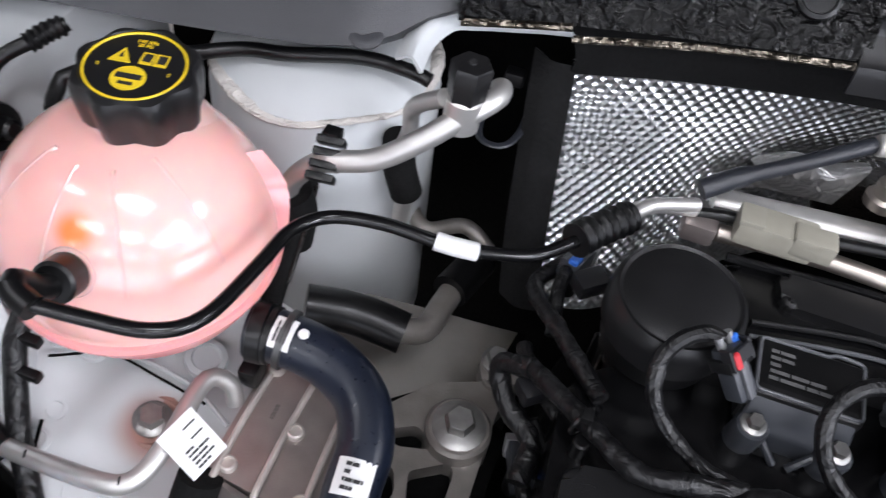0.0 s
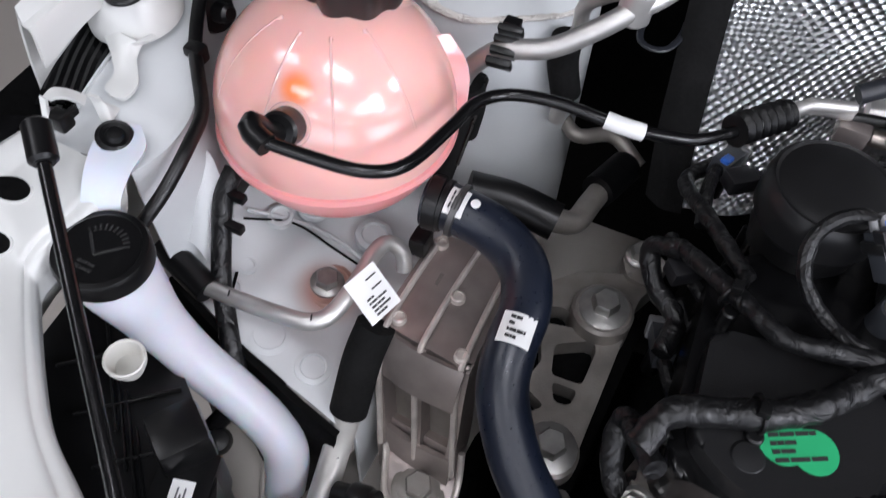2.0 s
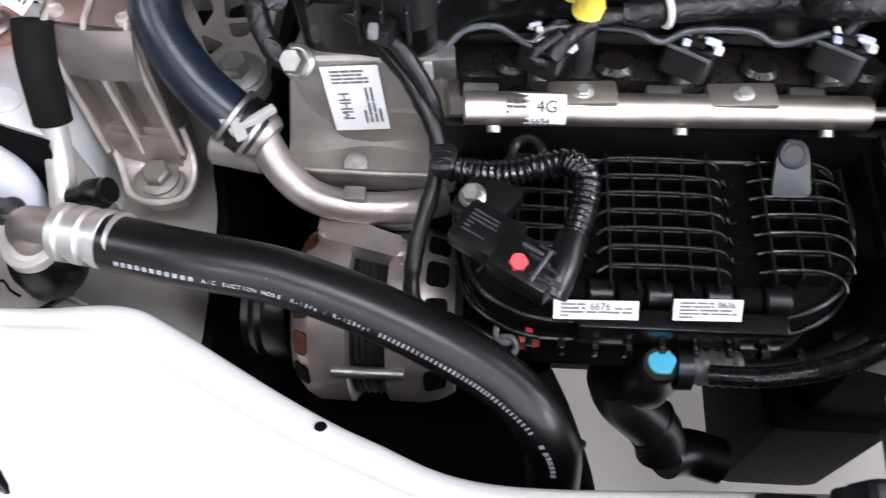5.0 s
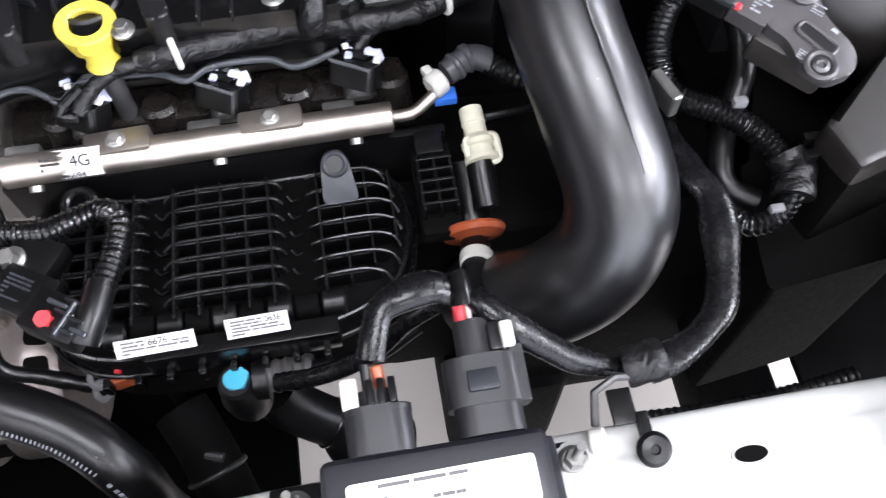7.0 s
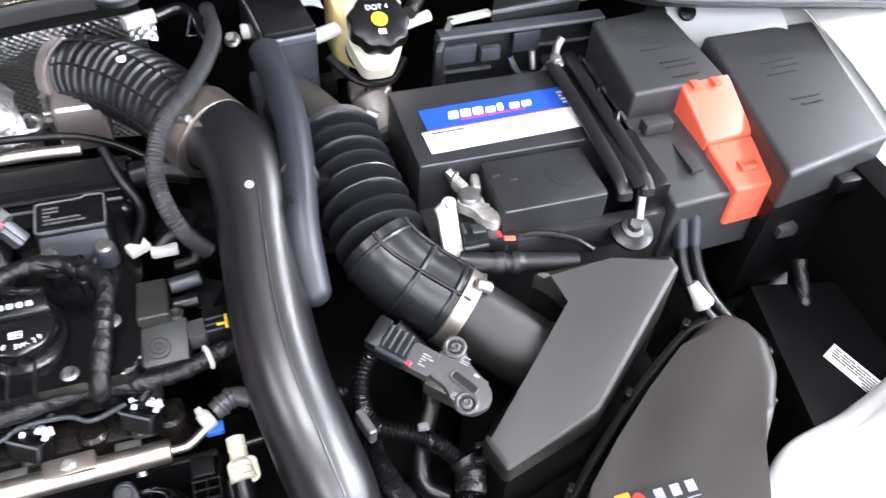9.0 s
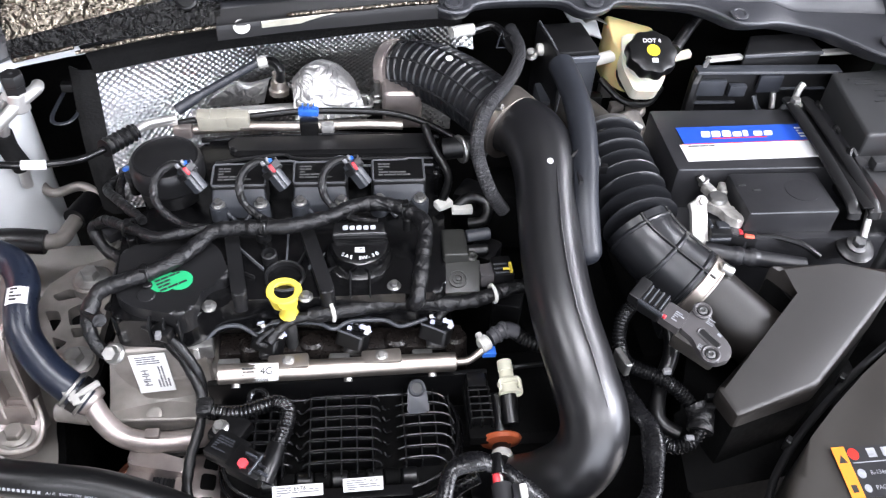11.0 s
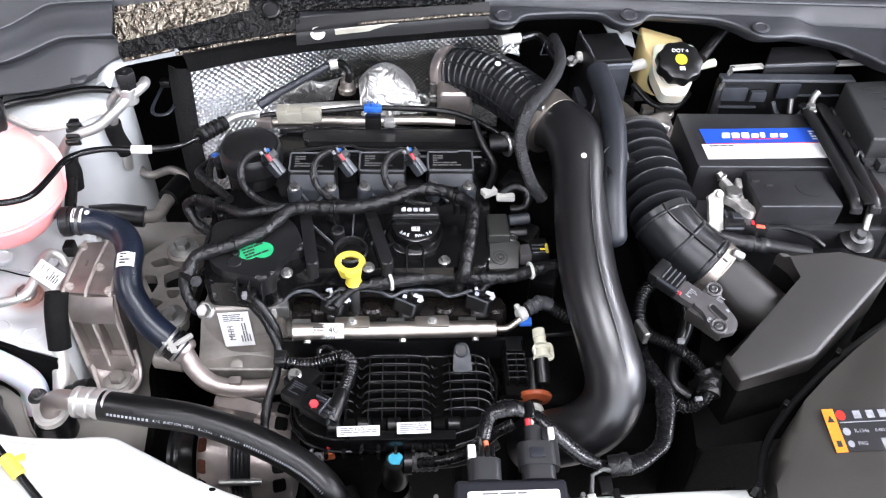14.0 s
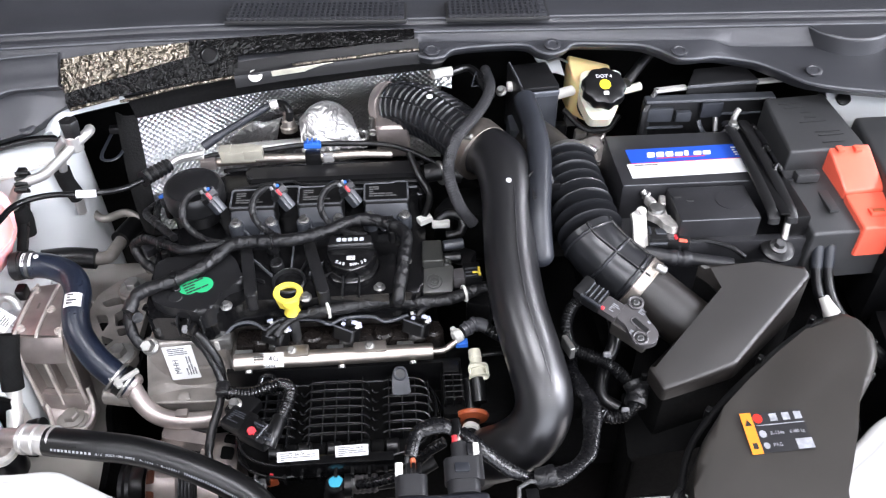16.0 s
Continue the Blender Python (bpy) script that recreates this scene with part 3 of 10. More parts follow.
shelfp = part("shelf_panel", sheet(B(), fine(shelf, 4, 4), 0.002), tint(primer.copy(), V((-0.118, 0.231, 0.905)) - V((0.38, 0.2, 0.25)), 0.008, 0.03, (0.40, 0.20, 0.16)), wing, "pale painted shelf, reddish brown round its bolt")
edge = [(-0.205, 0.183, 0.926), (-0.16, 0.17, 0.91), (-0.10, 0.157, 0.895), (-0.064, 0.15, 0.888)]
side = [[V(p) for p in edge], [V(p) + V((0.0, -0.006, -0.01)) for p in edge], [V(p) + V((0.004, -0.012, -0.10)) for p in edge], [V(p) + V((0.004, -0.014, -0.26)) for p in edge]]
# Body wall coloured near black to stand for the shade on it.
part("wheel_arch_wall", sheet(B(), fine(side, 4, 2), 0.002), underm, wing, "wheel arch wall, near black for its shade")
part("shelf_side", sheet(B(), fine([[(-0.064, 0.158, 0.889), (-0.064, 0.18, 0.892), (-0.064, 0.24, 0.892), (-0.064, 0.30, 0.899), (-0.064, 0.335, 0.909)], [(-0.058, 0.158, 0.872), (-0.058, 0.18, 0.875), (-0.058, 0.24, 0.878), (-0.058, 0.3, 0.88), (-0.058, 0.335, 0.89)], [(-0.055, 0.158, 0.76), (-0.055, 0.18, 0.76), (-0.055, 0.24, 0.76), (-0.055, 0.3, 0.76), (-0.055, 0.335, 0.76)]], 3, 3), -0.002), primer, wing)
for dx, dy, dz, r in ((-0.172, 0.195, 0.917, 0.008), (-0.172, 0.215, 0.918, 0.006), (-0.135, 0.182, 0.905, 0.013), (-0.10, 0.178, 0.898, 0.011), (-0.155, 0.275, 0.928, 0.01), (-0.17, 0.255, 0.93, 0.008), (-0.112, 0.283, 0.911, 0.012)):
    dim = part("pressed_dimple", lathe(B(), (dx, dy, dz - 0.004), (0.2, -0.05, 1), [(r * 1.15, 0), (r * 1.1, 0.0045), (r * 0.8, 0.0054), (r * 0.72, 0.0035), (0.001, 0.003)], 24), primer, shelfp)
part("shelf_seam", sweep(B(), [(-0.188, 0.245, 0.936), (-0.15, 0.262, 0.921), (-0.11, 0.262, 0.909), (-0.08, 0.25, 0.9)], 0.0016, 6), primer, shelfp)
part("bolt_seat", lathe(B(), (-0.122, 0.235, 0.9), (0.1, -0.05, 1), [(0.019, 0), (0.0185, 0.003), (0.0155, 0.0045), (0.0145, 0.0035), (0.002, 0.0035)], 28), mat("reddish_brown_paint", (0.34, 0.19, 0.155), 0.5, vary=0.25, scale=70, bump=0.2), shelfp, "reddish brown bolt seat")
part("apron_bolt", bolt(B(), (-0.122, 0.235, 0.9045), (0.1, -0.05, 1), 0.0085, 0.009, 1.4), zinc, shelfp)
part("shelf_groove", sweep(B(), [(-0.172, 0.205, 0.9225), (-0.166, 0.188, 0.9195), (-0.160, 0.176, 0.917), (-0.148, 0.166, 0.911), (-0.125, 0.162, 0.904), (-0.108, 0.159, 0.8985)], 0.0011, 6), underm, shelfp, "dark seam line")
part("shelf_groove", sweep(B(), [(-0.185, 0.236, 0.938), (-0.16, 0.2565, 0.9245), (-0.13, 0.2585, 0.912), (-0.098, 0.256, 0.9045)], 0.0009, 6), underm, shelfp)
fold = [[(-0.205, 0.232, 1.0), (-0.203, 0.212, 0.98), (-0.2, 0.195, 0.955)], [(-0.196, 0.232, 0.998), (-0.193, 0.212, 0.978), (-0.19, 0.195, 0.95)], [(-0.188, 0.228, 0.98), (-0.185, 0.21, 0.96), (-0.18, 0.193, 0.935)]]
part("inner_fold", sheet(B(), fine(fold, 4, 4), 0.002), primer, wing)
# painted panel between the headlamp and the chassis rail
lp_ = [[(-0.150, 0.136, 0.862), (-0.128, 0.134, 0.858), (-0.108, 0.122, 0.853)], [(-0.136, 0.112, 0.858), (-0.112, 0.106, 0.853), (-0.094, 0.096, 0.85)], [(-0.118, 0.08, 0.856), (-0.098, 0.078, 0.852), (-0.078, 0.074, 0.848)],
       [(-0.10, 0.053, 0.852), (-0.08, 0.056, 0.85), (-0.058, 0.064, 0.846)], [(-0.082, 0.034, 0.848), (-0.052, 0.036, 0.846), (-0.026, 0.05, 0.842)], [(-0.05, 0.008, 0.842), (-0.02, 0.012, 0.842), (0.0, 0.03, 0.84)]]
lamp_panel = part("lamp_panel", sheet(B(), fine(lp_, 5, 4), 0.002), railpaint, wing, "painted panel beside the headlamp, darkened for shade")
part("panel_edge", sweep(B(), [(-0.106, 0.122, 0.856), (-0.092, 0.096, 0.853), (-0.077, 0.075, 0.851), (-0.057, 0.064, 0.849), (-0.03, 0.054, 0.846)], 0.0016, 8), railpaint, lamp_panel)
part("panel_seam", sweep(B(), [(-0.094, 0.062, 0.8545), (-0.086, 0.066, 0.8535), (-0.08, 0.06, 0.853), (-0.072, 0.056, 0.8525)], 0.0009, 6), underm, lamp_panel)
part("panel_hole", lathe(B(), (-0.0685, 0.044, 0.8475), (0, -0.1, 1), [(0.0085, 0), (0.008, 0.0016), (0.001, 0.0016)], 20), underm, lamp_panel, "dark hole in the panel")
part("clip_tongue", sweep(B(), [(-0.083, 0.03, 0.85), (-0.07, 0.034, 0.853), (-0.06, 0.04, 0.853)], 0.004, 10, flat=0.5), railpaint, lamp_panel)
part("tie_strap", sweep(B(), [(-0.062, 0.041, 0.853), (-0.05, 0.048, 0.856), (-0.034, 0.056, 0.862)], 0.0022, 8), black, lamp_panel, "black tie strap")
part("loom_grommet", lathe(B(), (-0.138, 0.118, 0.862), (0.3, -0.2, 1), [(0.009, 0), (0.0095, 0.004), (0.007, 0.01), (0.002, 0.011)], 18), rubber, lamp_panel)

tc = V((-0.1, 0.448, 0.0))
tower = part("strut_tower", lathe(B(), (tc.x, tc.y, 0.80), (0, 0, 1), [(0.078, 0), (0.077, 0.1), (0.076, 0.19), (0.0755, 0.225), (0.072, 0.245), (0.05, 0.254), (0.02, 0.255)], 40), primer, car, "white painted strut tower")
loops_ = []
for k in range(96):
    a = 2 * math.pi * k / 96
    rr_ = 0.0036 + 0.0003 * math.sin(37 * a) + 0.0012 * math.sin(3 * a + 1)
    loops_.append([V((tc.x + (0.071 + rr_ * math.cos(b)) * math.cos(a), tc.y + (0.071 + rr_ * math.cos(b)) * math.sin(a), 1.0435 + 0.002 * math.sin(5 * a) + 0.7 * rr_ * math.sin(b))) for b in (2 * math.pi * j / 10 for j in range(10))])
part("seam_sealer", rings(B(), loops_, close=True), sealer, tower, "brushed cream seam sealer")
side2 = [[(-0.06, 0.39, 0.88), (-0.0, 0.41, 0.86), (0.04, 0.42, 0.85), (0.07, 0.43, 0.84)], [(-0.055, 0.32, 0.84), (-0.01, 0.32, 0.82), (0.025, 0.33, 0.81), (0.045, 0.34, 0.80)],
         [(-0.06, 0.23, 0.80), (-0.035, 0.23, 0.80), (-0.015, 0.23, 0.795), (0.002, 0.23, 0.787)], [(-0.075, 0.17, 0.79), (-0.04, 0.165, 0.793), (-0.01, 0.16, 0.792), (0.014, 0.16, 0.783)], [(-0.10, 0.11, 0.785), (-0.04, 0.10, 0.79), (0.0, 0.09, 0.79), (0.02, 0.09, 0.78)],
         [(-0.13, 0.03, 0.78), (-0.05, 0.02, 0.785), (0.0, 0.02, 0.785), (0.02, 0.02, 0.77)]]
beam = part("chassis_rail", sheet(B(), fine(side2, 4, 4), 0.002), railpaint, car, "pale painted chassis rail, darkened for shade")
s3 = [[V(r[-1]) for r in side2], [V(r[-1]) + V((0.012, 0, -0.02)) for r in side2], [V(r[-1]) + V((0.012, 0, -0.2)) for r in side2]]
# Rail side near black: its shade is painted in.
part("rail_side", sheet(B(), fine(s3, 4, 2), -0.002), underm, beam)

# outer wing with the black gap between
oe = [[(-0.268, 0.2, 1.06), (-0.268, 0.245, 1.068), (-0.262, 0.29, 1.07), (-0.268, 0.34, 1.075), (-0.30, 0.55, 1.09)],
      [(-0.267, 0.2, 1.084), (-0.267, 0.245, 1.086), (-0.259, 0.29, 1.088), (-0.265, 0.34, 1.09), (-0.3, 0.55, 1.115)],
      [(-0.272, 0.2, 1.088), (-0.273, 0.245, 1.09), (-0.272, 0.29, 1.092), (-0.28, 0.34, 1.096), (-0.315, 0.55, 1.12)],
      [(-0.281, 0.205, 1.088), (-0.288, 0.25, 1.09), (-0.294, 0.3, 1.092), (-0.3, 0.34, 1.094), (-0.335, 0.55, 1.11)],
      [(-0.292, 0.205, 1.0), (-0.3, 0.25, 1.0), (-0.306, 0.3, 1.0), (-0.315, 0.34, 1.0), (-0.36, 0.55, 1.0)],
      [(-0.31, 0.205, 0.6), (-0.315, 0.25, 0.6), (-0.32, 0.3, 0.6), (-0.335, 0.34, 0.6), (-0.38, 0.55, 0.6)]]
part("front_wing", sheet(B(), fine(oe, 4, 3), 0.0015), paint, car)
orr = [[(1.12, -0.04, 1.0), (1.12, 0.1, 1.02), (1.10, 0.2, 1.06), (1.09, 0.3, 1.09), (1.08, 0.42, 1.11), (1.07, 0.55, 1.12)],
       [(1.16, -0.04, 1.03), (1.16, 0.1, 1.06), (1.15, 0.2, 1.09), (1.14, 0.3, 1.11), (1.13, 0.42, 1.13), (1.12, 0.55, 1.14)],
       [(1.23, -0.04, 1.03), (1.23, 0.1, 1.06), (1.22, 0.2, 1.09), (1.21, 0.3, 1.11), (1.21, 0.42, 1.13), (1.2, 0.55, 1.14)],
       [(1.3, -0.04, 0.9), (1.31, 0.1, 0.95), (1.31, 0.2, 0.95), (1.31, 0.3, 0.95), (1.31, 0.42, 0.95), (1.31, 0.55, 0.95)],
       [(1.33, -0.04, 0.5), (1.33, 0.1, 0.5), (1.33, 0.2, 0.5), (1.33, 0.3, 0.5), (1.33, 0.42, 0.5), (1.33, 0.55, 0.5)]]
part("front_wing", sheet(B(), fine(orr, 4, 3), -0.0015), paint, car)
ir = [[(1.13, -0.02, 0.99), (1.13, 0.1, 1.01), (1.11, 0.2, 1.05), (1.10, 0.3, 1.08), (1.09, 0.42, 1.10), (1.08, 0.55, 1.11)],
      [(1.09, -0.02, 0.97), (1.09, 0.1, 0.99), (1.07, 0.2, 1.03), (1.06, 0.3, 1.06), (1.05, 0.42, 1.09), (1.05, 0.55, 1.1)],
      [(1.07, -0.02, 0.94), (1.07, 0.1, 0.94), (1.05, 0.2, 0.95), (1.04, 0.3, 0.96), (1.02, 0.42, 0.97), (1.02, 0.55, 0.98)],
      [(1.05, -0.02, 0.6), (1.05, 0.1, 0.6), (1.03, 0.2, 0.6), (1.02, 0.3, 0.6), (1.0, 0.42, 0.6), (1.0, 0.55, 0.6)]]
part("inner_rail", sheet(B(), fine(ir, 3, 3), 0.002), primer, car)

# bulkhead behind, underbody and radiator, near black to stand for deep shade
part("bulkhead", box(B(), (0.38, 0.575, 0.75), (1.36, 0.02, 0.8), 0.002), underm, car, "bulkhead panel, near black for deep shade")
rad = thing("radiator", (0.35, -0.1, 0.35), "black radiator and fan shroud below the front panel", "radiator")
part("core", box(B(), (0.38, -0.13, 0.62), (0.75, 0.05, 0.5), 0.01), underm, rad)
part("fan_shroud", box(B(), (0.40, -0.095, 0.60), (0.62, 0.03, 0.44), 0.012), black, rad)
part("cross_beam", box(B(), (0.38, 0.42, 0.30), (1.0, 0.12, 0.08), 0.01), underm, car, "cross beam, near black for deep shade")
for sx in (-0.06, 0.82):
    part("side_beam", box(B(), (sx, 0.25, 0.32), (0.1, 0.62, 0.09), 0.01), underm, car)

# ---- cowl, heat shield ----
lip = [(-0.32, 0.36, 1.085), (-0.24, 0.375, 1.085), (-0.148, 0.396, 1.082), (-0.063, 0.41, 1.09), (-0.015, 0.455, 1.102), (0.08, 0.462, 1.116), (0.19, 0.468, 1.13), (0.30, 0.472, 1.138), (0.416, 0.473, 1.145), (0.431, 0.458, 1.147), (0.445, 0.451, 1.147), (0.461, 0.456, 1.147), (0.475, 0.473, 1.147), (0.525, 0.480, 1.147), (0.568, 0.478, 1.147), (0.583, 0.459, 1.147), (0.598, 0.452, 1.147), (0.617, 0.462, 1.147), (0.631, 0.477, 1.147), (0.665, 0.475, 1.147), (0.714, 0.470, 1.146), (0.739, 0.455, 1.145), (0.757, 0.436, 1.144), (0.779, 0.437, 1.142), (0.808, 0.447, 1.138), (0.838, 0.450, 1.132), (0.866, 0.438, 1.131), (0.888, 0.416, 1.130), (0.918, 0.384, 1.130), (0.994, 0.361, 1.130), (1.10, 0.340, 1.128), (1.22, 0.31, 1.126)]
cow = thing("cowl_panel", (0.4, 0.5, 1.1), "dark grey grained plastic cowl panel below the windscreen", "cowl panel")
ridge = [(x, 0.478 + 0.022 * min(1, max(0, (x + 0.3) / 0.4)) - 0.03 * max(0, x - 0.4), 1.158) for x, y, z in lip]
fold = [(x, max(y + 0.006, 0.493 - 0.055 * max(0, x - 0.46)), 1.147 - 0.01 * (x > 0.83)) if x > 0.42 else mix((x, y, z), (x, 0.5, 1.158), 0.55, -0.002) for x, y, z in lip]
cr = [[(x, y + 0.02, z - 0.02) for x, y, z in lip], [(x, y + 0.001, z - 0.006) for x, y, z in lip], [(x, y + 0.003, z) for x, y, z in lip],
      [mix(a, b, 0.92, 0) for a, b in zip(lip, fold)], fold, [mix(a, b, 0.12, 0.002) for a, b in zip(fold, ridge)], [(x, y, z) for x, y, z in ridge], [(x, y + 0.006, z + 0.004) for x, y, z in ridge], [(x, y + 0.012, z + 0.001) for x, y, z in ridge],
      [(x, y + 0.02, z + 0.001) for x, y, z in ridge], [(x, y + 0.026, z + 0.006) for x, y, z in ridge], [(x, y + 0.06, z + 0.008) for x, y, z in ridge], [(x, y + 0.10, z + 0.012) for x, y, z in ridge],
      [(x, y + 0.25, z + 0.05) for x, y, z in ridge]]
part("cowl_skin", sheet(B(), fine(cr, 3, 2), 0.0025), cowlplas, cow, angle=50)
grl = part("air_grille", box(B(), (0.30, 0.538, 1.1695), (0.235, 0.05, 0.006), 0.002, 2, Matrix.Rotation(-0.05, 4, "Z")), inkblack, cow, "black slatted air grille")
grr = part("air_grille", box(B(), (0.535, 0.530, 1.1695), (0.135, 0.05, 0.006), 0.002, 2, Matrix.Rotation(-0.03, 4, "Z")), inkblack, cow, "black slatted air grille")
for own, gx, gy, gw, turn in ((grl, 0.30, 0.538, 0.228, -0.05), (grr, 0.535, 0.530, 0.128, -0.03)):
    gb, gm = B(), Matrix.Translation((gx, gy, 1.174)) @ Matrix.Rotation(turn, 4, "Z")
    for k in range(int(gw / 0.0068)):
        box(gb, gm @ V((-gw / 2 + 0.0068 * k + 0.003, 0, 0)), (0.0026, 0.048, 0.004), 0, m=Matrix.Rotation(turn, 4, "Z"))
    for k in range(6):
        box(gb, gm @ V((0, -0.021 + 0.0084 * k, 0)), (gw, 0.0022, 0.0036), 0, m=Matrix.Rotation(turn, 4, "Z"))
    part("grille_slats", gb, cowlplas, own)
part("round_boss", lathe(B(), (0.995, 0.500, 1.126), (0, 0, 1), [(0.062, 0), (0.0605, 0.010), (0.059, 0.029), (0.0565, 0.032), (0.04, 0.033), (0.002, 0.033)], 48), cowlplas, cow, "raised round boss")
part("boss_rim", torus(B(), (0.995, 0.500, 1.1565), (0, 0, 1), 0.0583, 0.0009, 48, 8), edgegrey, cow)
part("windscreen", sheet(B(), [[(-0.3, 0.76, 1.21), (0.4, 0.76, 1.21), (1.1, 0.76, 1.21)], [(-0.3, 1.3, 1.6), (0.4, 1.3, 1.62), (1.1, 1.3, 1.6)]], 0.005), blacks, car, "dark tinted windscreen glass")
for bx, by, bz in ((0.446, 0.464, 1.152), (0.601, 0.468, 1.152), (0.759, 0.445, 1.150), (0.922, 0.408, 1.1365)):
    part("push_pin", lathe(B(), (bx, by, bz - 0.002), (0, -0.25, 1), [(0.0105, 0), (0.0105, 0.0022), (0.009, 0.003), (0.0065, 0.003), (0.0055, 0.0022), (0.001, 0.0022)], 22), cowlplas, cow)
# recess at the wing end
step_hi = [(-0.30, 0.425, 1.128), (-0.235, 0.43, 1.128), (-0.185, 0.437, 1.129), (-0.15, 0.447, 1.133), (-0.125, 0.462, 1.140), (-0.105, 0.474, 1.148), (-0.09, 0.478, 1.151), (-0.05, 0.480, 1.153), (-0.022, 0.481, 1.154)]
step_lo = [(-0.30, 0.400, 1.106), (-0.235, 0.403, 1.106), (-0.18, 0.408, 1.107), (-0.14, 0.416, 1.110), (-0.112, 0.428, 1.117), (-0.09, 0.438, 1.124), (-0.075, 0.442, 1.127), (-0.045, 0.444, 1.128), (-0.02, 0.4455, 1.129)]
part("recess_wall", sheet(B(), fine([[(x, y + 0.012, z - 0.012) for x, y, z in step_lo], [(x, y + 0.001, z) for x, y, z in step_lo], [mix(a, b, 0.5, 0.0) for a, b in zip(step_lo, step_hi)], step_hi, [(x, y + 0.022, z - 0.008) for x, y, z in step_hi]], 5, 3), 0.002), cowlplas, cow, "stepped end of the cowl panel")
part("recess_bead", sweep(B(), [(x, y - 0.0003, z + 0.0004) for x, y, z in step_lo], 0.0014, 8, 0.005), edgegrey, cow)
part("recess_bead", sweep(B(), [(x, y, z + 0.0006) for x, y, z in step_hi], 0.0011, 8, 0.005), edgegrey, cow)
# painted body edge that shows under the foil
arch = [(-0.030, 0.411, 1.082), (-0.031, 0.434, 1.084), (-0.024, 0.454, 1.086), (-0.010, 0.461, 1.087), (0.010, 0.468, 1.088), (0.027, 0.472, 1.090), (0.046, 0.475, 1.092)]
part("body_edge", sheet(B(), fine([[(x - 0.012, y + 0.004, z - 0.004) for x, y, z in arch], [(x - 0.004, y + 0.002, z + 0.002) for x, y, z in arch], [(x, y, z - 0.003 * (x > -0.01)) for x, y, z in arch], [(x + 0.003, y + 0.001, z - 0.006) for x, y, z in arch]], 5, 3), 0.002), primer, car, "white painted edge of the cowl opening")

flp = thing("foil_insulation", (0.2, 0.47, 1.1), "crinkled silver and black foil insulation strip", "insulation")
part("foil_strip", sheet(B(), fine([[(-0.018, 0.452, 1.112), (0.05, 0.461, 1.127), (0.11, 0.469, 1.139), (0.16, 0.479, 1.15)], [(-0.022, 0.464, 1.128), (0.05, 0.472, 1.14), (0.11, 0.478, 1.148), (0.16, 0.485, 1.155)],
                                  [(-0.02, 0.478, 1.148), (0.05, 0.484, 1.155), (0.11, 0.488, 1.158), (0.16, 0.491, 1.161)]], 10, 6), 0.003), foil, flp, "silver crinkled foil")
part("dark_strip", sheet(B(), fine([[(-0.016, 0.443, 1.096), (0.06, 0.450, 1.111), (0.13, 0.4545, 1.121), (0.2, 0.459, 1.13)], [(-0.018, 0.447, 1.106), (0.06, 0.456, 1.120), (0.13, 0.464, 1.134), (0.2, 0.470, 1.142)],
                                  [(-0.018, 0.452, 1.114), (0.06, 0.463, 1.131), (0.13, 0.4735, 1.1455), (0.2, 0.484, 1.153)]], 12, 6), 0.003), darkfoil, flp, "black crinkled foil")
part("dark_top_strip", sheet(B(), fine([[(0.14, 0.472, 1.144), (0.24, 0.4755, 1.150), (0.33, 0.4775, 1.154), (0.425, 0.479, 1.157)], [(0.14, 0.480, 1.153), (0.24, 0.485, 1.157), (0.33, 0.4865, 1.160), (0.425, 0.4875, 1.1615)], [(0.14, 0.491, 1.161), (0.24, 0.495, 1.163), (0.33, 0.496, 1.164), (0.425, 0.496, 1.165)]], 12, 5), 0.003), darkfoil, flp, "black crinkled foil")
part("foil_hem", sweep(B(), [(-0.014, 0.4425, 1.096), (0.02, 0.446, 1.103), (0.048, 0.4485, 1.1085)], 0.0024, 8, 0.004), foil, flp, "folded bright foil hem")
part("foil_hem", sweep(B(), [(0.05, 0.4455, 1.1035), (0.12, 0.4515, 1.117), (0.195, 0.457, 1.127)], 0.0022, 8, 0.004), foil, flp, "folded bright foil hem")
part("foil_button", lathe(B(), (0.166, 0.475, 1.1475), (0, -0.6, 0.8), [(0.0115, 0), (0.0115, 0.003), (0.0095, 0.0042), (0.0085, 0.003), (0.001, 0.003)], 26), black, flp, "round black fastener")

hs = thing("heat_shield", (0.25, 0.5, 0.9), "embossed silver aluminium heat shield with black edging", "heat shield")
hrows = [[(0.052, 0.478, 1.068), (0.12, 0.486, 1.08), (0.20, 0.49, 1.092), (0.28, 0.493, 1.10), (0.36, 0.497, 1.108), (0.46, 0.50, 1.115)],
         [(0.056, 0.458, 1.045), (0.12, 0.478, 1.05), (0.20, 0.496, 1.06), (0.28, 0.503, 1.068), (0.36, 0.507, 1.075), (0.46, 0.507, 1.08)],
         [(0.062, 0.43, 1.01), (0.12, 0.455, 1.01), (0.19, 0.498, 1.015), (0.27, 0.527, 1.02), (0.36, 0.532, 1.03), (0.46, 0.518, 1.04)],
         [(0.068, 0.408, 0.975), (0.12, 0.43, 0.97), (0.19, 0.495, 0.97), (0.27, 0.54, 0.97), (0.36, 0.545, 0.98), (0.46, 0.525, 0.99)],
         [(0.076, 0.39, 0.935), (0.12, 0.41, 0.93), (0.19, 0.49, 0.92), (0.27, 0.545, 0.92), (0.36, 0.55, 0.93), (0.46, 0.53, 0.94)]]
part("shield_sheet", sheet(B(), fine(hrows, 8, 8), -0.0015), shieldm, hs)
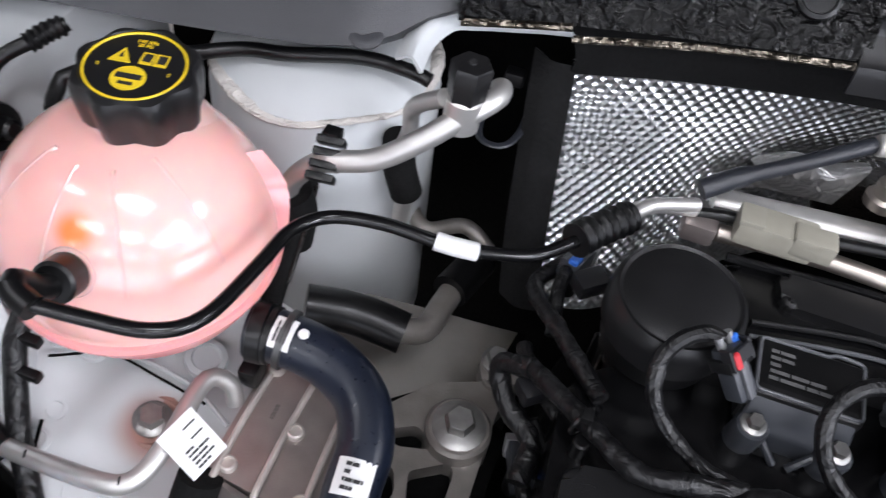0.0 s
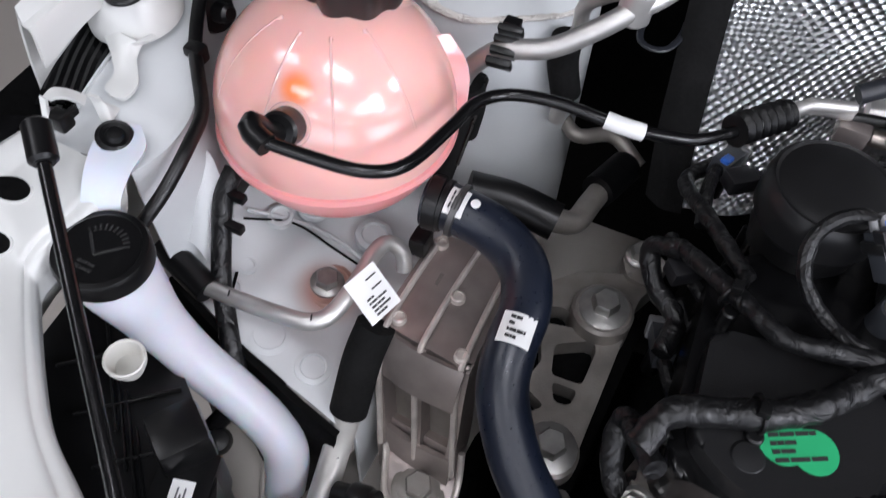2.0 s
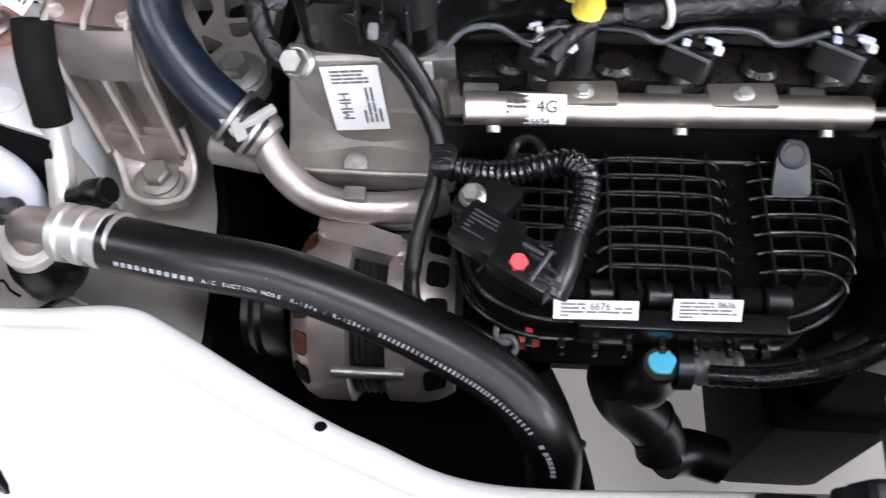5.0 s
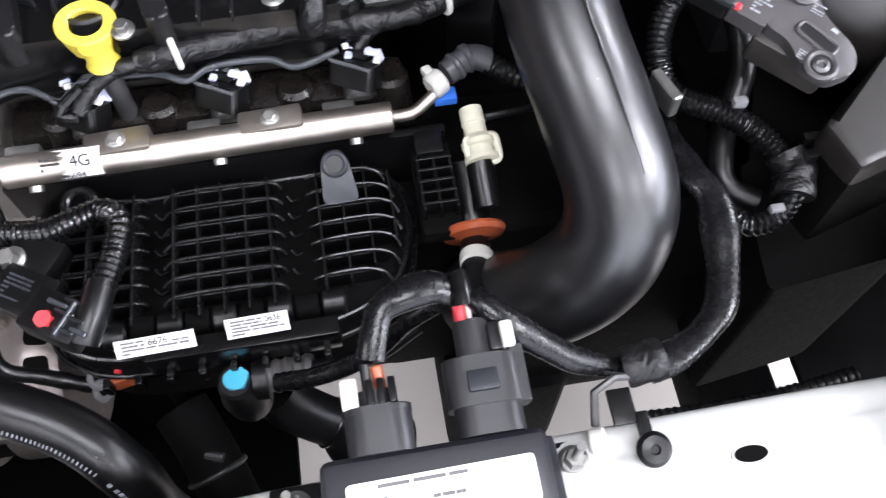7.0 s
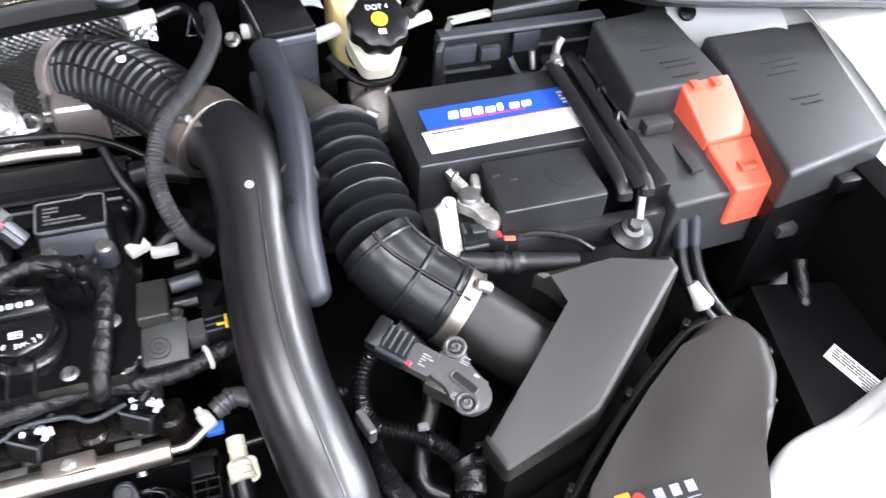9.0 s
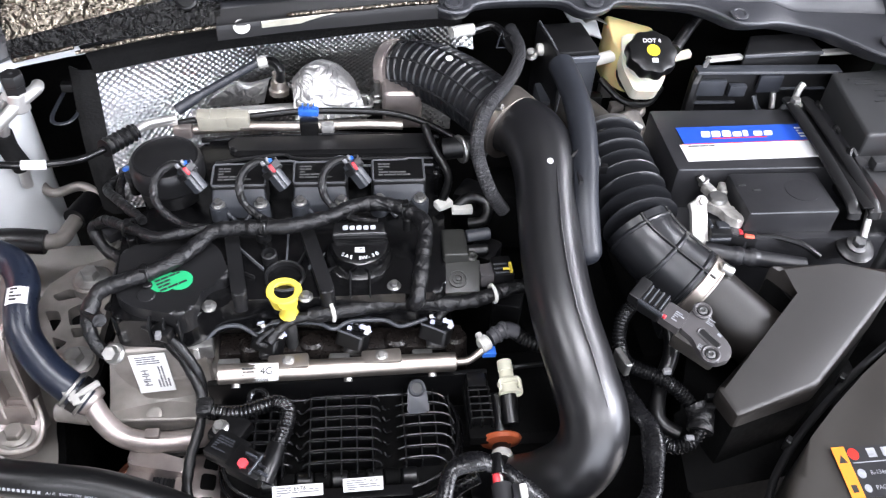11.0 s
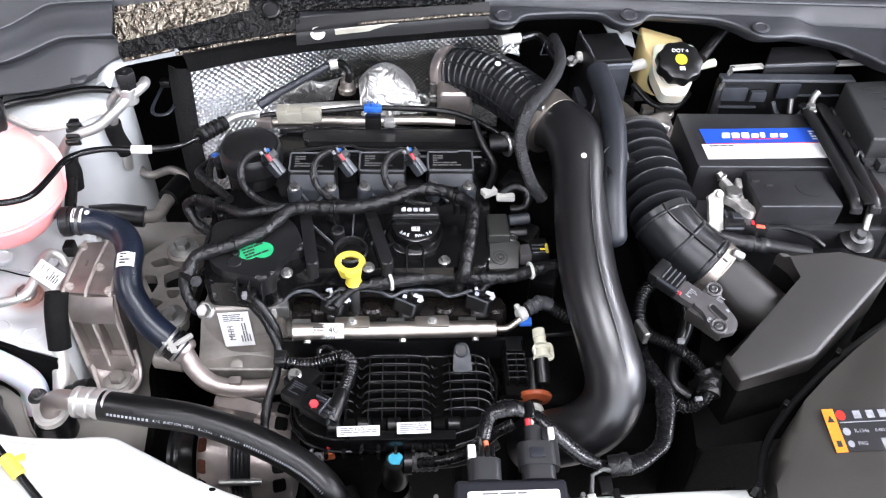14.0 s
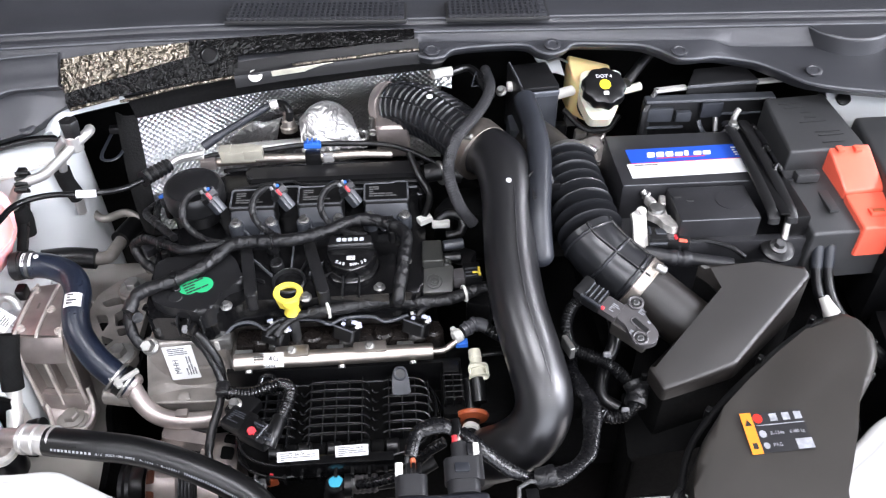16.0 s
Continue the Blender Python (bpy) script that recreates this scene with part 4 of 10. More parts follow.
be = [[(r[0][0] - 0.025, r[0][1] - 0.002, r[0][2] + 0.002) for r in hrows], [(r[0][0] - 0.012, r[0][1] - 0.008, r[0][2]) for r in hrows], [(r[0][0] + 0.003, r[0][1] - 0.004, r[0][2] - 0.002) for r in hrows]]
part("edging", sheet(B(), fine(be, 4, 3), 0.004), foam, hs, "black rubber edging")
te = [[(x - 0.01, y + 0.006, z + 0.022) for x, y, z in hrows[0]], [(x, y - 0.003, z + 0.008) for x, y, z in hrows[0]], [(x, y - 0.003, z - 0.006) for x, y, z in hrows[0]]]
part("top_edging", sheet(B(), fine(te, 4, 3), 0.004), foam, hs, "black top edging")
palesteel = mat("pale_metal_strip", (0.62, 0.60, 0.50), 0.45, metal=0.6, vary=0.15, bump=0.05)
rail_pts = [(0.196, 0.4575, 1.1275), (0.235, 0.460, 1.1315), (0.27, 0.4625, 1.135), (0.31, 0.4645, 1.138), (0.35, 0.466, 1.141), (0.39, 0.468, 1.1445), (0.43, 0.469, 1.147)]
part("rail_hem", sweep(B(), [(x, y - 0.003, z + 0.0045) for x, y, z in rail_pts[2:]], 0.0018, 8, 0.006), foil, cow, "bright foil edge")
part("support_rail", sheet(B(), fine([[(x, y - 0.006, z - 0.014) for x, y, z in rail_pts], [(x, y - 0.004, z) for x, y, z in rail_pts], [(x, y, z + 0.003) for x, y, z in rail_pts], [(x, y + 0.012, z + 0.012) for x, y, z in rail_pts]], 3, 3), 0.003), char, cow, "satin black support rail under the foil")
part("rail_washer", lathe(B(), (0.222, 0.4555, 1.1285), (0, -0.6, 0.8), [(0.009, 0), (0.009, 0.001), (0.007, 0.0016), (0.004, 0.001), (0.001, 0.001)], 24), machined, cow)
part("rail_label", box(B(), (0.295, 0.4598, 1.1345), (0.105, 0.0012, 0.0075), 0.0004, 1, Matrix.Rotation(0.09, 4, "Z") @ Matrix.Rotation(-0.08, 4, "Y")), palesteel, cow, "pale metal strip on the rail")
# Pale beads draw the lit edge lines of the cowl.
part("lip_bead", sweep(B(), [(x, y + 0.0005, z - 0.001) for x, y, z in lip[4:]], 0.0016, 8, 0.006), edgegrey, cow)
part("upper_bead", sweep(B(), [(x, y - 0.001, z + 0.0015) for x, y, z in ridge[2:]], 0.0014, 8, 0.008), edgegrey, cow)
part("top_bead", sweep(B(), [(x, y + 0.0262, z + 0.0068) for x, y, z in ridge[2:]], 0.0014, 8, 0.008), edgegrey, cow)
part("push_pin", lathe(B(), V((-0.062, 0.417, 1.088)), (0.1, -0.35, 1), [(0.0105, 0), (0.0105, 0.0015), (0.009, 0.0025), (0.006, 0.003), (0.001, 0.003)], 24), cowlplas, cow)

# ---- the engine ----
eng = thing("engine", (0.27, 0.28, 0.35), "black three cylinder engine with plastic cam cover", "engine")
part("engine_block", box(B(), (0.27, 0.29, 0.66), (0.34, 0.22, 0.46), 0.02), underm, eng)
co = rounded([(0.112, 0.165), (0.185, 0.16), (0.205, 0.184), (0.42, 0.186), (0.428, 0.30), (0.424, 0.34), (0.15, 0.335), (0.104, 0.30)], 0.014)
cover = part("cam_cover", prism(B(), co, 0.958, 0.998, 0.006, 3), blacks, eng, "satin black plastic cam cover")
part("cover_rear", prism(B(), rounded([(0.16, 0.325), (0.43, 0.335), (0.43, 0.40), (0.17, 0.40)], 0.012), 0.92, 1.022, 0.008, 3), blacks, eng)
# Unseen block added to close a gap onto the floor.
part("gap_filler_block", box(B(), (0.10, 0.32, 0.52), (0.16, 0.36, 0.12), 0.01), underm, eng)
part("cylinder_head", box(B(), (0.27, 0.2, 0.89), (0.30, 0.09, 0.06), 0.008), dullal, eng)
part("separator_dome", lathe(B(), (0.146, 0.345, 0.938), (0, -0.06, 1), [(0.027, 0), (0.0275, 0.05), (0.0295, 0.052), (0.0295, 0.062), (0.032, 0.066), (0.0325, 0.079), (0.0345, 0.083), (0.0362, 0.085), (0.0366, 0.1), (0.0352, 0.1075), (0.0325, 0.1105), (0.0305, 0.1095), (0.0292, 0.1098), (0.027, 0.1112), (0.008, 0.1122)], 48), char, eng, "round black oil separator dome")
for k in range(7):
    a = radians(190 + 26 * k)
    part("dome_fin", box(B(), (0.146 + 0.0295 * math.cos(a), 0.345 + 0.0295 * math.sin(a), 0.968), (0.006, 0.0022, 0.05), 0.0006, 1, Matrix.Rotation(a, 4, "Z")), char, eng)


# ---- on the engine ----
# cover relief: runner ribs, fins, bolts
for xa, ya, xb, yb in ((0.213, 0.266, 0.228, 0.181), (0.286, 0.272, 0.309, 0.181)):
    way = V((xb - xa, yb - ya, 0)).normalized()
    side_ = V((-way.y, way.x, 0)) * 0.0068
    a_, b_ = V((xa, ya, 0)), V((xb, yb, 0))
    part("runner_rib", prism(B(), rounded([(q.x, q.y) for q in (a_ - side_, b_ - side_, b_ + side_, a_ + side_)], 0.0065, 6), 0.985, 1.008, 0.0025, 3), char, eng, "flat raised rib on the cover")
for xa, ya, yb in ((0.329, 0.214, 0.183), (0.3475, 0.216, 0.183)):
    part("short_rib", box(B(), (xa, (ya + yb) / 2, 1.0), (0.0016, ya - yb, 0.008), 0.0005, 1), char, eng)
for k, a in enumerate((-62, -40, -20, 0, 20, 40, 62)):
    p = V((0.268, 0.196, 0.9985))
    w = V((math.sin(radians(a)), math.cos(radians(a)), 0))
    part("cover_fin", box(B(), p + w * 0.054, (0.0016, 0.042, 0.007), 0.0005, 2, Matrix.Rotation(-radians(a), 4, "Z")), edgegrey if k % 2 else char, eng)
part("dipstick_collar", lathe(B(), (0.267, 0.213, 0.985), (0, -0.1, 1), [(0.0195, 0), (0.0195, 0.016), (0.018, 0.0175), (0.0165, 0.017), (0.0155, 0.008), (0.002, 0.008)], 36), char, eng)
part("cap_seat", lathe(B(), (0.338, 0.238, 0.99), (0, -0.15, 1), [(0.033, 0), (0.033, 0.012), (0.03, 0.014)], 36), blacks, eng)
lobe = rounded([(0.118, 0.182), (0.113, 0.246), (0.186, 0.258), (0.205, 0.241), (0.219, 0.202), (0.197, 0.195), (0.191, 0.166), (0.179, 0.156), (0.136, 0.168)], 0.010)
part("front_lobe", prism(B(), lobe, 0.985, 1.0115, 0.005, 4), char, eng)
for fx_ in (0.150, 0.163, 0.176):
    part("lobe_fin", box(B(), (fx_, 0.158, 0.992), (0.0018, 0.012, 0.024), 0.0006, 1), char, eng)
part("lobe_post", lathe(B(), (0.146, 0.182, 1.005), (0, -0.1, 1), [(0.0095, 0), (0.009, 0.006), (0.0075, 0.0075), (0.002, 0.008)], 18), char, eng)
for px_, py_ in ((0.128, 0.236), (0.252, 0.236), (0.244, 0.268)):
    part("clip_socket", lathe(B(), (px_, py_, 0.99), (0, -0.15, 1), [(0.0078, 0), (0.0075, 0.02), (0.006, 0.021), (0.005, 0.014), (0.001, 0.014)], 18), char, eng)
for bx, by in ((0.2, 0.178), (0.2875, 0.186), (0.3705, 0.196), (0.402, 0.238)):
    part("cover_bolt", bolt(B(), (bx, by, 0.997), (0, -0.1, 1), 0.0044, 0.006, 1.55), zinc, eng)
part("rear_lip", sweep(B(), [(0.172, 0.398, 1.024), (0.3, 0.402, 1.027), (0.43, 0.398, 1.024)], 0.003, 8), blacks, eng)
part("rear_groove", sweep(B(), [(0.19, 0.357, 1.0235), (0.235, 0.366, 1.0245), (0.262, 0.369, 1.0245), (0.285, 0.361, 1.0245), (0.42, 0.361, 1.0235)], 0.0018, 8, 0.005), char, eng)
part("rear_groove", sweep(B(), [(0.19, 0.348, 1.0225), (0.235, 0.356, 1.0235), (0.268, 0.359, 1.0235), (0.3, 0.35, 1.0235), (0.42, 0.35, 1.0225)], 0.0014, 8, 0.005), edgegrey, eng)
part("rear_hump", prism(B(), rounded([(0.205, 0.372), (0.425, 0.372), (0.425, 0.399), (0.2, 0.396)], 0.008), 1.01, 1.0285, 0.005, 3), char, eng)
browncast = mat("brown_cast_metal", (0.011, 0.0088, 0.0078), 0.3, metal=0.2, vary=0.3, scale=40, bump=0.2)
part("head_casting", box(B(), (0.32, 0.182, 0.91), (0.24, 0.03, 0.06), 0.006), browncast, eng, "brownish grey cylinder head casting")
for x0 in (0.232, 0.29, 0.372, 0.43):
    part("casting_boss", cyl(B(), (x0, 0.172, 0.90), (x0, 0.178, 0.945), 0.015, 0.012, 24, 0.003), browncast, eng)
tm = at((0.166, 0.197, 1.0125), (0, -0.05, 1), (1, 0, 0))
gsx = prism(B(), circle(-0.007, 0.0, 0.0125, 24), 0, 0.0005, 0, m=tm)
prism(gsx, circle(0.008, 0.001, 0.0115, 24), 0.0001, 0.0006, 0, m=tm)
gst = part("sticker", gsx, green, eng, "green round check sticker")
part("small_print", bars(B(), tm @ Matrix.Rotation(0.5, 4, "Z"), 0.026, 0.017, 4, 7, 0.7, z=0.0007), inkblack, gst)

def lumpy(r, seed):
    """The uneven radius of a taped loom, with the turns of the tape."""
    return lambda s, t: r * (0.98 + 0.05 * math.sin(s * 210 + seed) + 0.04 * math.sin(s * 533 + 2 * seed) + 0.09 * ((s * 72 + seed) % 1.0))


def slack(r, seed):
    """The radius of a loose sleeve: wide here, drawn in there."""
    return lambda s, t: r * (0.92 + 0.12 * math.sin(s * 62 + seed) + 0.06 * math.sin(s * 151 + 3 * seed))


# ignition coils
def coil(cx):
    c = thing("ignition_coil", (cx, 0.325, 1.0), "black ignition coil with printed plate", "ignition coil", "ignition coils on the engine")
    part("body", box(B(), (cx, 0.3255, 1.017), (0.056, 0.036, 0.032), 0.004, 3), char, c)
    # Skirt paler than the body: the light on its slope is coloured in.
    part("skirt", lid(B(), [(cx - 0.0275, 0.2985, 1.0125), (cx + 0.0275, 0.2985, 1.0125), (cx + 0.0265, 0.3085, 1.0305), (cx - 0.0265, 0.3085, 1.0305)], 0.996, 0.003, 3, 0.01), slate, c, "lower skirt, lighter grey for the highlight on it")
    m = at((cx, 0.3255, 1.0332), (0, -0.08, 1), (1, 0, 0))
    rim_ = rounded([(-0.0265, -0.0165), (0.0265, -0.0165), (0.0265, 0.0165), (0.012, 0.0175), (0.0085, 0.0150), (-0.0265, 0.0145)], 0.003, 3)
    part("plate_rim", sweep(B(), [m @ V((x, y, 0.0008)) for x, y in rim_ + rim_[:1]], 0.0011, 8, 0.01, smooth=False), edgegrey, c, "thin rim, pale for its edge highlight")
    pl = part("printed_plate", plate(B(), m, 0.051, 0.0295, 0.0008, 0, -0.001), black, c, "black plate with small print")
    part("small_print", bars(B(), m, 0.036, 0.02, 5, 31, 0.6, z=0.0009, x=-0.003), inkgrey, pl)
    for sx in (-0.0205, 0.0215):
        part("bolt_lobe", lathe(B(), (cx + sx, 0.3, 0.998), (0, -0.12, 1), [(0.0092, 0), (0.009, 0.0165), (0.008, 0.0185), (0.002, 0.0185)], 20), slate, c)
        part("coil_bolt", bolt(B(), (cx + sx, 0.2985, 1.0165), (0, -0.12, 1), 0.0045, 0.0055, 1.5), zinc, c)
    for sx, dx in ((-0.013, 0.010), (0.014, -0.010)):
        part("skirt_rib", sweep(B(), [(cx + sx, 0.297, 1.008), (cx + sx + dx, 0.291, 0.9985)], 0.0022, 8, 0.004, smooth=False), slate, c)
    o0, o1 = V((cx - 0.0335, 0.299, 1.0355)), V((cx - 0.0505, 0.309, 1.057))
    way = (o1 - o0).normalized()
    turn = axes(way, (0, 0, 1)).to_4x4()
    ov = turn.to_3x3() @ V((1, 0, 0))
    sd = way.cross(ov)
    mid = o0.lerp(o1, 0.5)
    part("connector", box(B(), mid, (0.0105, 0.0135, (o1 - o0).length), 0.0022, 2, turn), slate, c, "slate grey wiring connector")
    part("connector_ridge", box(B(), mid + ov * 0.0058 - way * 0.004, (0.003, 0.0052, 0.02), 0.001, 2, turn), edgegrey, c)
    part("connector_collar", box(B(), o0.lerp(o1, 0.72), (0.0135, 0.0175, 0.007), 0.0015, 2, turn), char, c)
    part("latch_bridge", box(B(), o0.lerp(o1, 0.86) + ov * 0.0075, (0.002, 0.0155, 0.008), 0.0006, 1, turn), greyplas, c)
    for sg in (-1, 1):
        part("latch_cheek", box(B(), o0.lerp(o1, 0.86) + ov * 0.005 + sd * 0.0072 * sg, (0.007, 0.002, 0.012), 0.0006, 1, turn), greyplas, c)
    part("connector_tab", box(B(), o0.lerp(o1, 0.84) + ov * 0.0085 - sd * 0.005, (0.003, 0.004, 0.009), 0.001, 1, turn), red, c, "red locking tab")
    for sg in (-0.0035, 0.0035):
        part("wire_seal", cyl(B(), o1 + sd * sg, o1 + sd * sg + way * 0.006, 0.0022, n=10), palecol, c, "grey wire seal")
    part("blue_seal", box(B(), o1 + way * 0.001 + sd * 0.005, (0.006, 0.005, 0.005), 0.001, 1, turn), blue, c, "blue wire seal")
    part("wire", sweep(B(), [o1 + way * 0.003, V((cx - 0.060, 0.311, 1.059)), V((cx - 0.071, 0.305, 1.055)), V((cx - 0.0775, 0.295, 1.046)), V((cx - 0.0745, 0.281, 1.035)), V((cx - 0.061, 0.2715, 1.024)), V((cx - 0.043, 0.261, 1.022)), V((cx - 0.024, 0.257, 1.022))], lumpy(0.0040, 5), 10, 0.0025), tape, c, "taped wire")
    return c


first = coil(0.219)
for dx in (0.0815, 0.162):
    copy_thing(first, Matrix.Translation(ORG[first] + V((dx, 0.0015 * dx / 0.08, 0))))

oc = thing("oil_filler_cap", (0.339, 0.238, 1.0), "black oil filler cap with white lettering", "oil cap")
om = at((0.339, 0.237, 1.004), (0, -0.22, 1), (1, 0, 0))
lp = []
for rr, hh, sc in ((0.027, 0, 0), (0.0282, 0.003, 1), (0.0282, 0.013, 1), (0.0265, 0.0165, 0.6), (0.024, 0.0175, 0), (0.002, 0.0178, 0)):
    lp.append([om @ V((rr * math.cos(a) * (1 + 0.02 * sc * math.cos(8 * a)), rr * math.sin(a) * (1 + 0.02 * sc * math.cos(8 * a)) * 0.95, hh)) for a in (2 * math.pi * k / 64 for k in range(64))])
ocb = part("cap_body", rings(B(), lp), blacks, oc)
gr = [om @ V(p) for p in ((-0.0265, 0.003, 0.026), (0.0265, 0.003, 0.026), (0.024, 0.0165, 0.0285), (-0.024, 0.0165, 0.0285))]
part("grip", lid(B(), gr, 1.012, 0.0022, 3), blacks, oc)
part("grip_face", prism(B(), rounded([(-0.0262, -0.0005), (0.0262, -0.0005), (0.0262, 0.0035), (-0.0262, 0.0035)], 0.0015), 0.0165, 0.0225, 0.002, m=om), blacks, oc)
wt = B()
for k, ch_ in enumerate("SAE 5W-30"):
    a = radians(-90 + 8.2 * (k - 4))
    if ch_ != " ":
        words(wt, ch_, 0.0056, om @ Matrix.Translation((0.030 * math.cos(a), 0.030 * math.sin(a) + 0.0115, 0.0178)) @ Matrix.Rotation(a + math.pi / 2, 4, "Z"))
for sx in (-0.0024, 0.0024):
    plate(wt, om, 0.0038, 0.0006, 0.0004, sx, -0.0065, 0.0178)
    plate(wt, om, 0.0038, 0.0006, 0.0004, sx, -0.0115, 0.0178)
    plate(wt, om, 0.0007, 0.0055, 0.0004, sx * 1.8, -0.009, 0.0178)
    plate(wt, om, 0.0022, 0.0022, 0.0004, sx, -0.009, 0.0178)
plate(wt, om, 0.0008, 0.0055, 0.0004, 0, -0.009, 0.0178)
part("lettering", wt, inkwhite, ocb)
bsm = at(om @ V((0, 0.01, 0.0275)), om.to_3x3() @ V((0, -0.185, 1)), (1, 0, 0))
for k in range(5):
    part("brand_shape", prism(B(), rounded([(-0.016 + 0.0066 * k, -0.0022), (-0.0108 + 0.0066 * k, -0.0022), (-0.0108 + 0.0066 * k, 0.0022 + 0.0012 * (k == 0)), (-0.016 + 0.0066 * k, 0.0022)], 0.0016), 0, 0.0006, 0, m=bsm), inkdull, ocb, "plain pale brand shape")

ds = thing("dipstick", (0.27, 0.196, 0.96), "yellow plastic oil dipstick handle", "dipstick")
dm = at((0.267, 0.194, 0.9945), (0.03, -0.22, 0.97), (1, 0, 0))
ring = []
for k in range(40):
    a = 2 * math.pi * k / 40
    ring.append([dm @ V(((0.0132 + u) * math.cos(a), (0.0132 + u) * math.sin(a) * 0.86, w)) for u, w in ((-0.0034, -0.009), (0.0034, -0.009), (0.0038, 0.005), (0.0025, 0.0065), (-0.0025, 0.0065), (-0.0038, 0.005))])
part("ring_handle", rings(B(), ring, close=True), yellow, ds)
part("stem", lathe(B(), (0.271, 0.18, 0.978), (0, 0.05, 1), [(0.008, 0), (0.0095, 0.003), (0.008, 0.006), (0.008, 0.012), (0.009, 0.017)], 20), yellow, ds)
part("tube", cyl(B(), (0.271, 0.176, 0.93), (0.271, 0.18, 0.979), 0.006, n=16), darksteel, ds)

# wiring loom across the cover
wl2 = thing("engine_loom", (0.25, 0.26, 1.02), "black taped wiring loom across the engine cover", "wiring loom")


part("main_loom", sweep(B(), [(0.098, 0.165, 1.008), (0.106, 0.184, 1.016), (0.128, 0.194, 1.019), (0.151, 0.204, 1.02), (0.17, 0.219, 1.02), (0.184, 0.235, 1.02), (0.2, 0.251, 1.024), (0.227, 0.253, 1.026), (0.268, 0.251, 1.028), (0.309, 0.264, 1.027), (0.336, 0.28, 1.027), (0.361, 0.283, 1.027), (0.387, 0.273, 1.026), (0.403, 0.253, 1.025), (0.4, 0.222, 1.02), (0.394, 0.188, 1.008), (0.391, 0.177, 0.997), (0.388, 0.184, 0.985)], lumpy(0.0074, 1), 14, 0.0025), tape, wl2)
part("left_branch", sweep(B(), [(0.196, 0.255, 1.024), (0.172, 0.25, 1.024), (0.146, 0.2475, 1.022), (0.121, 0.266, 1.016), (0.1, 0.284, 1.008), (0.086, 0.298, 1.0)], lumpy(0.0052, 2), 12, 0.0025), tape, wl2)
part("drop_branch", sweep(B(), [(0.109, 0.158, 1.006), (0.089, 0.186, 0.99), (0.091, 0.171, 0.97), (0.101, 0.164, 0.955), (0.108, 0.176, 0.95)], lumpy(0.0062, 3), 14, 0.0025), tape, wl2)
part("front_branch", sweep(B(), [(0.108, 0.185, 0.995), (0.137, 0.169, 0.99), (0.162, 0.157, 0.985), (0.179, 0.146, 0.97), (0.19, 0.135, 0.945), (0.19, 0.123, 0.92)], lumpy(0.0042, 4), 12, 0.003), rubber, wl2)
part("cable_tie", torus(B(), (0.248, 0.252, 1.027), (1, 0.1, 0), 0.0092, 0.0016, 20, 8), black, wl2)
part("tie_head", box(B(), V((0.249, 0.251, 1.036)), (0.006, 0.006, 0.008), 0.001), black, wl2)
for q, ax in (((0.385, 0.275, 1.026), (1, -0.4, 0)), ((0.144, 0.201, 1.02), (1, 0.45, 0)), ((0.117, 0.269, 1.015), (1, -0.7, 0))):
    part("cable_tie", torus(B(), q, ax, 0.0088, 0.0014, 20, 8), black, wl2)
    part("tie_head", box(B(), V(q) + V((0, -0.003, 0.0095)), (0.006, 0.007, 0.005), 0.001), black, wl2)
    part("clip_post", cyl(B(), V(q) + V((0.002, -0.009, -0.02)), V(q) + V((0.002, -0.009, -0.004)), 0.0045, n=12, bev=0.001), black, wl2)
part("injector_arm", sweep(B(), [(0.252, 0.158, 0.966), (0.26, 0.167, 0.972), (0.275, 0.175, 0.978), (0.299, 0.18, 0.98)], lumpy(0.0045, 6), 12, 0.0025), tape, wl2)
part("front_loom", sweep(B(), [(0.289, 0.179, 0.979), (0.306, 0.18, 0.98), (0.344, 0.187, 0.98), (0.382, 0.191, 0.98), (0.42, 0.189, 0.978), (0.452, 0.193, 0.978), (0.485, 0.204, 0.98), (0.512, 0.211, 0.978)], lumpy(0.0072, 5), 14, 0.0025), tape, wl2)
for px_, nx in (((0.311, 0.18, 0.982), 0), ((0.468, 0.198, 0.98), 0)):
    part("white_clip", torus(B(), px_, (1, 0.3, 0), 0.0085, 0.002, 20, 8), white, wl2, "white cable clip")
part("clip_connector", box(B(), (0.161, 0.155, 0.99), (0.018, 0.012, 0.012), 0.002, 2, Matrix.Rotation(-0.5, 4, "Z")), black, wl2)
part("clip_white", box(B(), (0.159, 0.147, 0.996), (0.005, 0.007, 0.006), 0.001), palecol, wl2)
part("casting_edge", sweep(B(), [(0.190, 0.168, 0.958), (0.204, 0.179, 0.965), (0.222, 0.181, 0.966), (0.24, 0.173, 0.962), (0.253, 0.181, 0.966), (0.294, 0.181, 0.966), (0.312, 0.175, 0.963), (0.328, 0.181, 0.966), (0.36, 0.181, 0.966), (0.376, 0.175, 0.963), (0.402, 0.181, 0.966)], lumpy(0.002, 7), 10, 0.003), slate, eng, "dark grey rough casting edge")
part("thin_loom", sweep(B(), [(0.257, 0.169, 0.975), (0.241, 0.161, 0.965), (0.25, 0.161, 0.96)], 0.0035, 10), tape, wl2)
part("side_loom", sweep(B(), [(0.086, 0.298, 1.0), (0.069, 0.303, 0.985), (0.079, 0.289, 0.97), (0.097, 0.275, 0.965), (0.097, 0.251, 0.96)], lumpy(0.006, 8), 12, 0.003), tape, wl2)
part("side_loom_upper", sweep(B(), [(0.124, 0.29, 1.005), (0.094, 0.327, 1.0), (0.073, 0.36, 0.99), (0.085, 0.389, 0.985)], lumpy(0.005, 9), 12, 0.003), tape, wl2)
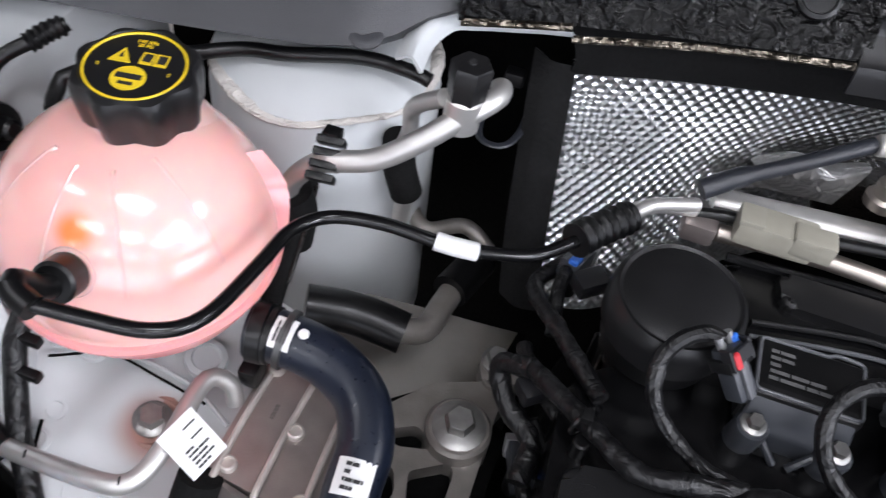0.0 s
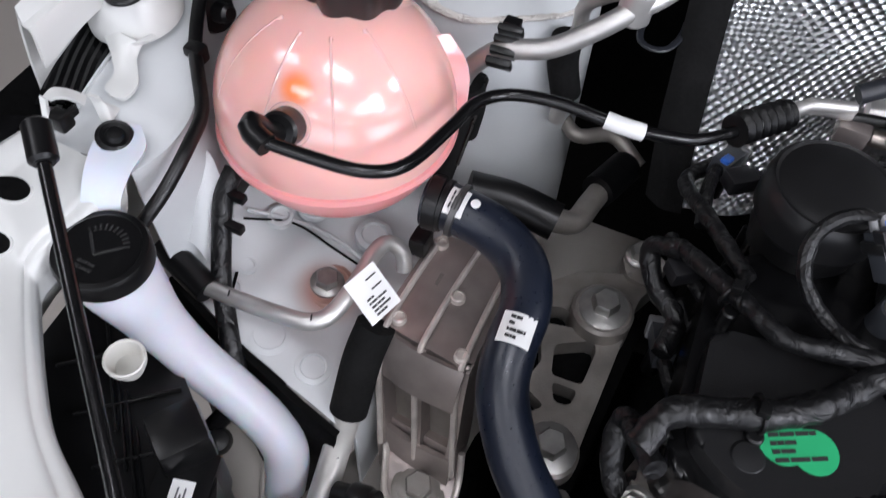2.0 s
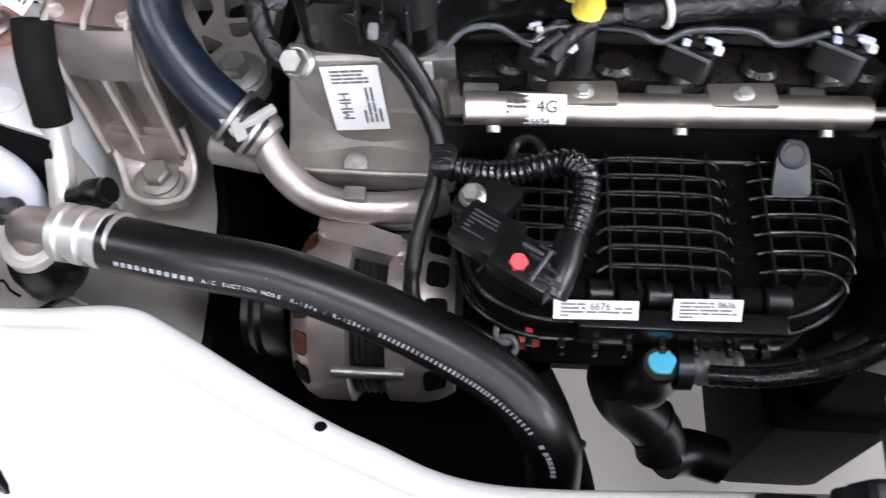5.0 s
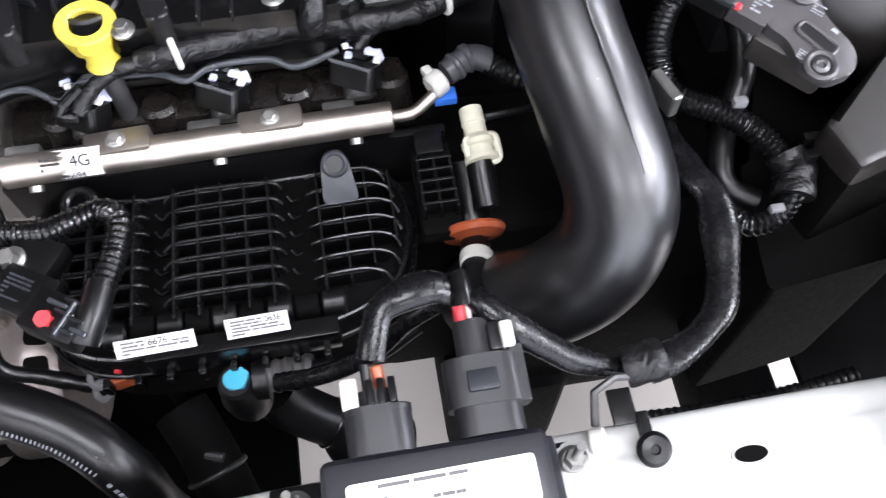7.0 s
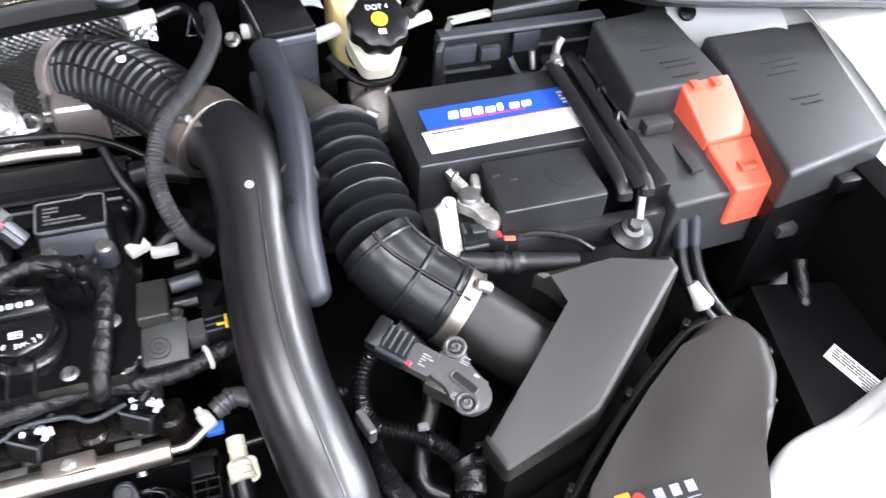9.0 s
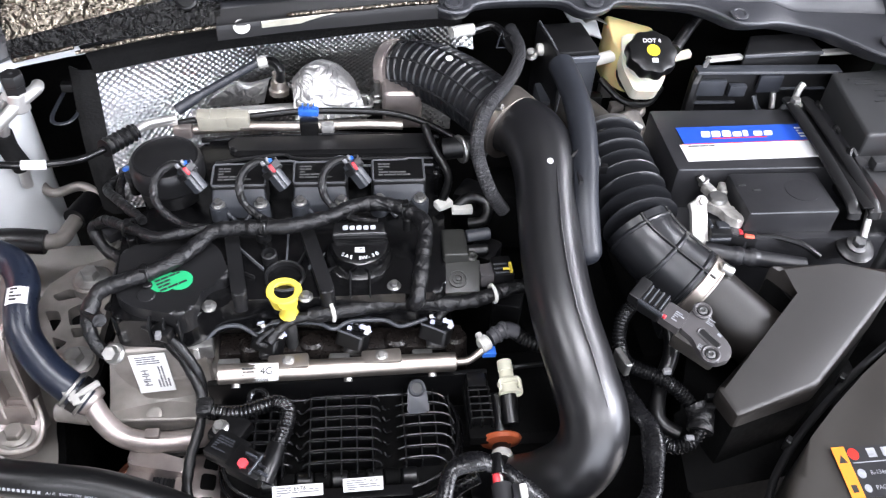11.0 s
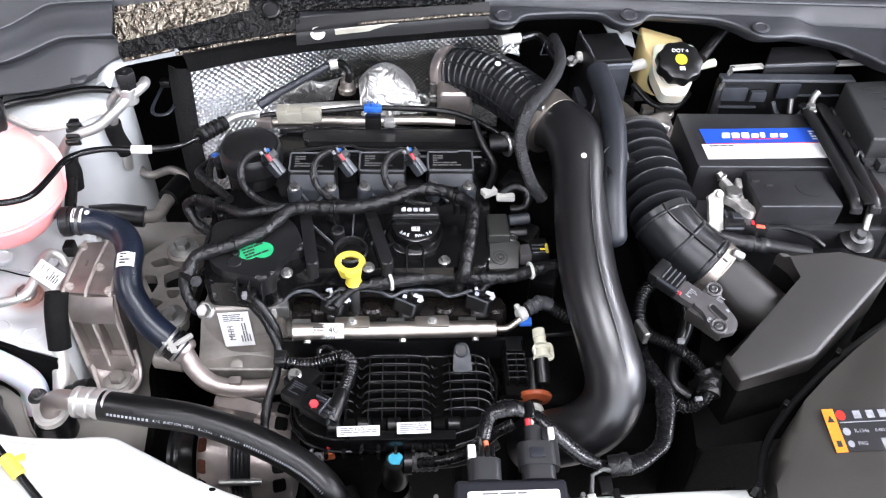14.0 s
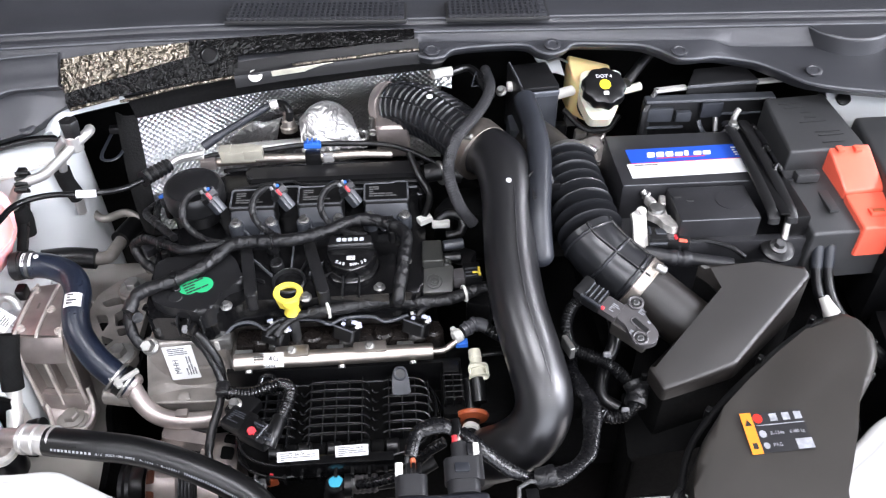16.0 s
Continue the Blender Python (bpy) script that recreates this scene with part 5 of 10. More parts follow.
for q in ((0.091, 0.296, 0.985), (0.122, 0.279, 0.985), (0.103, 0.368, 1.0)):
    part("loom_connector", box(B(), q, (0.02, 0.014, 0.012), 0.002, 2, Matrix.Rotation(0.7, 4, "Z")), greyplas, wl2)
part("loom_strap", sweep(B(), [(0.095, 0.286, 0.97), (0.109, 0.274, 0.955), (0.111, 0.264, 0.945)], 0.0028, 8), rubber, wl2)

# solenoid valve
valvegrey = mat("brown_grey_valve_plastic", (0.026, 0.0265, 0.0235), 0.42, vary=0.2, scale=60, bump=0.2, fine=700)
sv = thing("purge_valve", (0.43, 0.22, 0.97), "brown-grey solenoid valve with a yellow connector clip", "valve")
part("body", lid(B(), [(0.4215, 0.268, 1.004), (0.4455, 0.268, 1.004), (0.446, 0.226, 1.008), (0.4205, 0.226, 1.008)], 0.972, 0.003, 3), valvegrey, sv, "grey brown valve arm")
part("head", lid(B(), [(0.4175, 0.224, 0.998), (0.4575, 0.229, 0.998), (0.4545, 0.197, 0.985), (0.4215, 0.196, 0.985), (0.4165, 0.203, 0.987)], 0.965, 0.0025, 2), valvegrey, sv)
hdm = at((0.4355, 0.2085, 0.9915), (0, -0.39, 0.92), (1, 0.06, 0))
for r_ in (0.0085, 0.0045):
    part("head_ring", torus(B(), hdm @ V((-0.002, 0, 0)), hdm.to_3x3() @ V((0, 0, 1)), r_, 0.0008, 26, 6), valvegrey, sv)
part("head_pip", lathe(B(), hdm @ V((-0.002, 0, 0)), hdm.to_3x3() @ V((0, 0, 1)), [(0.0018, -0.001), (0.0016, 0.0008), (0.0006, 0.001)], 12), valvegrey, sv)
part("connector_neck", box(B(), (0.464, 0.219, 0.985), (0.016, 0.018, 0.016), 0.002, 2, Matrix.Rotation(0.08, 4, "Z")), sensorgrey, sv)
part("connector", box(B(), (0.479, 0.221, 0.986), (0.020, 0.027, 0.02), 0.002, 2, Matrix.Rotation(0.08, 4, "Z")), black, sv)
for k in range(3):
    part("connector_slot", box(B(), (0.477, 0.2105 + 0.006 * k, 0.9965), (0.014, 0.002, 0.002), 0.0004, 1, Matrix.Rotation(0.08, 4, "Z")), slate, sv)
part("clip", box(B(), (0.4865, 0.2165, 0.997), (0.003, 0.013, 0.004), 0.001), yellow, sv, "yellow locking clip")
part("clip_bar", box(B(), (0.482, 0.2145, 0.9975), (0.007, 0.002, 0.002), 0.0005), yellow, sv)
part("nozzle", cyl(B(), (0.447, 0.262, 0.998), (0.472, 0.266, 0.998), 0.0065, n=16, bev=0.001), slate, sv)
part("lower_nozzle", cyl(B(), (0.447, 0.247, 0.992), (0.468, 0.248, 0.992), 0.006, n=16, bev=0.001), black, sv)
part("side_lug", lathe(B(), (0.449, 0.2335, 0.994), (0.1, -0.2, 1), [(0.006, 0), (0.006, 0.005), (0.004, 0.006), (0.0025, 0.004)], 16), valvegrey, sv)
vp = thing("breather_hose", (0.45, 0.29, 0.99), "small black breather hose loop with white clips", "hose")
part("loop", sweep(B(), [(0.44, 0.304, 1.0), (0.457, 0.31, 1.01), (0.474, 0.303, 1.005), (0.47, 0.289, 0.995), (0.454, 0.29, 0.99)], 0.006, 12), rubber, vp)
part("white_clip", box(B(), (0.427, 0.302, 1.008), (0.018, 0.012, 0.008), 0.002, 2, Matrix.Rotation(0.5, 4, "Z")), white, vp)
part("white_collar", box(B(), (0.447, 0.299, 1.002), (0.022, 0.009, 0.008), 0.002), white, vp)
part("upper_hose", sweep(B(), [(0.412, 0.384, 1.05), (0.422, 0.358, 1.035), (0.435, 0.333, 1.02), (0.426, 0.303, 1.01)], 0.0045, 12), rubber, vp)
part("pipe_clamp", torus(B(), (0.45, 0.36, 1.035), (1, 0.4, 0), 0.013, 0.003, 20, 8), zinc, vp, "steel spring clamp")
part("clamped_hose", sweep(B(), [(0.433, 0.367, 1.03), (0.457, 0.364, 1.035), (0.478, 0.362, 1.03)], 0.012, 16), rubber, vp)

# fuel rail
rl = thing("fuel_rail", (0.31, 0.14, 0.93), "shiny steel fuel rail with a white label", "fuel rail")
ra, rb = V((0.205, 0.137, 0.949)), V((0.428, 0.149, 0.938))
d = (rb - ra).normalized()
part("rail_tube", cyl(B(), ra, rb, 0.0094, n=32, bev=0.001), steel, rl)
for t in (0.29, 0.68):
    p = ra.lerp(rb, t)
    part("rail_saddle", box(B(), p + V((0, 0.004, 0.0035)), (0.038, 0.017, 0.014), 0.003, 2, Matrix.Rotation(0.05, 4, "Z")), steel, rl)
    part("saddle_bolt", bolt(B(), p + V((0.0, 0.004, 0.0105)), (0, -0.2, 1), 0.004, 0.003), zinc, rl)
for t in (0.04, 0.5, 0.86):
    p = ra.lerp(rb, t)
    part("bracket_foot", box(B(), p + V((0, 0.012, -0.004)), (0.02, 0.012, 0.01), 0.002), zinc, rl)
    part("lower_nub", cyl(B(), p + V((0.008, -0.009, -0.004)), p + V((0.008, -0.012, -0.006)), 0.004, n=12), zinc, rl)
lpos = ra.lerp(rb, 0.172)
lrows = [[lpos + V((dx, 0, 0)) + V((0, -0.0097 * math.cos(a), 0.0097 * math.sin(a))) for dx in (-0.0175, 0.0175)] for a in (-0.1, 0.3, 0.7, 1.1, 1.5, 1.9)]
rlab = part("rail_label", sheet(B(), lrows, 0.0004), paper, rl, "white printed label")
lmm = at(lpos + V((0, -0.0097 * 0.76, 0.0097 * 0.65)), (0, -0.76, 0.65), (1, 0, 0))
lt2 = words(B(), "4G", 0.0095, lmm, 0.007, 0.003, 0.0008)
bars(lt2, lmm, 0.012, 0.009, 3, 12, z=0.0008, x=-0.009, y=0.003)
words(lt2, "6694", 0.0052, lmm, 0.0035, -0.0052, 0.0008)
part("label_print", lt2, inkblack, rlab)
part("end_pipe", sweep(B(), [rb - d * 0.003, rb + d * 0.012, rb + V((0.022, 0.006, 0.002)), rb + V((0.032, 0.012, 0.006))], 0.0038, 12), steel, rl)
connector_grey = mat("smooth_grey_plastic", (0.055, 0.055, 0.06), 0.34, vary=0.15, bump=0.03)
qc = thing("fuel_line_connector", (0.47, 0.165, 0.93), "grey and white fuel line quick connector", "connector")
q0 = V((0.458, 0.163, 0.946))
part("white_body", cyl(B(), q0 + V((-0.005, -0.003, 0)), q0 + V((0.004, 0.002, 0.0015)), 0.0082, n=18, bev=0.0015), white, qc)
part("white_latch", box(B(), q0 + V((-0.004, 0.004, 0.004)), (0.006, 0.012, 0.006), 0.0015, 2, Matrix.Rotation(0.4, 4, "Z")), white, qc)
part("blue_clip", box(B(), q0 + V((0.004, -0.004, -0.008)), (0.014, 0.01, 0.006), 0.001), blue, qc)
part("grey_elbow", sweep(B(), [q0 + V((0.006, 0.004, 0.003)), q0 + V((0.022, 0.012, 0.006)), q0 + V((0.034, 0.010, 0.003))], lambda s, t: 0.0078 + 0.0012 * (0.2 < s / t < 0.3) + 0.0014 * (0.46 < s / t < 0.58), 18, 0.001), connector_grey, qc, "grey plastic elbow")
part("fuel_hose", sweep(B(), [q0 + V((0.03, 0.011, 0.003)), q0 + V((0.05, 0.0, -0.004)), q0 + V((0.075, -0.002, -0.008)), q0 + V((0.11, 0.01, -0.02))], ribs(0.0062, 0.0012, 0.004), 14, 0.001), rubber, qc)
paleplas = mat("pale_cream_plastic", (0.6, 0.58, 0.46), 0.4, vary=0.08, bump=0.03)
qv = thing("breather_connector", (0.477, 0.125, 0.91), "pale white plastic quick connector", "connector")
part("collar", lathe(B(), (0.476, 0.142, 0.935), (0.05, -0.8, -0.2), [(0.007, -0.006), (0.0075, 0.004), (0.0068, 0.005), (0.0072, 0.012), (0.009, 0.014), (0.0105, 0.016), (0.0105, 0.019), (0.0085, 0.02), (0.0085, 0.025), (0.0108, 0.026), (0.0108, 0.029), (0.008, 0.03), (0.002, 0.029)], 24), paleplas, qv)
qrm = at((0.4785, 0.1195, 0.9325), (0.05, -0.45, 0.9), (1, 0.08, 0))
qro = rounded([(-0.0095, -0.008), (0.0095, -0.008), (0.0095, 0.0085), (-0.0095, 0.0085)], 0.004)
part("clip_ring", sweep(B(), [qrm @ V((x, y, 0)) for x, y in qro[3:] + qro[:1]], 0.0021, 8, 0.003), paleplas, qv, "open pale clip ring")
part("hose_stub", cyl(B(), (0.476, 0.118, 0.928), (0.477, 0.09, 0.915), 0.0085, n=18), rubber, qv)
part("side_wire", sweep(B(), [(0.484, 0.14, 0.937), (0.51, 0.142, 0.937), (0.54, 0.146, 0.937)], 0.0025, 8), rubber, qv)

# injectors
def injector(cx, cy, cz):
    c = thing("fuel_injector", (cx, cy, cz - 0.02), "black fuel injector plug with pale wire ends", "injector", "injectors beside the fuel rail")
    r = Matrix.Rotation(-0.45, 4, "Z") @ Matrix.Rotation(-0.5, 4, "X")
    rnd = random.Random(5)
    part("body", cyl(B(), (cx, cy - 0.012, cz - 0.012), (cx, cy + 0.006, cz - 0.002), 0.010, n=20, bev=0.002), darksteel, c)
    part("plug", prism(B(), rounded([(-0.016, -0.009), (0.013, -0.011), (0.016, 0.006), (-0.013, 0.010)], 0.005), -0.008, 0.008, 0.002, 2, m=Matrix.Translation((cx, cy - 0.001, cz + 0.001)) @ r), black, c)
    part("plug_lip", sweep(B(), [V((cx, cy - 0.001, cz + 0.004)) + r.to_3x3() @ V(q) for q in ((-0.017, -0.004, 0.004), (-0.012, -0.010, 0.005), (0.0, -0.0115, 0.005), (0.012, -0.011, 0.004))], 0.0012, 6, 0.003), edgegrey, c)
    part("plug_latch", box(B(), V((cx, cy, cz + 0.002)) + r.to_3x3() @ V((-0.002, 0.002, 0.009)), (0.016, 0.009, 0.005), 0.001, 1, r), black, c)
    for k in range(13):
        q = V((cx, cy, cz)) + r.to_3x3() @ V((-0.014 + 0.0023 * k, 0.004 + rnd.uniform(-0.010, 0.005), 0.0125 + rnd.uniform(-0.003, 0.004)))
        s_ = (rnd.uniform(0.003, 0.009), rnd.uniform(0.0025, 0.005), rnd.uniform(0.002, 0.004))
        part("wire_end", box(B(), q, s_, 0.0008, 1, Matrix.Rotation(rnd.uniform(-1.4, 1.4), 4, "Z") @ Matrix.Rotation(rnd.uniform(-0.5, 0.5), 4, "Y")), wirepale if k % 3 else white, c, "pale wire end")
    part("wire", sweep(B(), [(cx, cy + 0.005, cz + 0.006), (cx + 0.006, cy + 0.014, cz + 0.012), (cx + 0.018, cy + 0.02, cz + 0.017), (cx + 0.034, cy + 0.022, cz + 0.020)], lumpy(0.0048, 3), 12), tape, c)
    return c


i1 = injector(0.25, 0.172, 0.952)
copy_thing(i1, Matrix.Translation(ORG[i1] + V((0.0805, 0.003, -0.003))))
copy_thing(i1, Matrix.Translation(ORG[i1] + V((0.161, 0.004, 0.0))))

# intake manifold
ribplas = mat("worn_black_rib_plastic", (0.0055, 0.0055, 0.006), 0.26, vary=0.12, scale=60, bump=0.02, spec=0.35)
im = thing("intake_manifold", (0.31, 0.08, 0.85), "black plastic intake manifold with a grid of ribs", "intake manifold")
mo = rounded([(0.202, 0.122, 0.912)[:2], (0.226, 0.14, 0.912)[:2], (0.271, 0.143, 0.912)[:2], (0.418, 0.145, 0.912)[:2], (0.431, 0.113, 0.912)[:2], (0.422, 0.066, 0.912)[:2], (0.399, 0.047, 0.905)[:2], (0.358, 0.036, 0.9)[:2], (0.243, 0.036, 0.9)[:2], (0.211, 0.056, 0.9)[:2]], 0.02)
part("manifold_shell", prism(B(), mo, 0.83, 0.893, 0.004, 2), underm, im)
part("manifold_flange", prism(B(), [(0.31 + (x - 0.31) * 1.03, 0.075 + (y - 0.075) * 1.06) for x, y in mo], 0.868, 0.876, 0.002), blacks, im)
mxs = [x for x, y in mo]
mys = [y for x, y in mo]


def inside(x, y):
    hit, n = False, len(mo)
    for k in range(n):
        (x0, y0), (x1, y1) = mo[k], mo[(k + 1) % n]
        if (y0 > y) != (y1 > y) and x < (x1 - x0) * (y - y0) / (y1 - y0) + x0:
            hit = not hit
    return hit


def span(fixed, along):
    """The stretch of the outline at a fixed x or y."""
    lo, hi = (min(mys), max(mys)) if along == "y" else (min(mxs), max(mxs))
    ok = [lo + (hi - lo) * k / 120 for k in range(121) if inside(*((fixed, lo + (hi - lo) * k / 120) if along == "y" else (lo + (hi - lo) * k / 120, fixed)))]
    return (min(ok), max(ok)) if ok else None


part("shell_rim", sweep(B(), [V((x, y, 0.894)) for x, y in mo + mo[:2]], 0.0019, 8, 0.004), ribplas, im, "raised rim round the manifold shell")
part("flange_rim", sweep(B(), [V((0.31 + (x - 0.31) * 1.045, 0.075 + (y - 0.075) * 1.09, 0.877)) for x, y in mo + mo[:2]], 0.0016, 8, 0.004), ribplas, im)
bays = ((0.0, 0.30), (0.345, 0.665), (0.735, 1.0))
x0, xw = min(mxs), max(mxs) - min(mxs)
for u0, u1 in bays:
    count = 5 if u0 < 0.7 else 4
    for k in range(count):
        x = x0 + xw * (u0 + (u1 - u0) * (k + 0.45) / count)
        sp_ = span(x, "y")
        if sp_ and sp_[1] - sp_[0] > 0.02:
            part("grid_rib", box(B(), (x, (sp_[0] + sp_[1]) / 2 + 0.005, 0.9015), (0.0016, sp_[1] - sp_[0] - 0.018, 0.016), 0.0007, 3), ribplas, im)
y = min(mys) + 0.028
while y < max(mys) - 0.006:
    sp_ = span(y, "x")
    for u0, u1 in bays:
        a, b = max(x0 + xw * u0, sp_[0] + 0.004), min(x0 + xw * u1, sp_[1] - 0.003)
        if b - a > 0.02:
            # the outer ends of the ribs bend down into the rim
            da, db = (0.006, 0.0) if u0 < 0.1 else (0.003, 0.003) if u0 < 0.5 else (0.0, 0.009)
            part("grid_rib", sweep(B(), [V((a, y - da, 0.905)), V((a + 0.008, y, 0.9085)), V(((a + b) / 2, y + 0.0006, 0.909)), V((b - 0.012, y, 0.9085)), V((b - 0.003, y - db * 0.4, 0.907)), V((b, y - db, 0.903))], 0.0011, 8, 0.003), ribplas, im)
            part("rib_web", box(B(), ((a + b) / 2, y, 0.9), (b - a - 0.012, 0.0014, 0.014), 0.0004, 1), black, im)
    y += 0.0118
for k in range(9):
    bx = 0.252 + 0.0158 * k
    part("runner_barrel", cyl(B(), (bx - 0.0074, 0.052, 0.896), (bx + 0.0074, 0.052, 0.896), 0.009 - 0.0012 * (k % 2), n=16, bev=0.0015), underm if k % 2 else black, im)
for gx in (0.315, 0.678):
    for k in range(5):
        gy = min(mys) + 0.04 + 0.013 * k
        part("gap_rib", sweep(B(), [V((x0 + xw * gx, gy, 0.9)), V((x0 + xw * (gx + 0.012), gy - 0.003, 0.897)), V((x0 + xw * (gx + 0.03), gy - 0.001, 0.896))], 0.001, 6, 0.002), ribplas, im)
eyem = at((0.3895, 0.129, 0.922), (0, -0.62, 0.78), (1, 0.03, 0))
part("lifting_eye", prism(B(), rounded([(-0.0105, -0.022), (0.0115, -0.022), (0.0085, 0.004), (0.0045, 0.0105), (-0.0045, 0.0105), (-0.0085, 0.004)], 0.004), -0.002, 0.002, 0.0008, m=eyem), slate, im, "slate grey lifting eye")
part("eye_ring", torus(B(), eyem @ V((0, 0.002, 0.0024)), eyem.to_3x3() @ V((0, 0, 1)), 0.0066, 0.0018, 28, 8), greyhose, im)
part("eye_hole", prism(B(), circle(0, 0.002, 0.0052, 20), 0.0015, 0.0032, 0, m=eyem), inkblack, im)
part("hose_eye", torus(B(), (0.241, 0.122, 0.93), (0, -0.3, 1), 0.008, 0.0032, 24, 10), blacks, im)
part("flange_plate", box(B(), (0.325, 0.1485, 0.896), (0.27, 0.007, 0.052), 0.002), black, im)
part("label_ledge", box(B(), (0.325, 0.033, 0.896), (0.11, 0.012, 0.022), 0.002), blacks, im)
sticker(im, at((0.279, 0.035, 0.912), (0, -0.72, 0.7), (1, 0.03, 0)), 0.044, 0.0105, 41, 2, number=("6676", 0.0055, 0.002, 0.0022))
sticker(im, at((0.336, 0.036, 0.915), (0, -0.72, 0.7), (1, 0.03, 0)), 0.035, 0.0118, 42, 3, number=("0636", 0.0045, 0.009, 0.0032))
for k in range(9):
    part("edge_notch", box(B(), (0.245 + 0.018 * k, 0.024, 0.886), (0.004, 0.006, 0.012), 0.001), blacks, im)

ms = thing("pressure_sensor", (0.225, 0.05, 0.9), "black pressure sensor with a red tab", "sensor")
rz = Matrix.Rotation(-0.55, 4, "Z")
part("body", box(B(), (0.221, 0.06, 0.942), (0.034, 0.026, 0.014), 0.003, 2, rz), black, ms)
part("body_print", bars(B(), at(V((0.218, 0.062, 0.942)) + V((0, 0, 0.0068)), (0, 0, 1), (0.85, -0.52, 0)), 0.017, 0.015, 6, 33, 0.7), slate, ms)
part("mount", box(B(), (0.22, 0.084, 0.935), (0.03, 0.03, 0.014), 0.004, 2, rz), black, ms)
part("sensor_bolt", bolt(B(), (0.2125, 0.0835, 0.942), (-0.15, -0.25, 1), 0.0052, 0.008, 1.4), zinc, ms)
part("plug", box(B(), (0.241, 0.041, 0.946), (0.034, 0.024, 0.016), 0.003, 2, rz), black, ms)
for k in range(4):
    part("plug_ridge", box(B(), V((0.247, 0.036, 0.955)) + V((0.005 * (k % 2), -0.006 + 0.005 * k, 0.0)), (0.012, 0.002, 0.003), 0.0006, 1, rz), greyplas, ms)
part("red_tab", prism(B(), [(r_ * math.cos(a_), r_ * math.sin(a_)) for a_, r_ in ((math.pi * k / 6, 0.0052 if k % 2 else 0.0036) for k in range(12))], 0, 0.004, 0.0006, 1, m=at((0.2365, 0.0385, 0.9535), (0.1, -0.25, 1), (0.85, -0.52, 0))), red, ms, "star shaped red locking tab")
part("tab_frame", box(B(), (0.2475, 0.0365, 0.955), (0.0022, 0.02, 0.004), 0.0006, 1, rz), slate, ms)
part("tab_frame", box(B(), (0.2435, 0.0455, 0.955), (0.012, 0.0022, 0.004), 0.0006, 1, rz), slate, ms)
part("tab_frame", box(B(), (0.2535, 0.0285, 0.953), (0.010, 0.003, 0.004), 0.0006, 1, rz), slate, ms)
part("plug_sleeve", sweep(B(), [(0.253, 0.026, 0.945), (0.259, 0.04, 0.95), (0.263, 0.056, 0.95)], 0.008, 12), black, ms)
part("corrugated_lead", sweep(B(), [(0.262, 0.05, 0.95), (0.269, 0.073, 0.95), (0.271, 0.092, 0.95), (0.262, 0.103, 0.948), (0.247, 0.102, 0.945), (0.227, 0.1, 0.94), (0.2, 0.106, 0.935), (0.193, 0.113, 0.935)], ribs(0.0062, 0.0015, 0.0038), 14, 0.0009), blacks, ms)
dl = thing("lower_loom", (0.19, 0.06, 0.88), "black wiring loom running down past the manifold", "wiring loom")
part("loom", sweep(B(), [(0.159, 0.165, 0.965), (0.176, 0.147, 0.955), (0.191, 0.121, 0.94), (0.189, 0.103, 0.92), (0.181, 0.075, 0.905), (0.18, 0.048, 0.885), (0.202, 0.043, 0.87), (0.236, 0.034, 0.86)], lumpy(0.0048, 6), 12, 0.003), rubber, dl)
part("junction", box(B(), (0.195, 0.109, 0.938), (0.015, 0.018, 0.012), 0.005, 3), tape, dl)

# thermostat housing with label
th = thing("thermostat_housing", (0.14, 0.16, 0.85), "grey cast aluminium housing with a white label", "housing")
part("housing", lid(B(), [(0.105, 0.158, 0.962), (0.19, 0.162, 0.962), (0.192, 0.205, 0.962), (0.108, 0.205, 0.955)], 0.90, 0.006, 3, 0.06), dullal, th)
face = [[(0.106, 0.164, 0.963), (0.148, 0.172, 0.957), (0.19, 0.166, 0.960)], [(0.103, 0.158, 0.94), (0.148, 0.169, 0.935), (0.192, 0.158, 0.94)], [(0.097, 0.150, 0.905), (0.148, 0.162, 0.902), (0.195, 0.150, 0.905)], [(0.093, 0.142, 0.885), (0.148, 0.15, 0.885), (0.197, 0.142, 0.885)]]
part("front_face", sheet(B(), fine(face, 6, 5), -0.006), dullal, th, "sloping grey cast face")
part("step", prism(B(), rounded([(0.096, 0.132), (0.198, 0.13), (0.2, 0.158), (0.094, 0.158)], 0.006), 0.872, 0.889, 0.003, 2), dullal, th)
part("step_rib", sweep(B(), [(0.096, 0.134, 0.889), (0.15, 0.132, 0.8895), (0.197, 0.132, 0.889)], 0.0022, 8, 0.005), dullal, th)
part("step_boss", lathe(B(), (0.137, 0.140, 0.886), (0, -0.4, 1), [(0.008, 0), (0.0075, 0.005), (0.005, 0.006), (0.002, 0.0055)], 18), dullal, th)
part("foot", box(B(), (0.155, 0.162, 0.868), (0.09, 0.02, 0.03), 0.005), underm, th)
part("connector_block", box(B(), (0.186, 0.166, 0.952), (0.026, 0.012, 0.018), 0.002, 2, Matrix.Rotation(0.1, 4, "Z")), zinc, th)
part("block_glint", box(B(), (0.184, 0.1595, 0.953), (0.005, 0.002, 0.014), 0.0006, 1), machined, th)
lbm = at((0.1408, 0.1562, 0.9325), (0.02, -0.99, 0.12), (0.99, 0.03, 0.06))
hlab = part("label", plate(B(), lbm, 0.033, 0.05, 0.0006, z=0.0012), paper, th, "white printed label")
tl_ = bars(B(), lbm @ Matrix.Rotation(radians(90), 4, "Z"), 0.03, 0.012, 4, 51, 0.8, z=0.002, x=-0.004, y=-0.0085)
bars(tl_, lbm, 0.022, 0.011, 4, 53, 0.9, z=0.002, x=-0.001, y=0.0175)
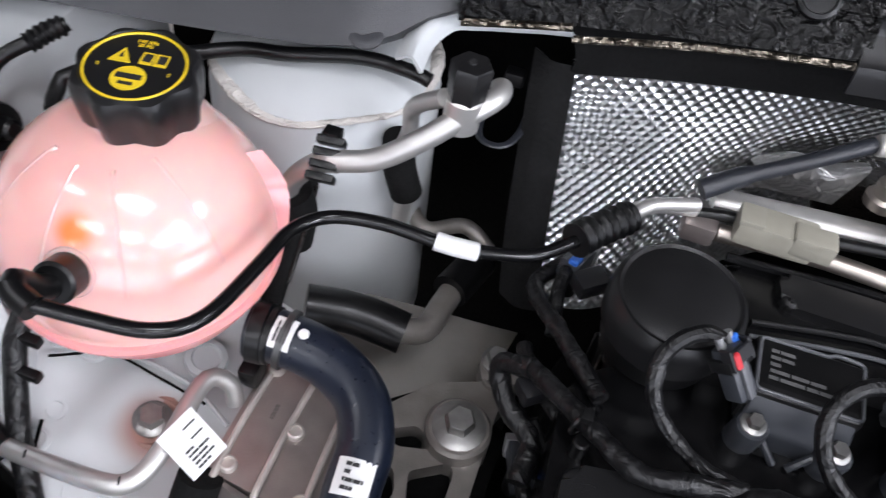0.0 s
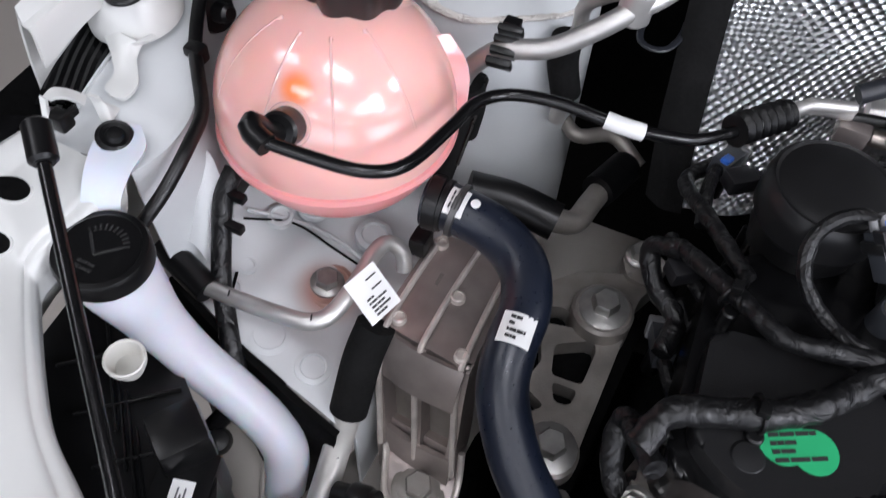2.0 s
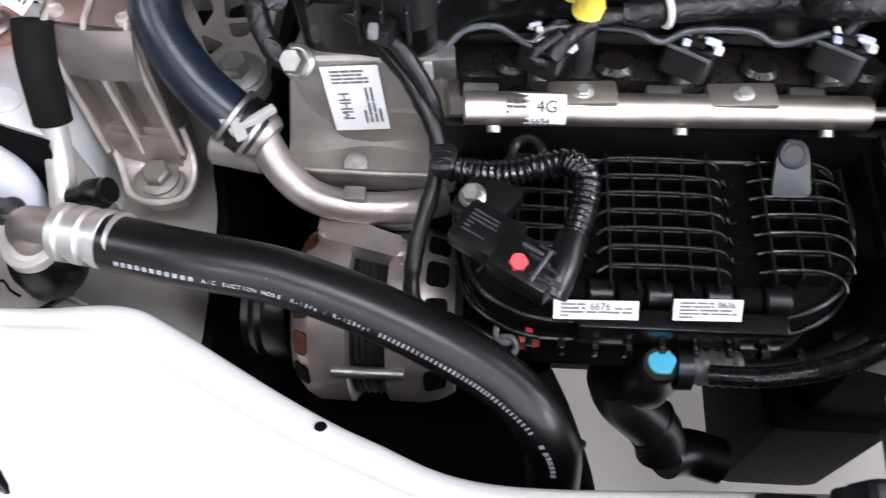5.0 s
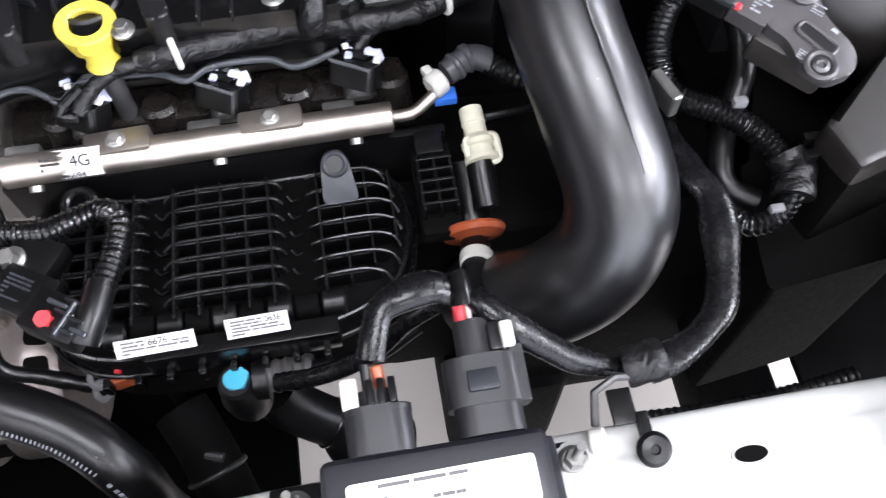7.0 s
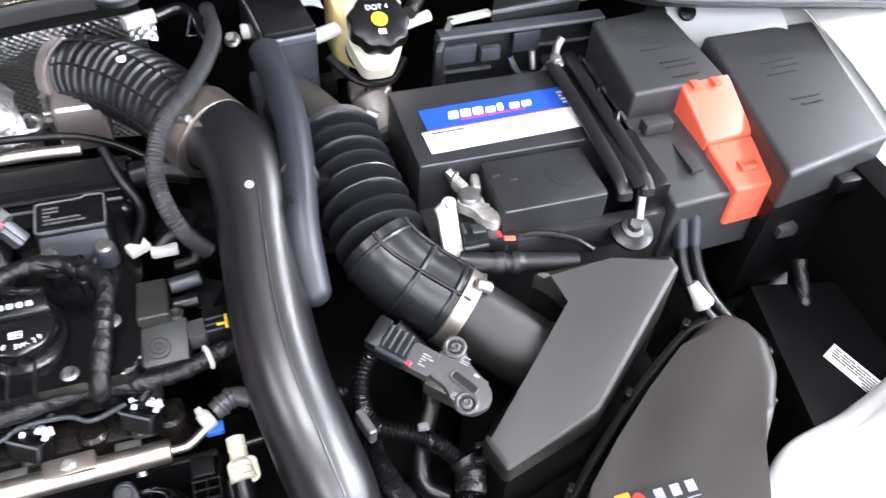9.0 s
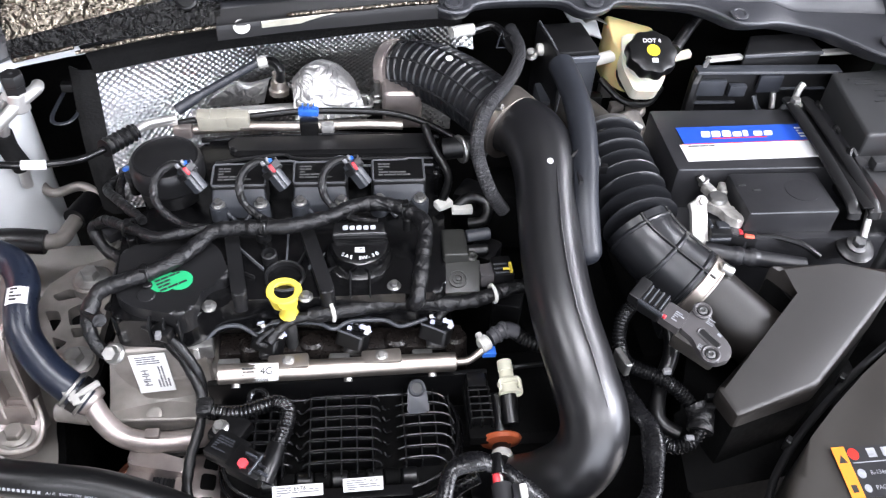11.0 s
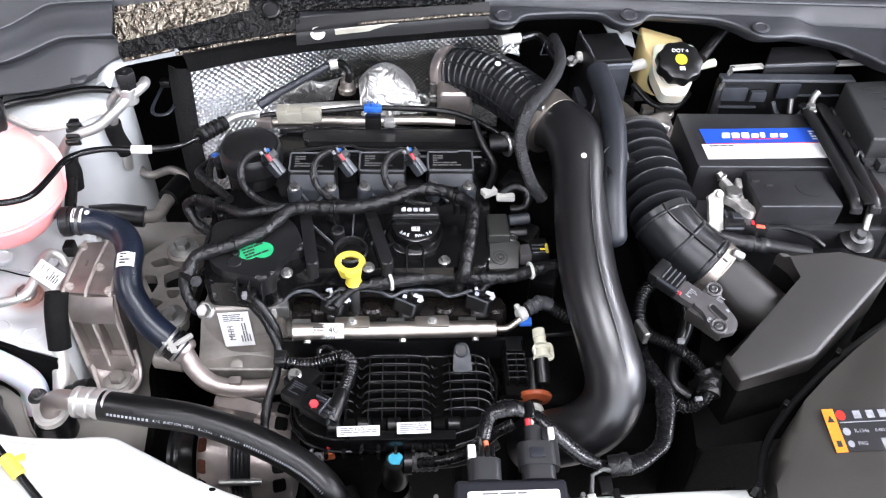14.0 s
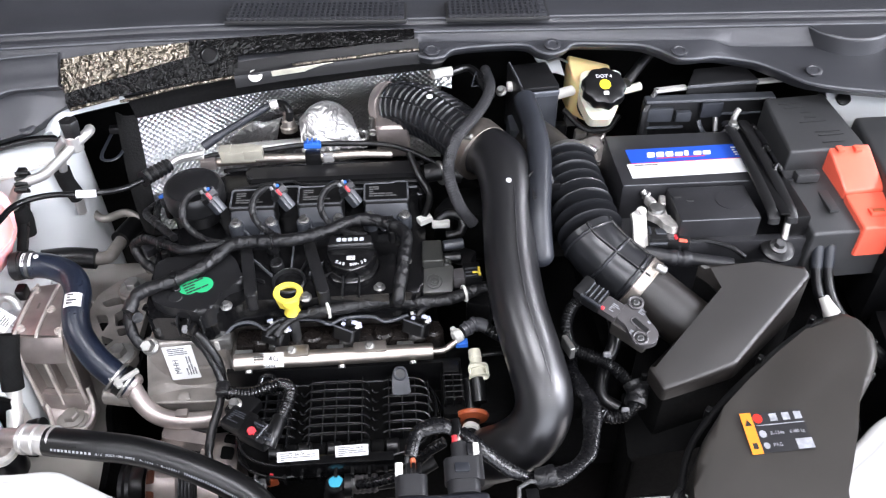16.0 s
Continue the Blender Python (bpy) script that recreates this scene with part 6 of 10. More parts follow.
words(tl_, "MHH", 0.0098, lbm @ Matrix.Rotation(radians(90), 4, "Z"), -0.005, 0.0062, 0.002)
part("label_print", tl_, inklabel, hlab)
part("housing_bolt", bolt(B(), (0.111, 0.160, 0.957), (-0.2, -0.6, 0.8), 0.0075, 0.011, 1.35), zinc, th)

# alternator
an = thing("alternator", (0.15, 0.04, 0.75), "alternator with pale alloy claw housing", "alternator")
ac0 = V((0.118, 0.074, 0.81))
part("drive_end", lathe(B(), ac0, (1, 0, 0), [(0.03, -0.019), (0.046, -0.017), (0.054, -0.01), (0.058, -0.003), (0.0585, 0.019), (0.056, 0.0205), (0.05, 0.0205)], 44), castal, an, "pale alloy end bracket")
part("stator", lathe(B(), ac0, (1, 0, 0), [(0.05, 0.019)] + [(0.053 - 0.002 * (k % 2), 0.02 + 0.002 * k) for k in range(13)] + [(0.05, 0.045)], 40), greyplas, an, "dark laminated stator")
part("rear_end", lathe(B(), ac0, (1, 0, 0), [(0.05, 0.042), (0.057, 0.043), (0.0575, 0.064), (0.055, 0.075), (0.05, 0.084), (0.03, 0.086)], 44), castal, an, "pale alloy end bracket")
for k in range(9):
    a = radians(20 + 24 * k)
    d_ = V((0, -math.cos(a), math.sin(a)))
    m = at(ac0 + V((-0.009, 0, 0)) + d_ * 0.0535, d_ + V((-0.75, 0, 0)), (0, math.sin(a), math.cos(a)))
    part("cooling_window", prism(B(), rounded([(-0.0075, -0.006), (0.0075, -0.006), (0.0075, 0.006), (-0.0075, 0.006)], 0.003), -0.004, 0.0015, 0, m=m), copper if k % 3 else underm, an, "dark window onto copper winding")
    m2 = at(ac0 + V((0.073, 0, 0)) + d_ * 0.0552, d_ + V((0.35, 0, 0)), (0, math.sin(a), math.cos(a)))
    part("cooling_window", prism(B(), rounded([(-0.008, -0.007), (0.008, -0.007), (0.008, 0.007), (-0.008, 0.007)], 0.004), -0.002, 0.0016, 0, m=m2), underm, an)
part("through_bolt", cyl(B(), ac0 + V((0.01, -0.052, 0.026)), ac0 + V((0.055, -0.052, 0.026)), 0.0038, n=12), zinc, an)
part("upper_bolt", cyl(B(), ac0 + V((0.01, 0.038, 0.052)), ac0 + V((0.055, 0.038, 0.052)), 0.0038, n=12), zinc, an)
part("upper_lug", prism(B(), rounded([(0.115, 0.094), (0.172, 0.08), (0.174, 0.094), (0.15, 0.102), (0.118, 0.116)], 0.006), 0.85, 0.876, 0.004, 2), castal, an)
part("pulley", lathe(B(), ac0 + V((-0.055, 0, 0)), (1, 0, 0), [(0.02, 0), (0.032, 0.002), (0.03, 0.006), (0.032, 0.01), (0.03, 0.014), (0.032, 0.018), (0.032, 0.03), (0.02, 0.032)], 32), rubber, an)

# small valve with blue cap in front
bv = thing("drain_valve", (0.32, 0.01, 0.82), "black valve with a cyan cap and ribbed hose", "valve")
vc = V((0.316, 0.017, 0.885))
part("body", lathe(B(), vc + V((0, 0.003, -0.045)), (0, -0.08, 1), [(0.014, 0), (0.0145, 0.02), (0.0125, 0.026), (0.0112, 0.04), (0.0108, 0.044), (0.009, 0.046)], 24), black, bv)
part("blue_cap", prism(B(), [(0.0072 * (1 + 0.16 * math.sin(2.1 * k * k)) * math.cos(k * math.pi / 9), 0.0062 * (1 + 0.16 * math.sin(2.1 * k * k)) * math.sin(k * math.pi / 9)) for k in range(18)], -0.001, 0.0025, 0.0012, 2, m=at(vc + V((0.001, 0, 0.001)), (0, -0.12, 1))), cyan, bv, "rough cyan sealing patch")
part("grey_collar", sweep(B(), [(0.326, 0.019, 0.876), (0.334, 0.019, 0.876)], 0.0125, 20, 0.004), black, bv)
part("ribbed_connector", sweep(B(), [(0.333, 0.019, 0.877), (0.347, 0.019, 0.877), (0.361, 0.019, 0.878)], ribs(0.0092, 0.0012, 0.0062), 18, 0.001), sensorgrey, bv, "grey ribbed hose connector")
part("hose", sweep(B(), [(0.36, 0.018, 0.878), (0.377, 0.018, 0.88), (0.4, 0.022, 0.885), (0.424, 0.033, 0.89)], 0.0068, 14), rubber, bv)
part("elbow", sweep(B(), [(0.313, 0.06, 0.75), (0.322, 0.055, 0.72), (0.338, 0.049, 0.7), (0.354, 0.044, 0.68), (0.361, 0.033, 0.66)], 0.020, 22), char, bv)
part("elbow_band", torus(B(), (0.35, 0.046, 0.686), (0.7, -0.3, -0.5), 0.0202, 0.002, 28, 8), rubber, bv)
part("lower_hose", sweep(B(), [(0.363, 0.03, 0.66), (0.382, 0.036, 0.65), (0.41, 0.033, 0.64)], 0.019, 20), rubber, bv)
wp = thing("warm_sensor_plug", (0.238, 0.048, 0.84), "small brown and red plug beside the manifold corner", "plug")
part("body", box(B(), (0.246, 0.036, 0.868), (0.012, 0.009, 0.012), 0.0015, 2, Matrix.Rotation(0.2, 4, "Z")), rust, wp)
part("tab", box(B(), (0.246, 0.037, 0.875), (0.004, 0.008, 0.006), 0.001, 1), red, wp)
part("clip", torus(B(), (0.233, 0.039, 0.868), (0.3, -0.4, 0.8), 0.006, 0.0022, 18, 8), palecol, wp, "tan wire clip")
part("clip", torus(B(), (0.234, 0.031, 0.866), (-0.3, -0.4, 0.8), 0.0055, 0.002, 18, 8), palecol, wp, "tan wire clip")
lo2 = thing("lower_radiator_hose", (0.24, 0.0, 0.78), "black lower radiator hose", "hose")
part("hose_body", sweep(B(), [(0.25, 0.05, 0.76), (0.265, 0.02, 0.75), (0.28, -0.02, 0.73), (0.29, -0.06, 0.68)], 0.02, 20), underm, lo2)
part("hose_clamp", torus(B(), (0.271, 0.005, 0.744), (0.3, -0.8, -0.4), 0.0205, 0.0022, 28, 8), darksteel, lo2, "dark steel hose clamp")
part("clamp_screw", cyl(B(), (0.268, 0.012, 0.765), (0.28, 0.008, 0.765), 0.0035, n=10), darksteel, lo2)

# small plugs in the dark space beside the engine
def small_plug(p, turn, tip):
    c = thing("sensor_plug", (p[0], p[1], p[2] - 0.03), "grey sensor plug with a small blue tab", "sensor", "sensor plugs beside the engine")
    r = Matrix.Rotation(turn, 4, "Z") @ Matrix.Rotation(-0.3, 4, "X")
    part("body", box(B(), p, (0.013, 0.03, 0.014), 0.002, 2, r), slate, c)
    part("collar", box(B(), V(p) + r.to_3x3() @ V((0, 0.016, 0)), (0.016, 0.006, 0.016), 0.0015, 2, r), palecol, c)
    part("blue_tab", box(B(), V(p) + r.to_3x3() @ V((0.002, tip, 0.008)), (0.006, 0.010, 0.004), 0.001, 1, r), blue, c, "blue locking tab")
    part("lead", sweep(B(), [V(p) + r.to_3x3() @ V((0, -0.014, 0)), V(p) + r.to_3x3() @ V((0.004, -0.03, -0.006)), V(p) + r.to_3x3() @ V((0.016, -0.05, -0.02))], 0.0045, 10, 0.003), tape, c)
    part("stem", cyl(B(), V(p) + V((0, 0, -0.03)), V(p), 0.006, n=14), black, c)
    return c


small_plug((0.092, 0.389, 0.99), -0.3, -0.012)
small_plug((0.097, 0.271, 0.94), 0.3, -0.008)
hb = thing("hose_bracket", (0.07, 0.33, 0.9), "dark cast bracket with bolt beside the mount arm", "bracket")
part("plate", prism(B(), rounded([(p[0], p[1]) for p in ((0.053, 0.345, 0.92), (0.073, 0.358, 0.92), (0.086, 0.35, 0.92), (0.075, 0.326, 0.92), (0.061, 0.328, 0.92))], 0.004), 0.9, 0.918, 0.003, 2), dullal, hb)
part("bolt", bolt(B(), V((0.064, 0.346, 0.92)), (0, -0.1, 1), 0.007, 0.01, 1.4), zinc, hb)
cn = thing("loom_plug", (0.12, 0.2, 0.96), "black wiring plug hanging from the loom", "plug")
q0_, q1_ = V((0.109, 0.289, 0.975)), V((0.145, 0.269, 0.975))
part("plug_body", sweep(B(), [q0_, q0_.lerp(q1_, 0.5), q1_], lambda s, t: 0.0085 if s < 0.5 * t else 0.0065, 8, 0.004, flat=0.8), black, cn)
part("lead", sweep(B(), [q0_, q0_ + V((-0.012, 0.01, 0.002)), V((0.088, 0.31, 0.97)), V((0.078, 0.334, 0.965))], 0.005, 10), tape, cn)

# ---- control unit at the front panel ----
cu = thing("control_unit", (0.42, -0.085, 0.93), "black engine control unit with two plugged connectors", "control unit")
ecublue = mat("blue_black_case", (0.012, 0.0125, 0.0165), 0.34, vary=0.15, scale=30, bump=0.05, fine=700)
part("case", box(B(), (0.42, -0.0835, 0.967), (0.100, 0.043, 0.032), 0.006, 3, Matrix.Rotation(0.14, 4, "X")), ecublue, cu)
part("case_base", box(B(), (0.424, -0.086, 0.948), (0.108, 0.052, 0.012), 0.004), ecublue, cu)
em_ = at((0.4215, -0.0855, 0.9837), (0, -0.14, 1), (1, 0.015, 0))
el_ = part("printed_label", prism(B(), rounded([(-0.0405, -0.0098), (0.0405, -0.0098), (0.0405, 0.0098), (-0.0405, 0.0098)], 0.0025), -0.0006, 0.0008, 0, m=em_), paper, cu, "white printed label")
part("small_print", bars(bars(bars(B(), em_, 0.011, 0.012, 7, 61, 0.7, z=0.0009, x=-0.029, y=-0.003), em_, 0.04, 0.003, 1, 62, 0.9, z=0.0009, x=-0.008, y=0.0072), em_, 0.016, 0.003, 1, 63, 0.8, z=0.0009, x=0.003, y=-0.0005), inkgrey, el_)


connblack = mat("connector_black_plastic", (0.017, 0.017, 0.0185), 0.4, vary=0.1, bump=0.02, fine=900)


def socket(cx, cy, w, h, steps):
    """A round-shouldered plug standing on the case."""
    m = at((cx, cy, 0.976), (0, 1, 0.14), (1, 0, 0))
    for k, (z0, z1, f) in enumerate(steps):
        ww, dd = w * f / 2, 0.0115 * min(1.0, f)
        part("plug_body" if k == 0 else "plug_stage", prism(B(), rounded([(-ww, -dd), (ww, -dd), (ww, dd), (-ww, dd)], 0.009), z0 * h, z1 * h, 0.0012, 2, m=m), connblack, cu)
    return m


ma = socket(0.398, -0.064, 0.03, 0.036, ((0, 0.55, 1.0), (0.5, 0.58, 1.03), (0.55, 0.8, 0.6)))
part("white_lever", box(B(), ma @ V((-0.011, -0.006, 0.027)), (0.0075, 0.014, 0.008), 0.0015, 2), white, cu, "white locking lever")
for k in range(3):
    part("pin_block", box(B(), ma @ V((-0.002 + 0.005 * k, -0.005, 0.026)), (0.0035, 0.012, 0.012), 0.001), black, cu)
part("brown_wire_seal", cyl(B(), ma @ V((0.003, -0.004, 0.028)), ma @ V((0.002, -0.006, 0.039)), 0.0028, n=12, bev=0.0008), rust, cu, "tan brown wire seal")
part("grey_wire_seal", cyl(B(), ma @ V((-0.003, -0.004, 0.028)), ma @ V((-0.003, -0.007, 0.040)), 0.0022, n=12), black, cu)
mb = socket(0.447, -0.063, 0.034, 0.053, ((0, 0.3, 0.9), (0.24, 0.66, 1.04), (0.62, 1.0, 0.58)))
part("plug_ear", prism(B(), rounded([(0.012, -0.009), (0.0195, -0.009), (0.0195, 0.008), (0.012, 0.008)], 0.002), 0.012, 0.038, 0.001, 1, m=mb), greyplas, cu)
part("white_lever", box(B(), mb @ V((0.0135, -0.006, 0.042)), (0.006, 0.012, 0.012), 0.0015, 2), white, cu, "white locking lever")
part("lever_base", box(B(), mb @ V((0.008, -0.004, 0.042)), (0.006, 0.014, 0.012), 0.0015, 2), greyplas, cu)
part("plug_latch", box(B(), mb @ V((-0.001, -0.0125, 0.023)), (0.014, 0.010, 0.003), 0.0015, 2), greyhose, cu)
part("red_wire_seal", cyl(B(), mb @ V((-0.0055, -0.002, 0.05)), mb @ V((-0.0055, -0.003, 0.061)), 0.003, n=14, bev=0.0006), red, cu, "red wire seal")
part("pale_wire", cyl(B(), mb @ V((-0.0012, -0.002, 0.05)), mb @ V((-0.0012, -0.003, 0.061)), 0.0014, n=10), white, cu)
part("wire_boot", sweep(B(), [mb @ V((-0.003, -0.003, 0.060)), mb @ V((-0.003, -0.004, 0.067)), mb @ V((-0.004, -0.004, 0.076))], lambda s, t: 0.0062 - 0.0012 * s / t, 16, 0.002), blacks, cu)
for bx in (0.354, 0.4855):
    part("stud", cyl(B(), (bx, -0.073, 0.945), (bx, -0.073, 0.972), 0.0022, n=12), zinc, cu)
    part("stud_nut", bolt(B(), (bx, -0.073, 0.943), (0, 0, 1), 0.0052, 0.009, 1.5), zinc, cu)
    part("ear", box(B(), (bx, -0.076, 0.939), (0.026, 0.028, 0.008), 0.003), black, cu)
part("side_block", cyl(B(), (0.495, -0.066, 0.946), (0.503, -0.066, 0.948), 0.0062, n=16, bev=0.001), white, cu)
wl3 = thing("control_loom", (0.48, -0.02, 0.95), "black sleeved wiring loom of the control unit", "wiring loom")
part("small_branch", sweep(B(), [(0.398, -0.023, 0.986), (0.401, -0.013, 0.99), (0.406, -0.002, 0.993), (0.417, 0.003, 0.994), (0.429, 0.006, 0.992), (0.438, 0.005, 0.988), (0.445, 0.002, 0.984)], slack(0.0080, 11), 14, 0.002, flat=0.62, up=(0, 0, 1)), vinyl, wl3)
part("big_branch", sweep(B(), [(0.449, -0.0, 0.989), (0.453, -0.005, 0.989), (0.463, -0.014, 0.984), (0.477, -0.022, 0.974), (0.494, -0.029, 0.962), (0.511, -0.032, 0.953), (0.524, -0.034, 0.95)], slack(0.0072, 12), 14, 0.002, flat=0.72, up=(0, 0, 1)), vinyl, wl3)
part("rear_branch", sweep(B(), [(0.433, 0.016, 0.95), (0.417, 0.013, 0.94), (0.402, 0.008, 0.925), (0.384, 0.006, 0.91), (0.363, 0.006, 0.9), (0.341, 0.01, 0.89)], 0.0056, 12, 0.004), vinyl, wl3)
part("flat_wrap", sweep(B(), [(0.53, -0.035, 0.952), (0.547, -0.031, 0.953), (0.564, -0.022, 0.955), (0.578, -0.005, 0.958), (0.587, 0.04, 0.966), (0.58, 0.062, 0.968), (0.575, 0.089, 0.965), (0.578, 0.122, 0.955)], slack(0.0095, 2), 16, 0.003, flat=0.55, up=(0, 0, 1)), vinyl, wl3, "loose glossy sleeve")
part("junction", sweep(B(), [(0.52, -0.034, 0.952), (0.529, -0.034, 0.955), (0.537, -0.033, 0.955)], lumpy(0.0105, 3), 14, 0.002), tape, wl3)
bk2 = thing("loom_bracket", (0.52, -0.055, 0.93), "black steel bracket with rubber grommet on the front panel", "bracket")
part("grommet_tab", box(B(), (0.522, -0.064, 0.949), (0.006, 0.016, 0.005), 0.001), black, bk2)
part("bracket", sweep(B(), [(0.50, -0.058, 0.945), (0.501, -0.045, 0.956), (0.512, -0.04, 0.958), (0.535, -0.041, 0.956)], 0.0022, 8, smooth=False), darksteel, bk2)
part("bracket_plate", box(B(), (0.514, -0.052, 0.949), (0.012, 0.018, 0.003), 0.001), black, bk2)
part("grommet", lathe(B(), (0.522, -0.075, 0.952), (0, -0.35, 1), [(0.008, 0), (0.0085, 0.003), (0.0065, 0.005), (0.0025, 0.0055), (0.002, 0.004)], 22), rubber, bk2)
gh = thing("drain_hose", (0.6, -0.05, 0.93), "black corrugated hose behind the front panel", "hose")
part("hose", sweep(B(), [(0.525, -0.056, 0.93), (0.56, -0.057, 0.93), (0.6, -0.056, 0.932), (0.64, -0.052, 0.934)], ribs(0.0048, 0.0008, 0.004), 14, 0.001), rubber, gh)
gp = thing("panel_grommet", (0.655, -0.07, 0.945), "black rubber grommet on the front panel", "grommet")
part("grommet_body", lathe(B(), (0.652, -0.066, 0.945), (0, -0.4, 1), [(0.0095, 0), (0.0105, 0.004), (0.008, 0.009), (0.003, 0.010)], 22), rubber, gp)
ocx = thing("oil_drain_plug", (0.467, 0.083, 0.86), "brownish orange round plastic cap on a black stem", "cap")
part("disc_cap", lathe(B(), (0.4675, 0.088, 0.897), (0, -0.96, -0.22), [(0.008, 0), (0.0195, 0.001), (0.0205, 0.003), (0.0185, 0.006), (0.008, 0.008), (0.007, 0.011), (0.002, 0.011)], 32), rust, ocx)
part("stem", cyl(B(), (0.4675, 0.081, 0.892), (0.47, 0.128, 0.91), 0.011, n=18, bev=0.002), black, ocx)
part("lower_stem", cyl(B(), (0.4675, 0.079, 0.894), (0.458, 0.02, 0.91), 0.009, n=18, bev=0.002), black, ocx)
part("white_band", cyl(B(), (0.466, 0.067, 0.899), (0.465, 0.060, 0.901), 0.0102, n=18), white, ocx)
lx = thing("sensor_bracket", (0.448, 0.12, 0.87), "black latticed plastic sensor holder", "bracket")
for k in range(5):
    part("lattice_bar", box(B(), (0.449, 0.094 + 0.008 * k, 0.917), (0.022, 0.002, 0.012), 0.0004, 1), black, lx)
for sx in (0.439, 0.449, 0.459):
    part("lattice_side", box(B(), (sx, 0.11, 0.916), (0.002, 0.04, 0.012), 0.0004, 1), black, lx)
part("connector", box(B(), (0.448, 0.137, 0.917), (0.018, 0.018, 0.016), 0.002), black, lx)
part("backing", box(B(), (0.449, 0.115, 0.903), (0.026, 0.07, 0.012), 0.003), underm, lx)

# ---- the side with the battery ----
# Gearbox blocks are added as dark occluders under the pipes.
gb2 = thing("gearbox", (0.57, 0.25, 0.4), "gearbox casting below the pipes, near black for deep shade", "gearbox")
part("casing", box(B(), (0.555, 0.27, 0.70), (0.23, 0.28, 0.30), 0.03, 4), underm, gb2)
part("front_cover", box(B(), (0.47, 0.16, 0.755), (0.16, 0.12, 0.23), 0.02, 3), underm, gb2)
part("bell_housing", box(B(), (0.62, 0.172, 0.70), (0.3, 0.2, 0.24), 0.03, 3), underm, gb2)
# Added block that keeps the floor from showing between the connectors.
part("floor_blocker", box(B(), (0.505, 0.135, 0.55), (0.11, 0.15, 0.2), 0.02, 3), underm, gb2)
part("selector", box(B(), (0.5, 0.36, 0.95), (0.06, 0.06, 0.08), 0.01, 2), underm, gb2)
for q in ((0.47, 0.27, 0.95), (0.49, 0.22, 0.93), (0.6, 0.36, 0.95), (0.46, 0.33, 0.98), (0.61, 0.42, 0.97)):
    part("bracket_lump", box(B(), q, (0.035, 0.03, 0.05), 0.006, 2, Matrix.Rotation(q[0] * 9, 4, "Z")), black, gb2)

# charge pipe
cp = thing("charge_pipe", (0.52, 0.14, 0.85), "large satin black moulded charge air pipe", "pipe")
cpp = [(0.497, 0.368, 1.064), (0.512, 0.348, 1.07), (0.523, 0.32, 1.07), (0.5255, 0.285, 1.061), (0.522, 0.24, 1.046), (0.520, 0.19, 1.028), (0.523, 0.14, 1.01), (0.532, 0.095, 0.99), (0.540, 0.060, 0.968), (0.537, 0.043, 0.946), (0.524, 0.034, 0.925), (0.502, 0.032, 0.906), (0.482, 0.04, 0.885), (0.474, 0.06, 0.85), (0.476, 0.08, 0.81)]
part("pipe_body", sweep(B(), cpp, lambda s, t: 0.0295 + 0.0035 * math.exp(-((s - 0.06) / 0.05) ** 2) + 0.0015 * (s / t), 36, 0.004), pipeblack, cp)
part("mould_seam", sweep(B(), [V(p) + V((0.004, -0.012, 0.0285)) for p in cpp[3:9]], 0.0007, 8, 0.006), pipeblack, cp)
part("paint_dot", lathe(B(), (0.523, 0.268, 1.0885), (0, -0.35, 1), [(0.0032, 0), (0.003, 0.0008), (0.001, 0.001)], 14), inkwhite, cp, "white paint dot")
part("seam_tab", box(B(), (0.551, 0.262, 1.072), (0.004, 0.03, 0.016), 0.001), pipeblack, cp)
part("lower_bracket", box(B(), (0.571, 0.10, 0.99), (0.006, 0.022, 0.016), 0.001, 1, Matrix.Rotation(0.3, 4, "Z")), zinc, cp)
tp = thing("turbo_inlet_duct", (0.45, 0.43, 1.0), "black ribbed turbo inlet duct with steel clamp", "duct")
tpp = [(0.396, 0.495, 1.05), (0.416, 0.474, 1.062), (0.445, 0.442, 1.068), (0.472, 0.406, 1.068), (0.492, 0.376, 1.065)]
part("ribbed_body", sweep(B(), tpp, lambda s, t: 0.0325 + 0.0022 * (0.5 + 0.5 * math.cos(2 * math.pi * s / 0.0098)) ** 14, 40, 0.0007), bellowrub, tp)
for k in range(8):
    a = 2 * math.pi * k / 8
    pts = []
    for p, q in zip(spline(tpp, 0.01), spline(tpp, 0.01)[1:]):
        dd = (q - p).normalized()
        m = axes(dd, (0, 0, 1))
        pts.append(p + m @ V((0.0335 * math.cos(a), 0.0335 * math.sin(a), 0)))
    part("long_rib", sweep(B(), pts, 0.0014, 6, 0.008), bellowrub, tp)
cd = (V(tpp[-1]) - V(tpp[-2])).normalized()
part("clamp_band", lathe(B(), V(tpp[-1]) - cd * 0.002, cd, [(0.036, 0), (0.038, 0.001), (0.038, 0.024), (0.036, 0.025), (0.03, 0.025), (0.03, 0)], 40), steel, tp, "bright steel clamp band")
part("clamp_screw", cyl(B(), V(tpp[-1]) + V((-0.02, -0.02, 0.028)), V(tpp[-1]) + V((-0.004, -0.03, 0.032)), 0.004, n=12, bev=0.001), zinc, tp)
cd0 = (V(tpp[0]) - V(tpp[1])).normalized()
part("inlet_collar", lathe(B(), V(tpp[0]) - cd0 * 0.004, cd0, [(0.037, 0), (0.039, 0.003), (0.039, 0.014), (0.036, 0.018), (0.02, 0.02)], 36), castal, tp, "cast metal inlet collar")
part("paint_mark", lathe(B(), (0.441, 0.432, 1.1025), (0, -0.2, 1), [(0.004, 0), (0.004, 0.0008), (0.001, 0.001)], 12), inkwhite, tp)
bh = thing("braided_hose", (0.46, 0.4, 1.0), "grey braided vacuum hose over the duct", "hose")
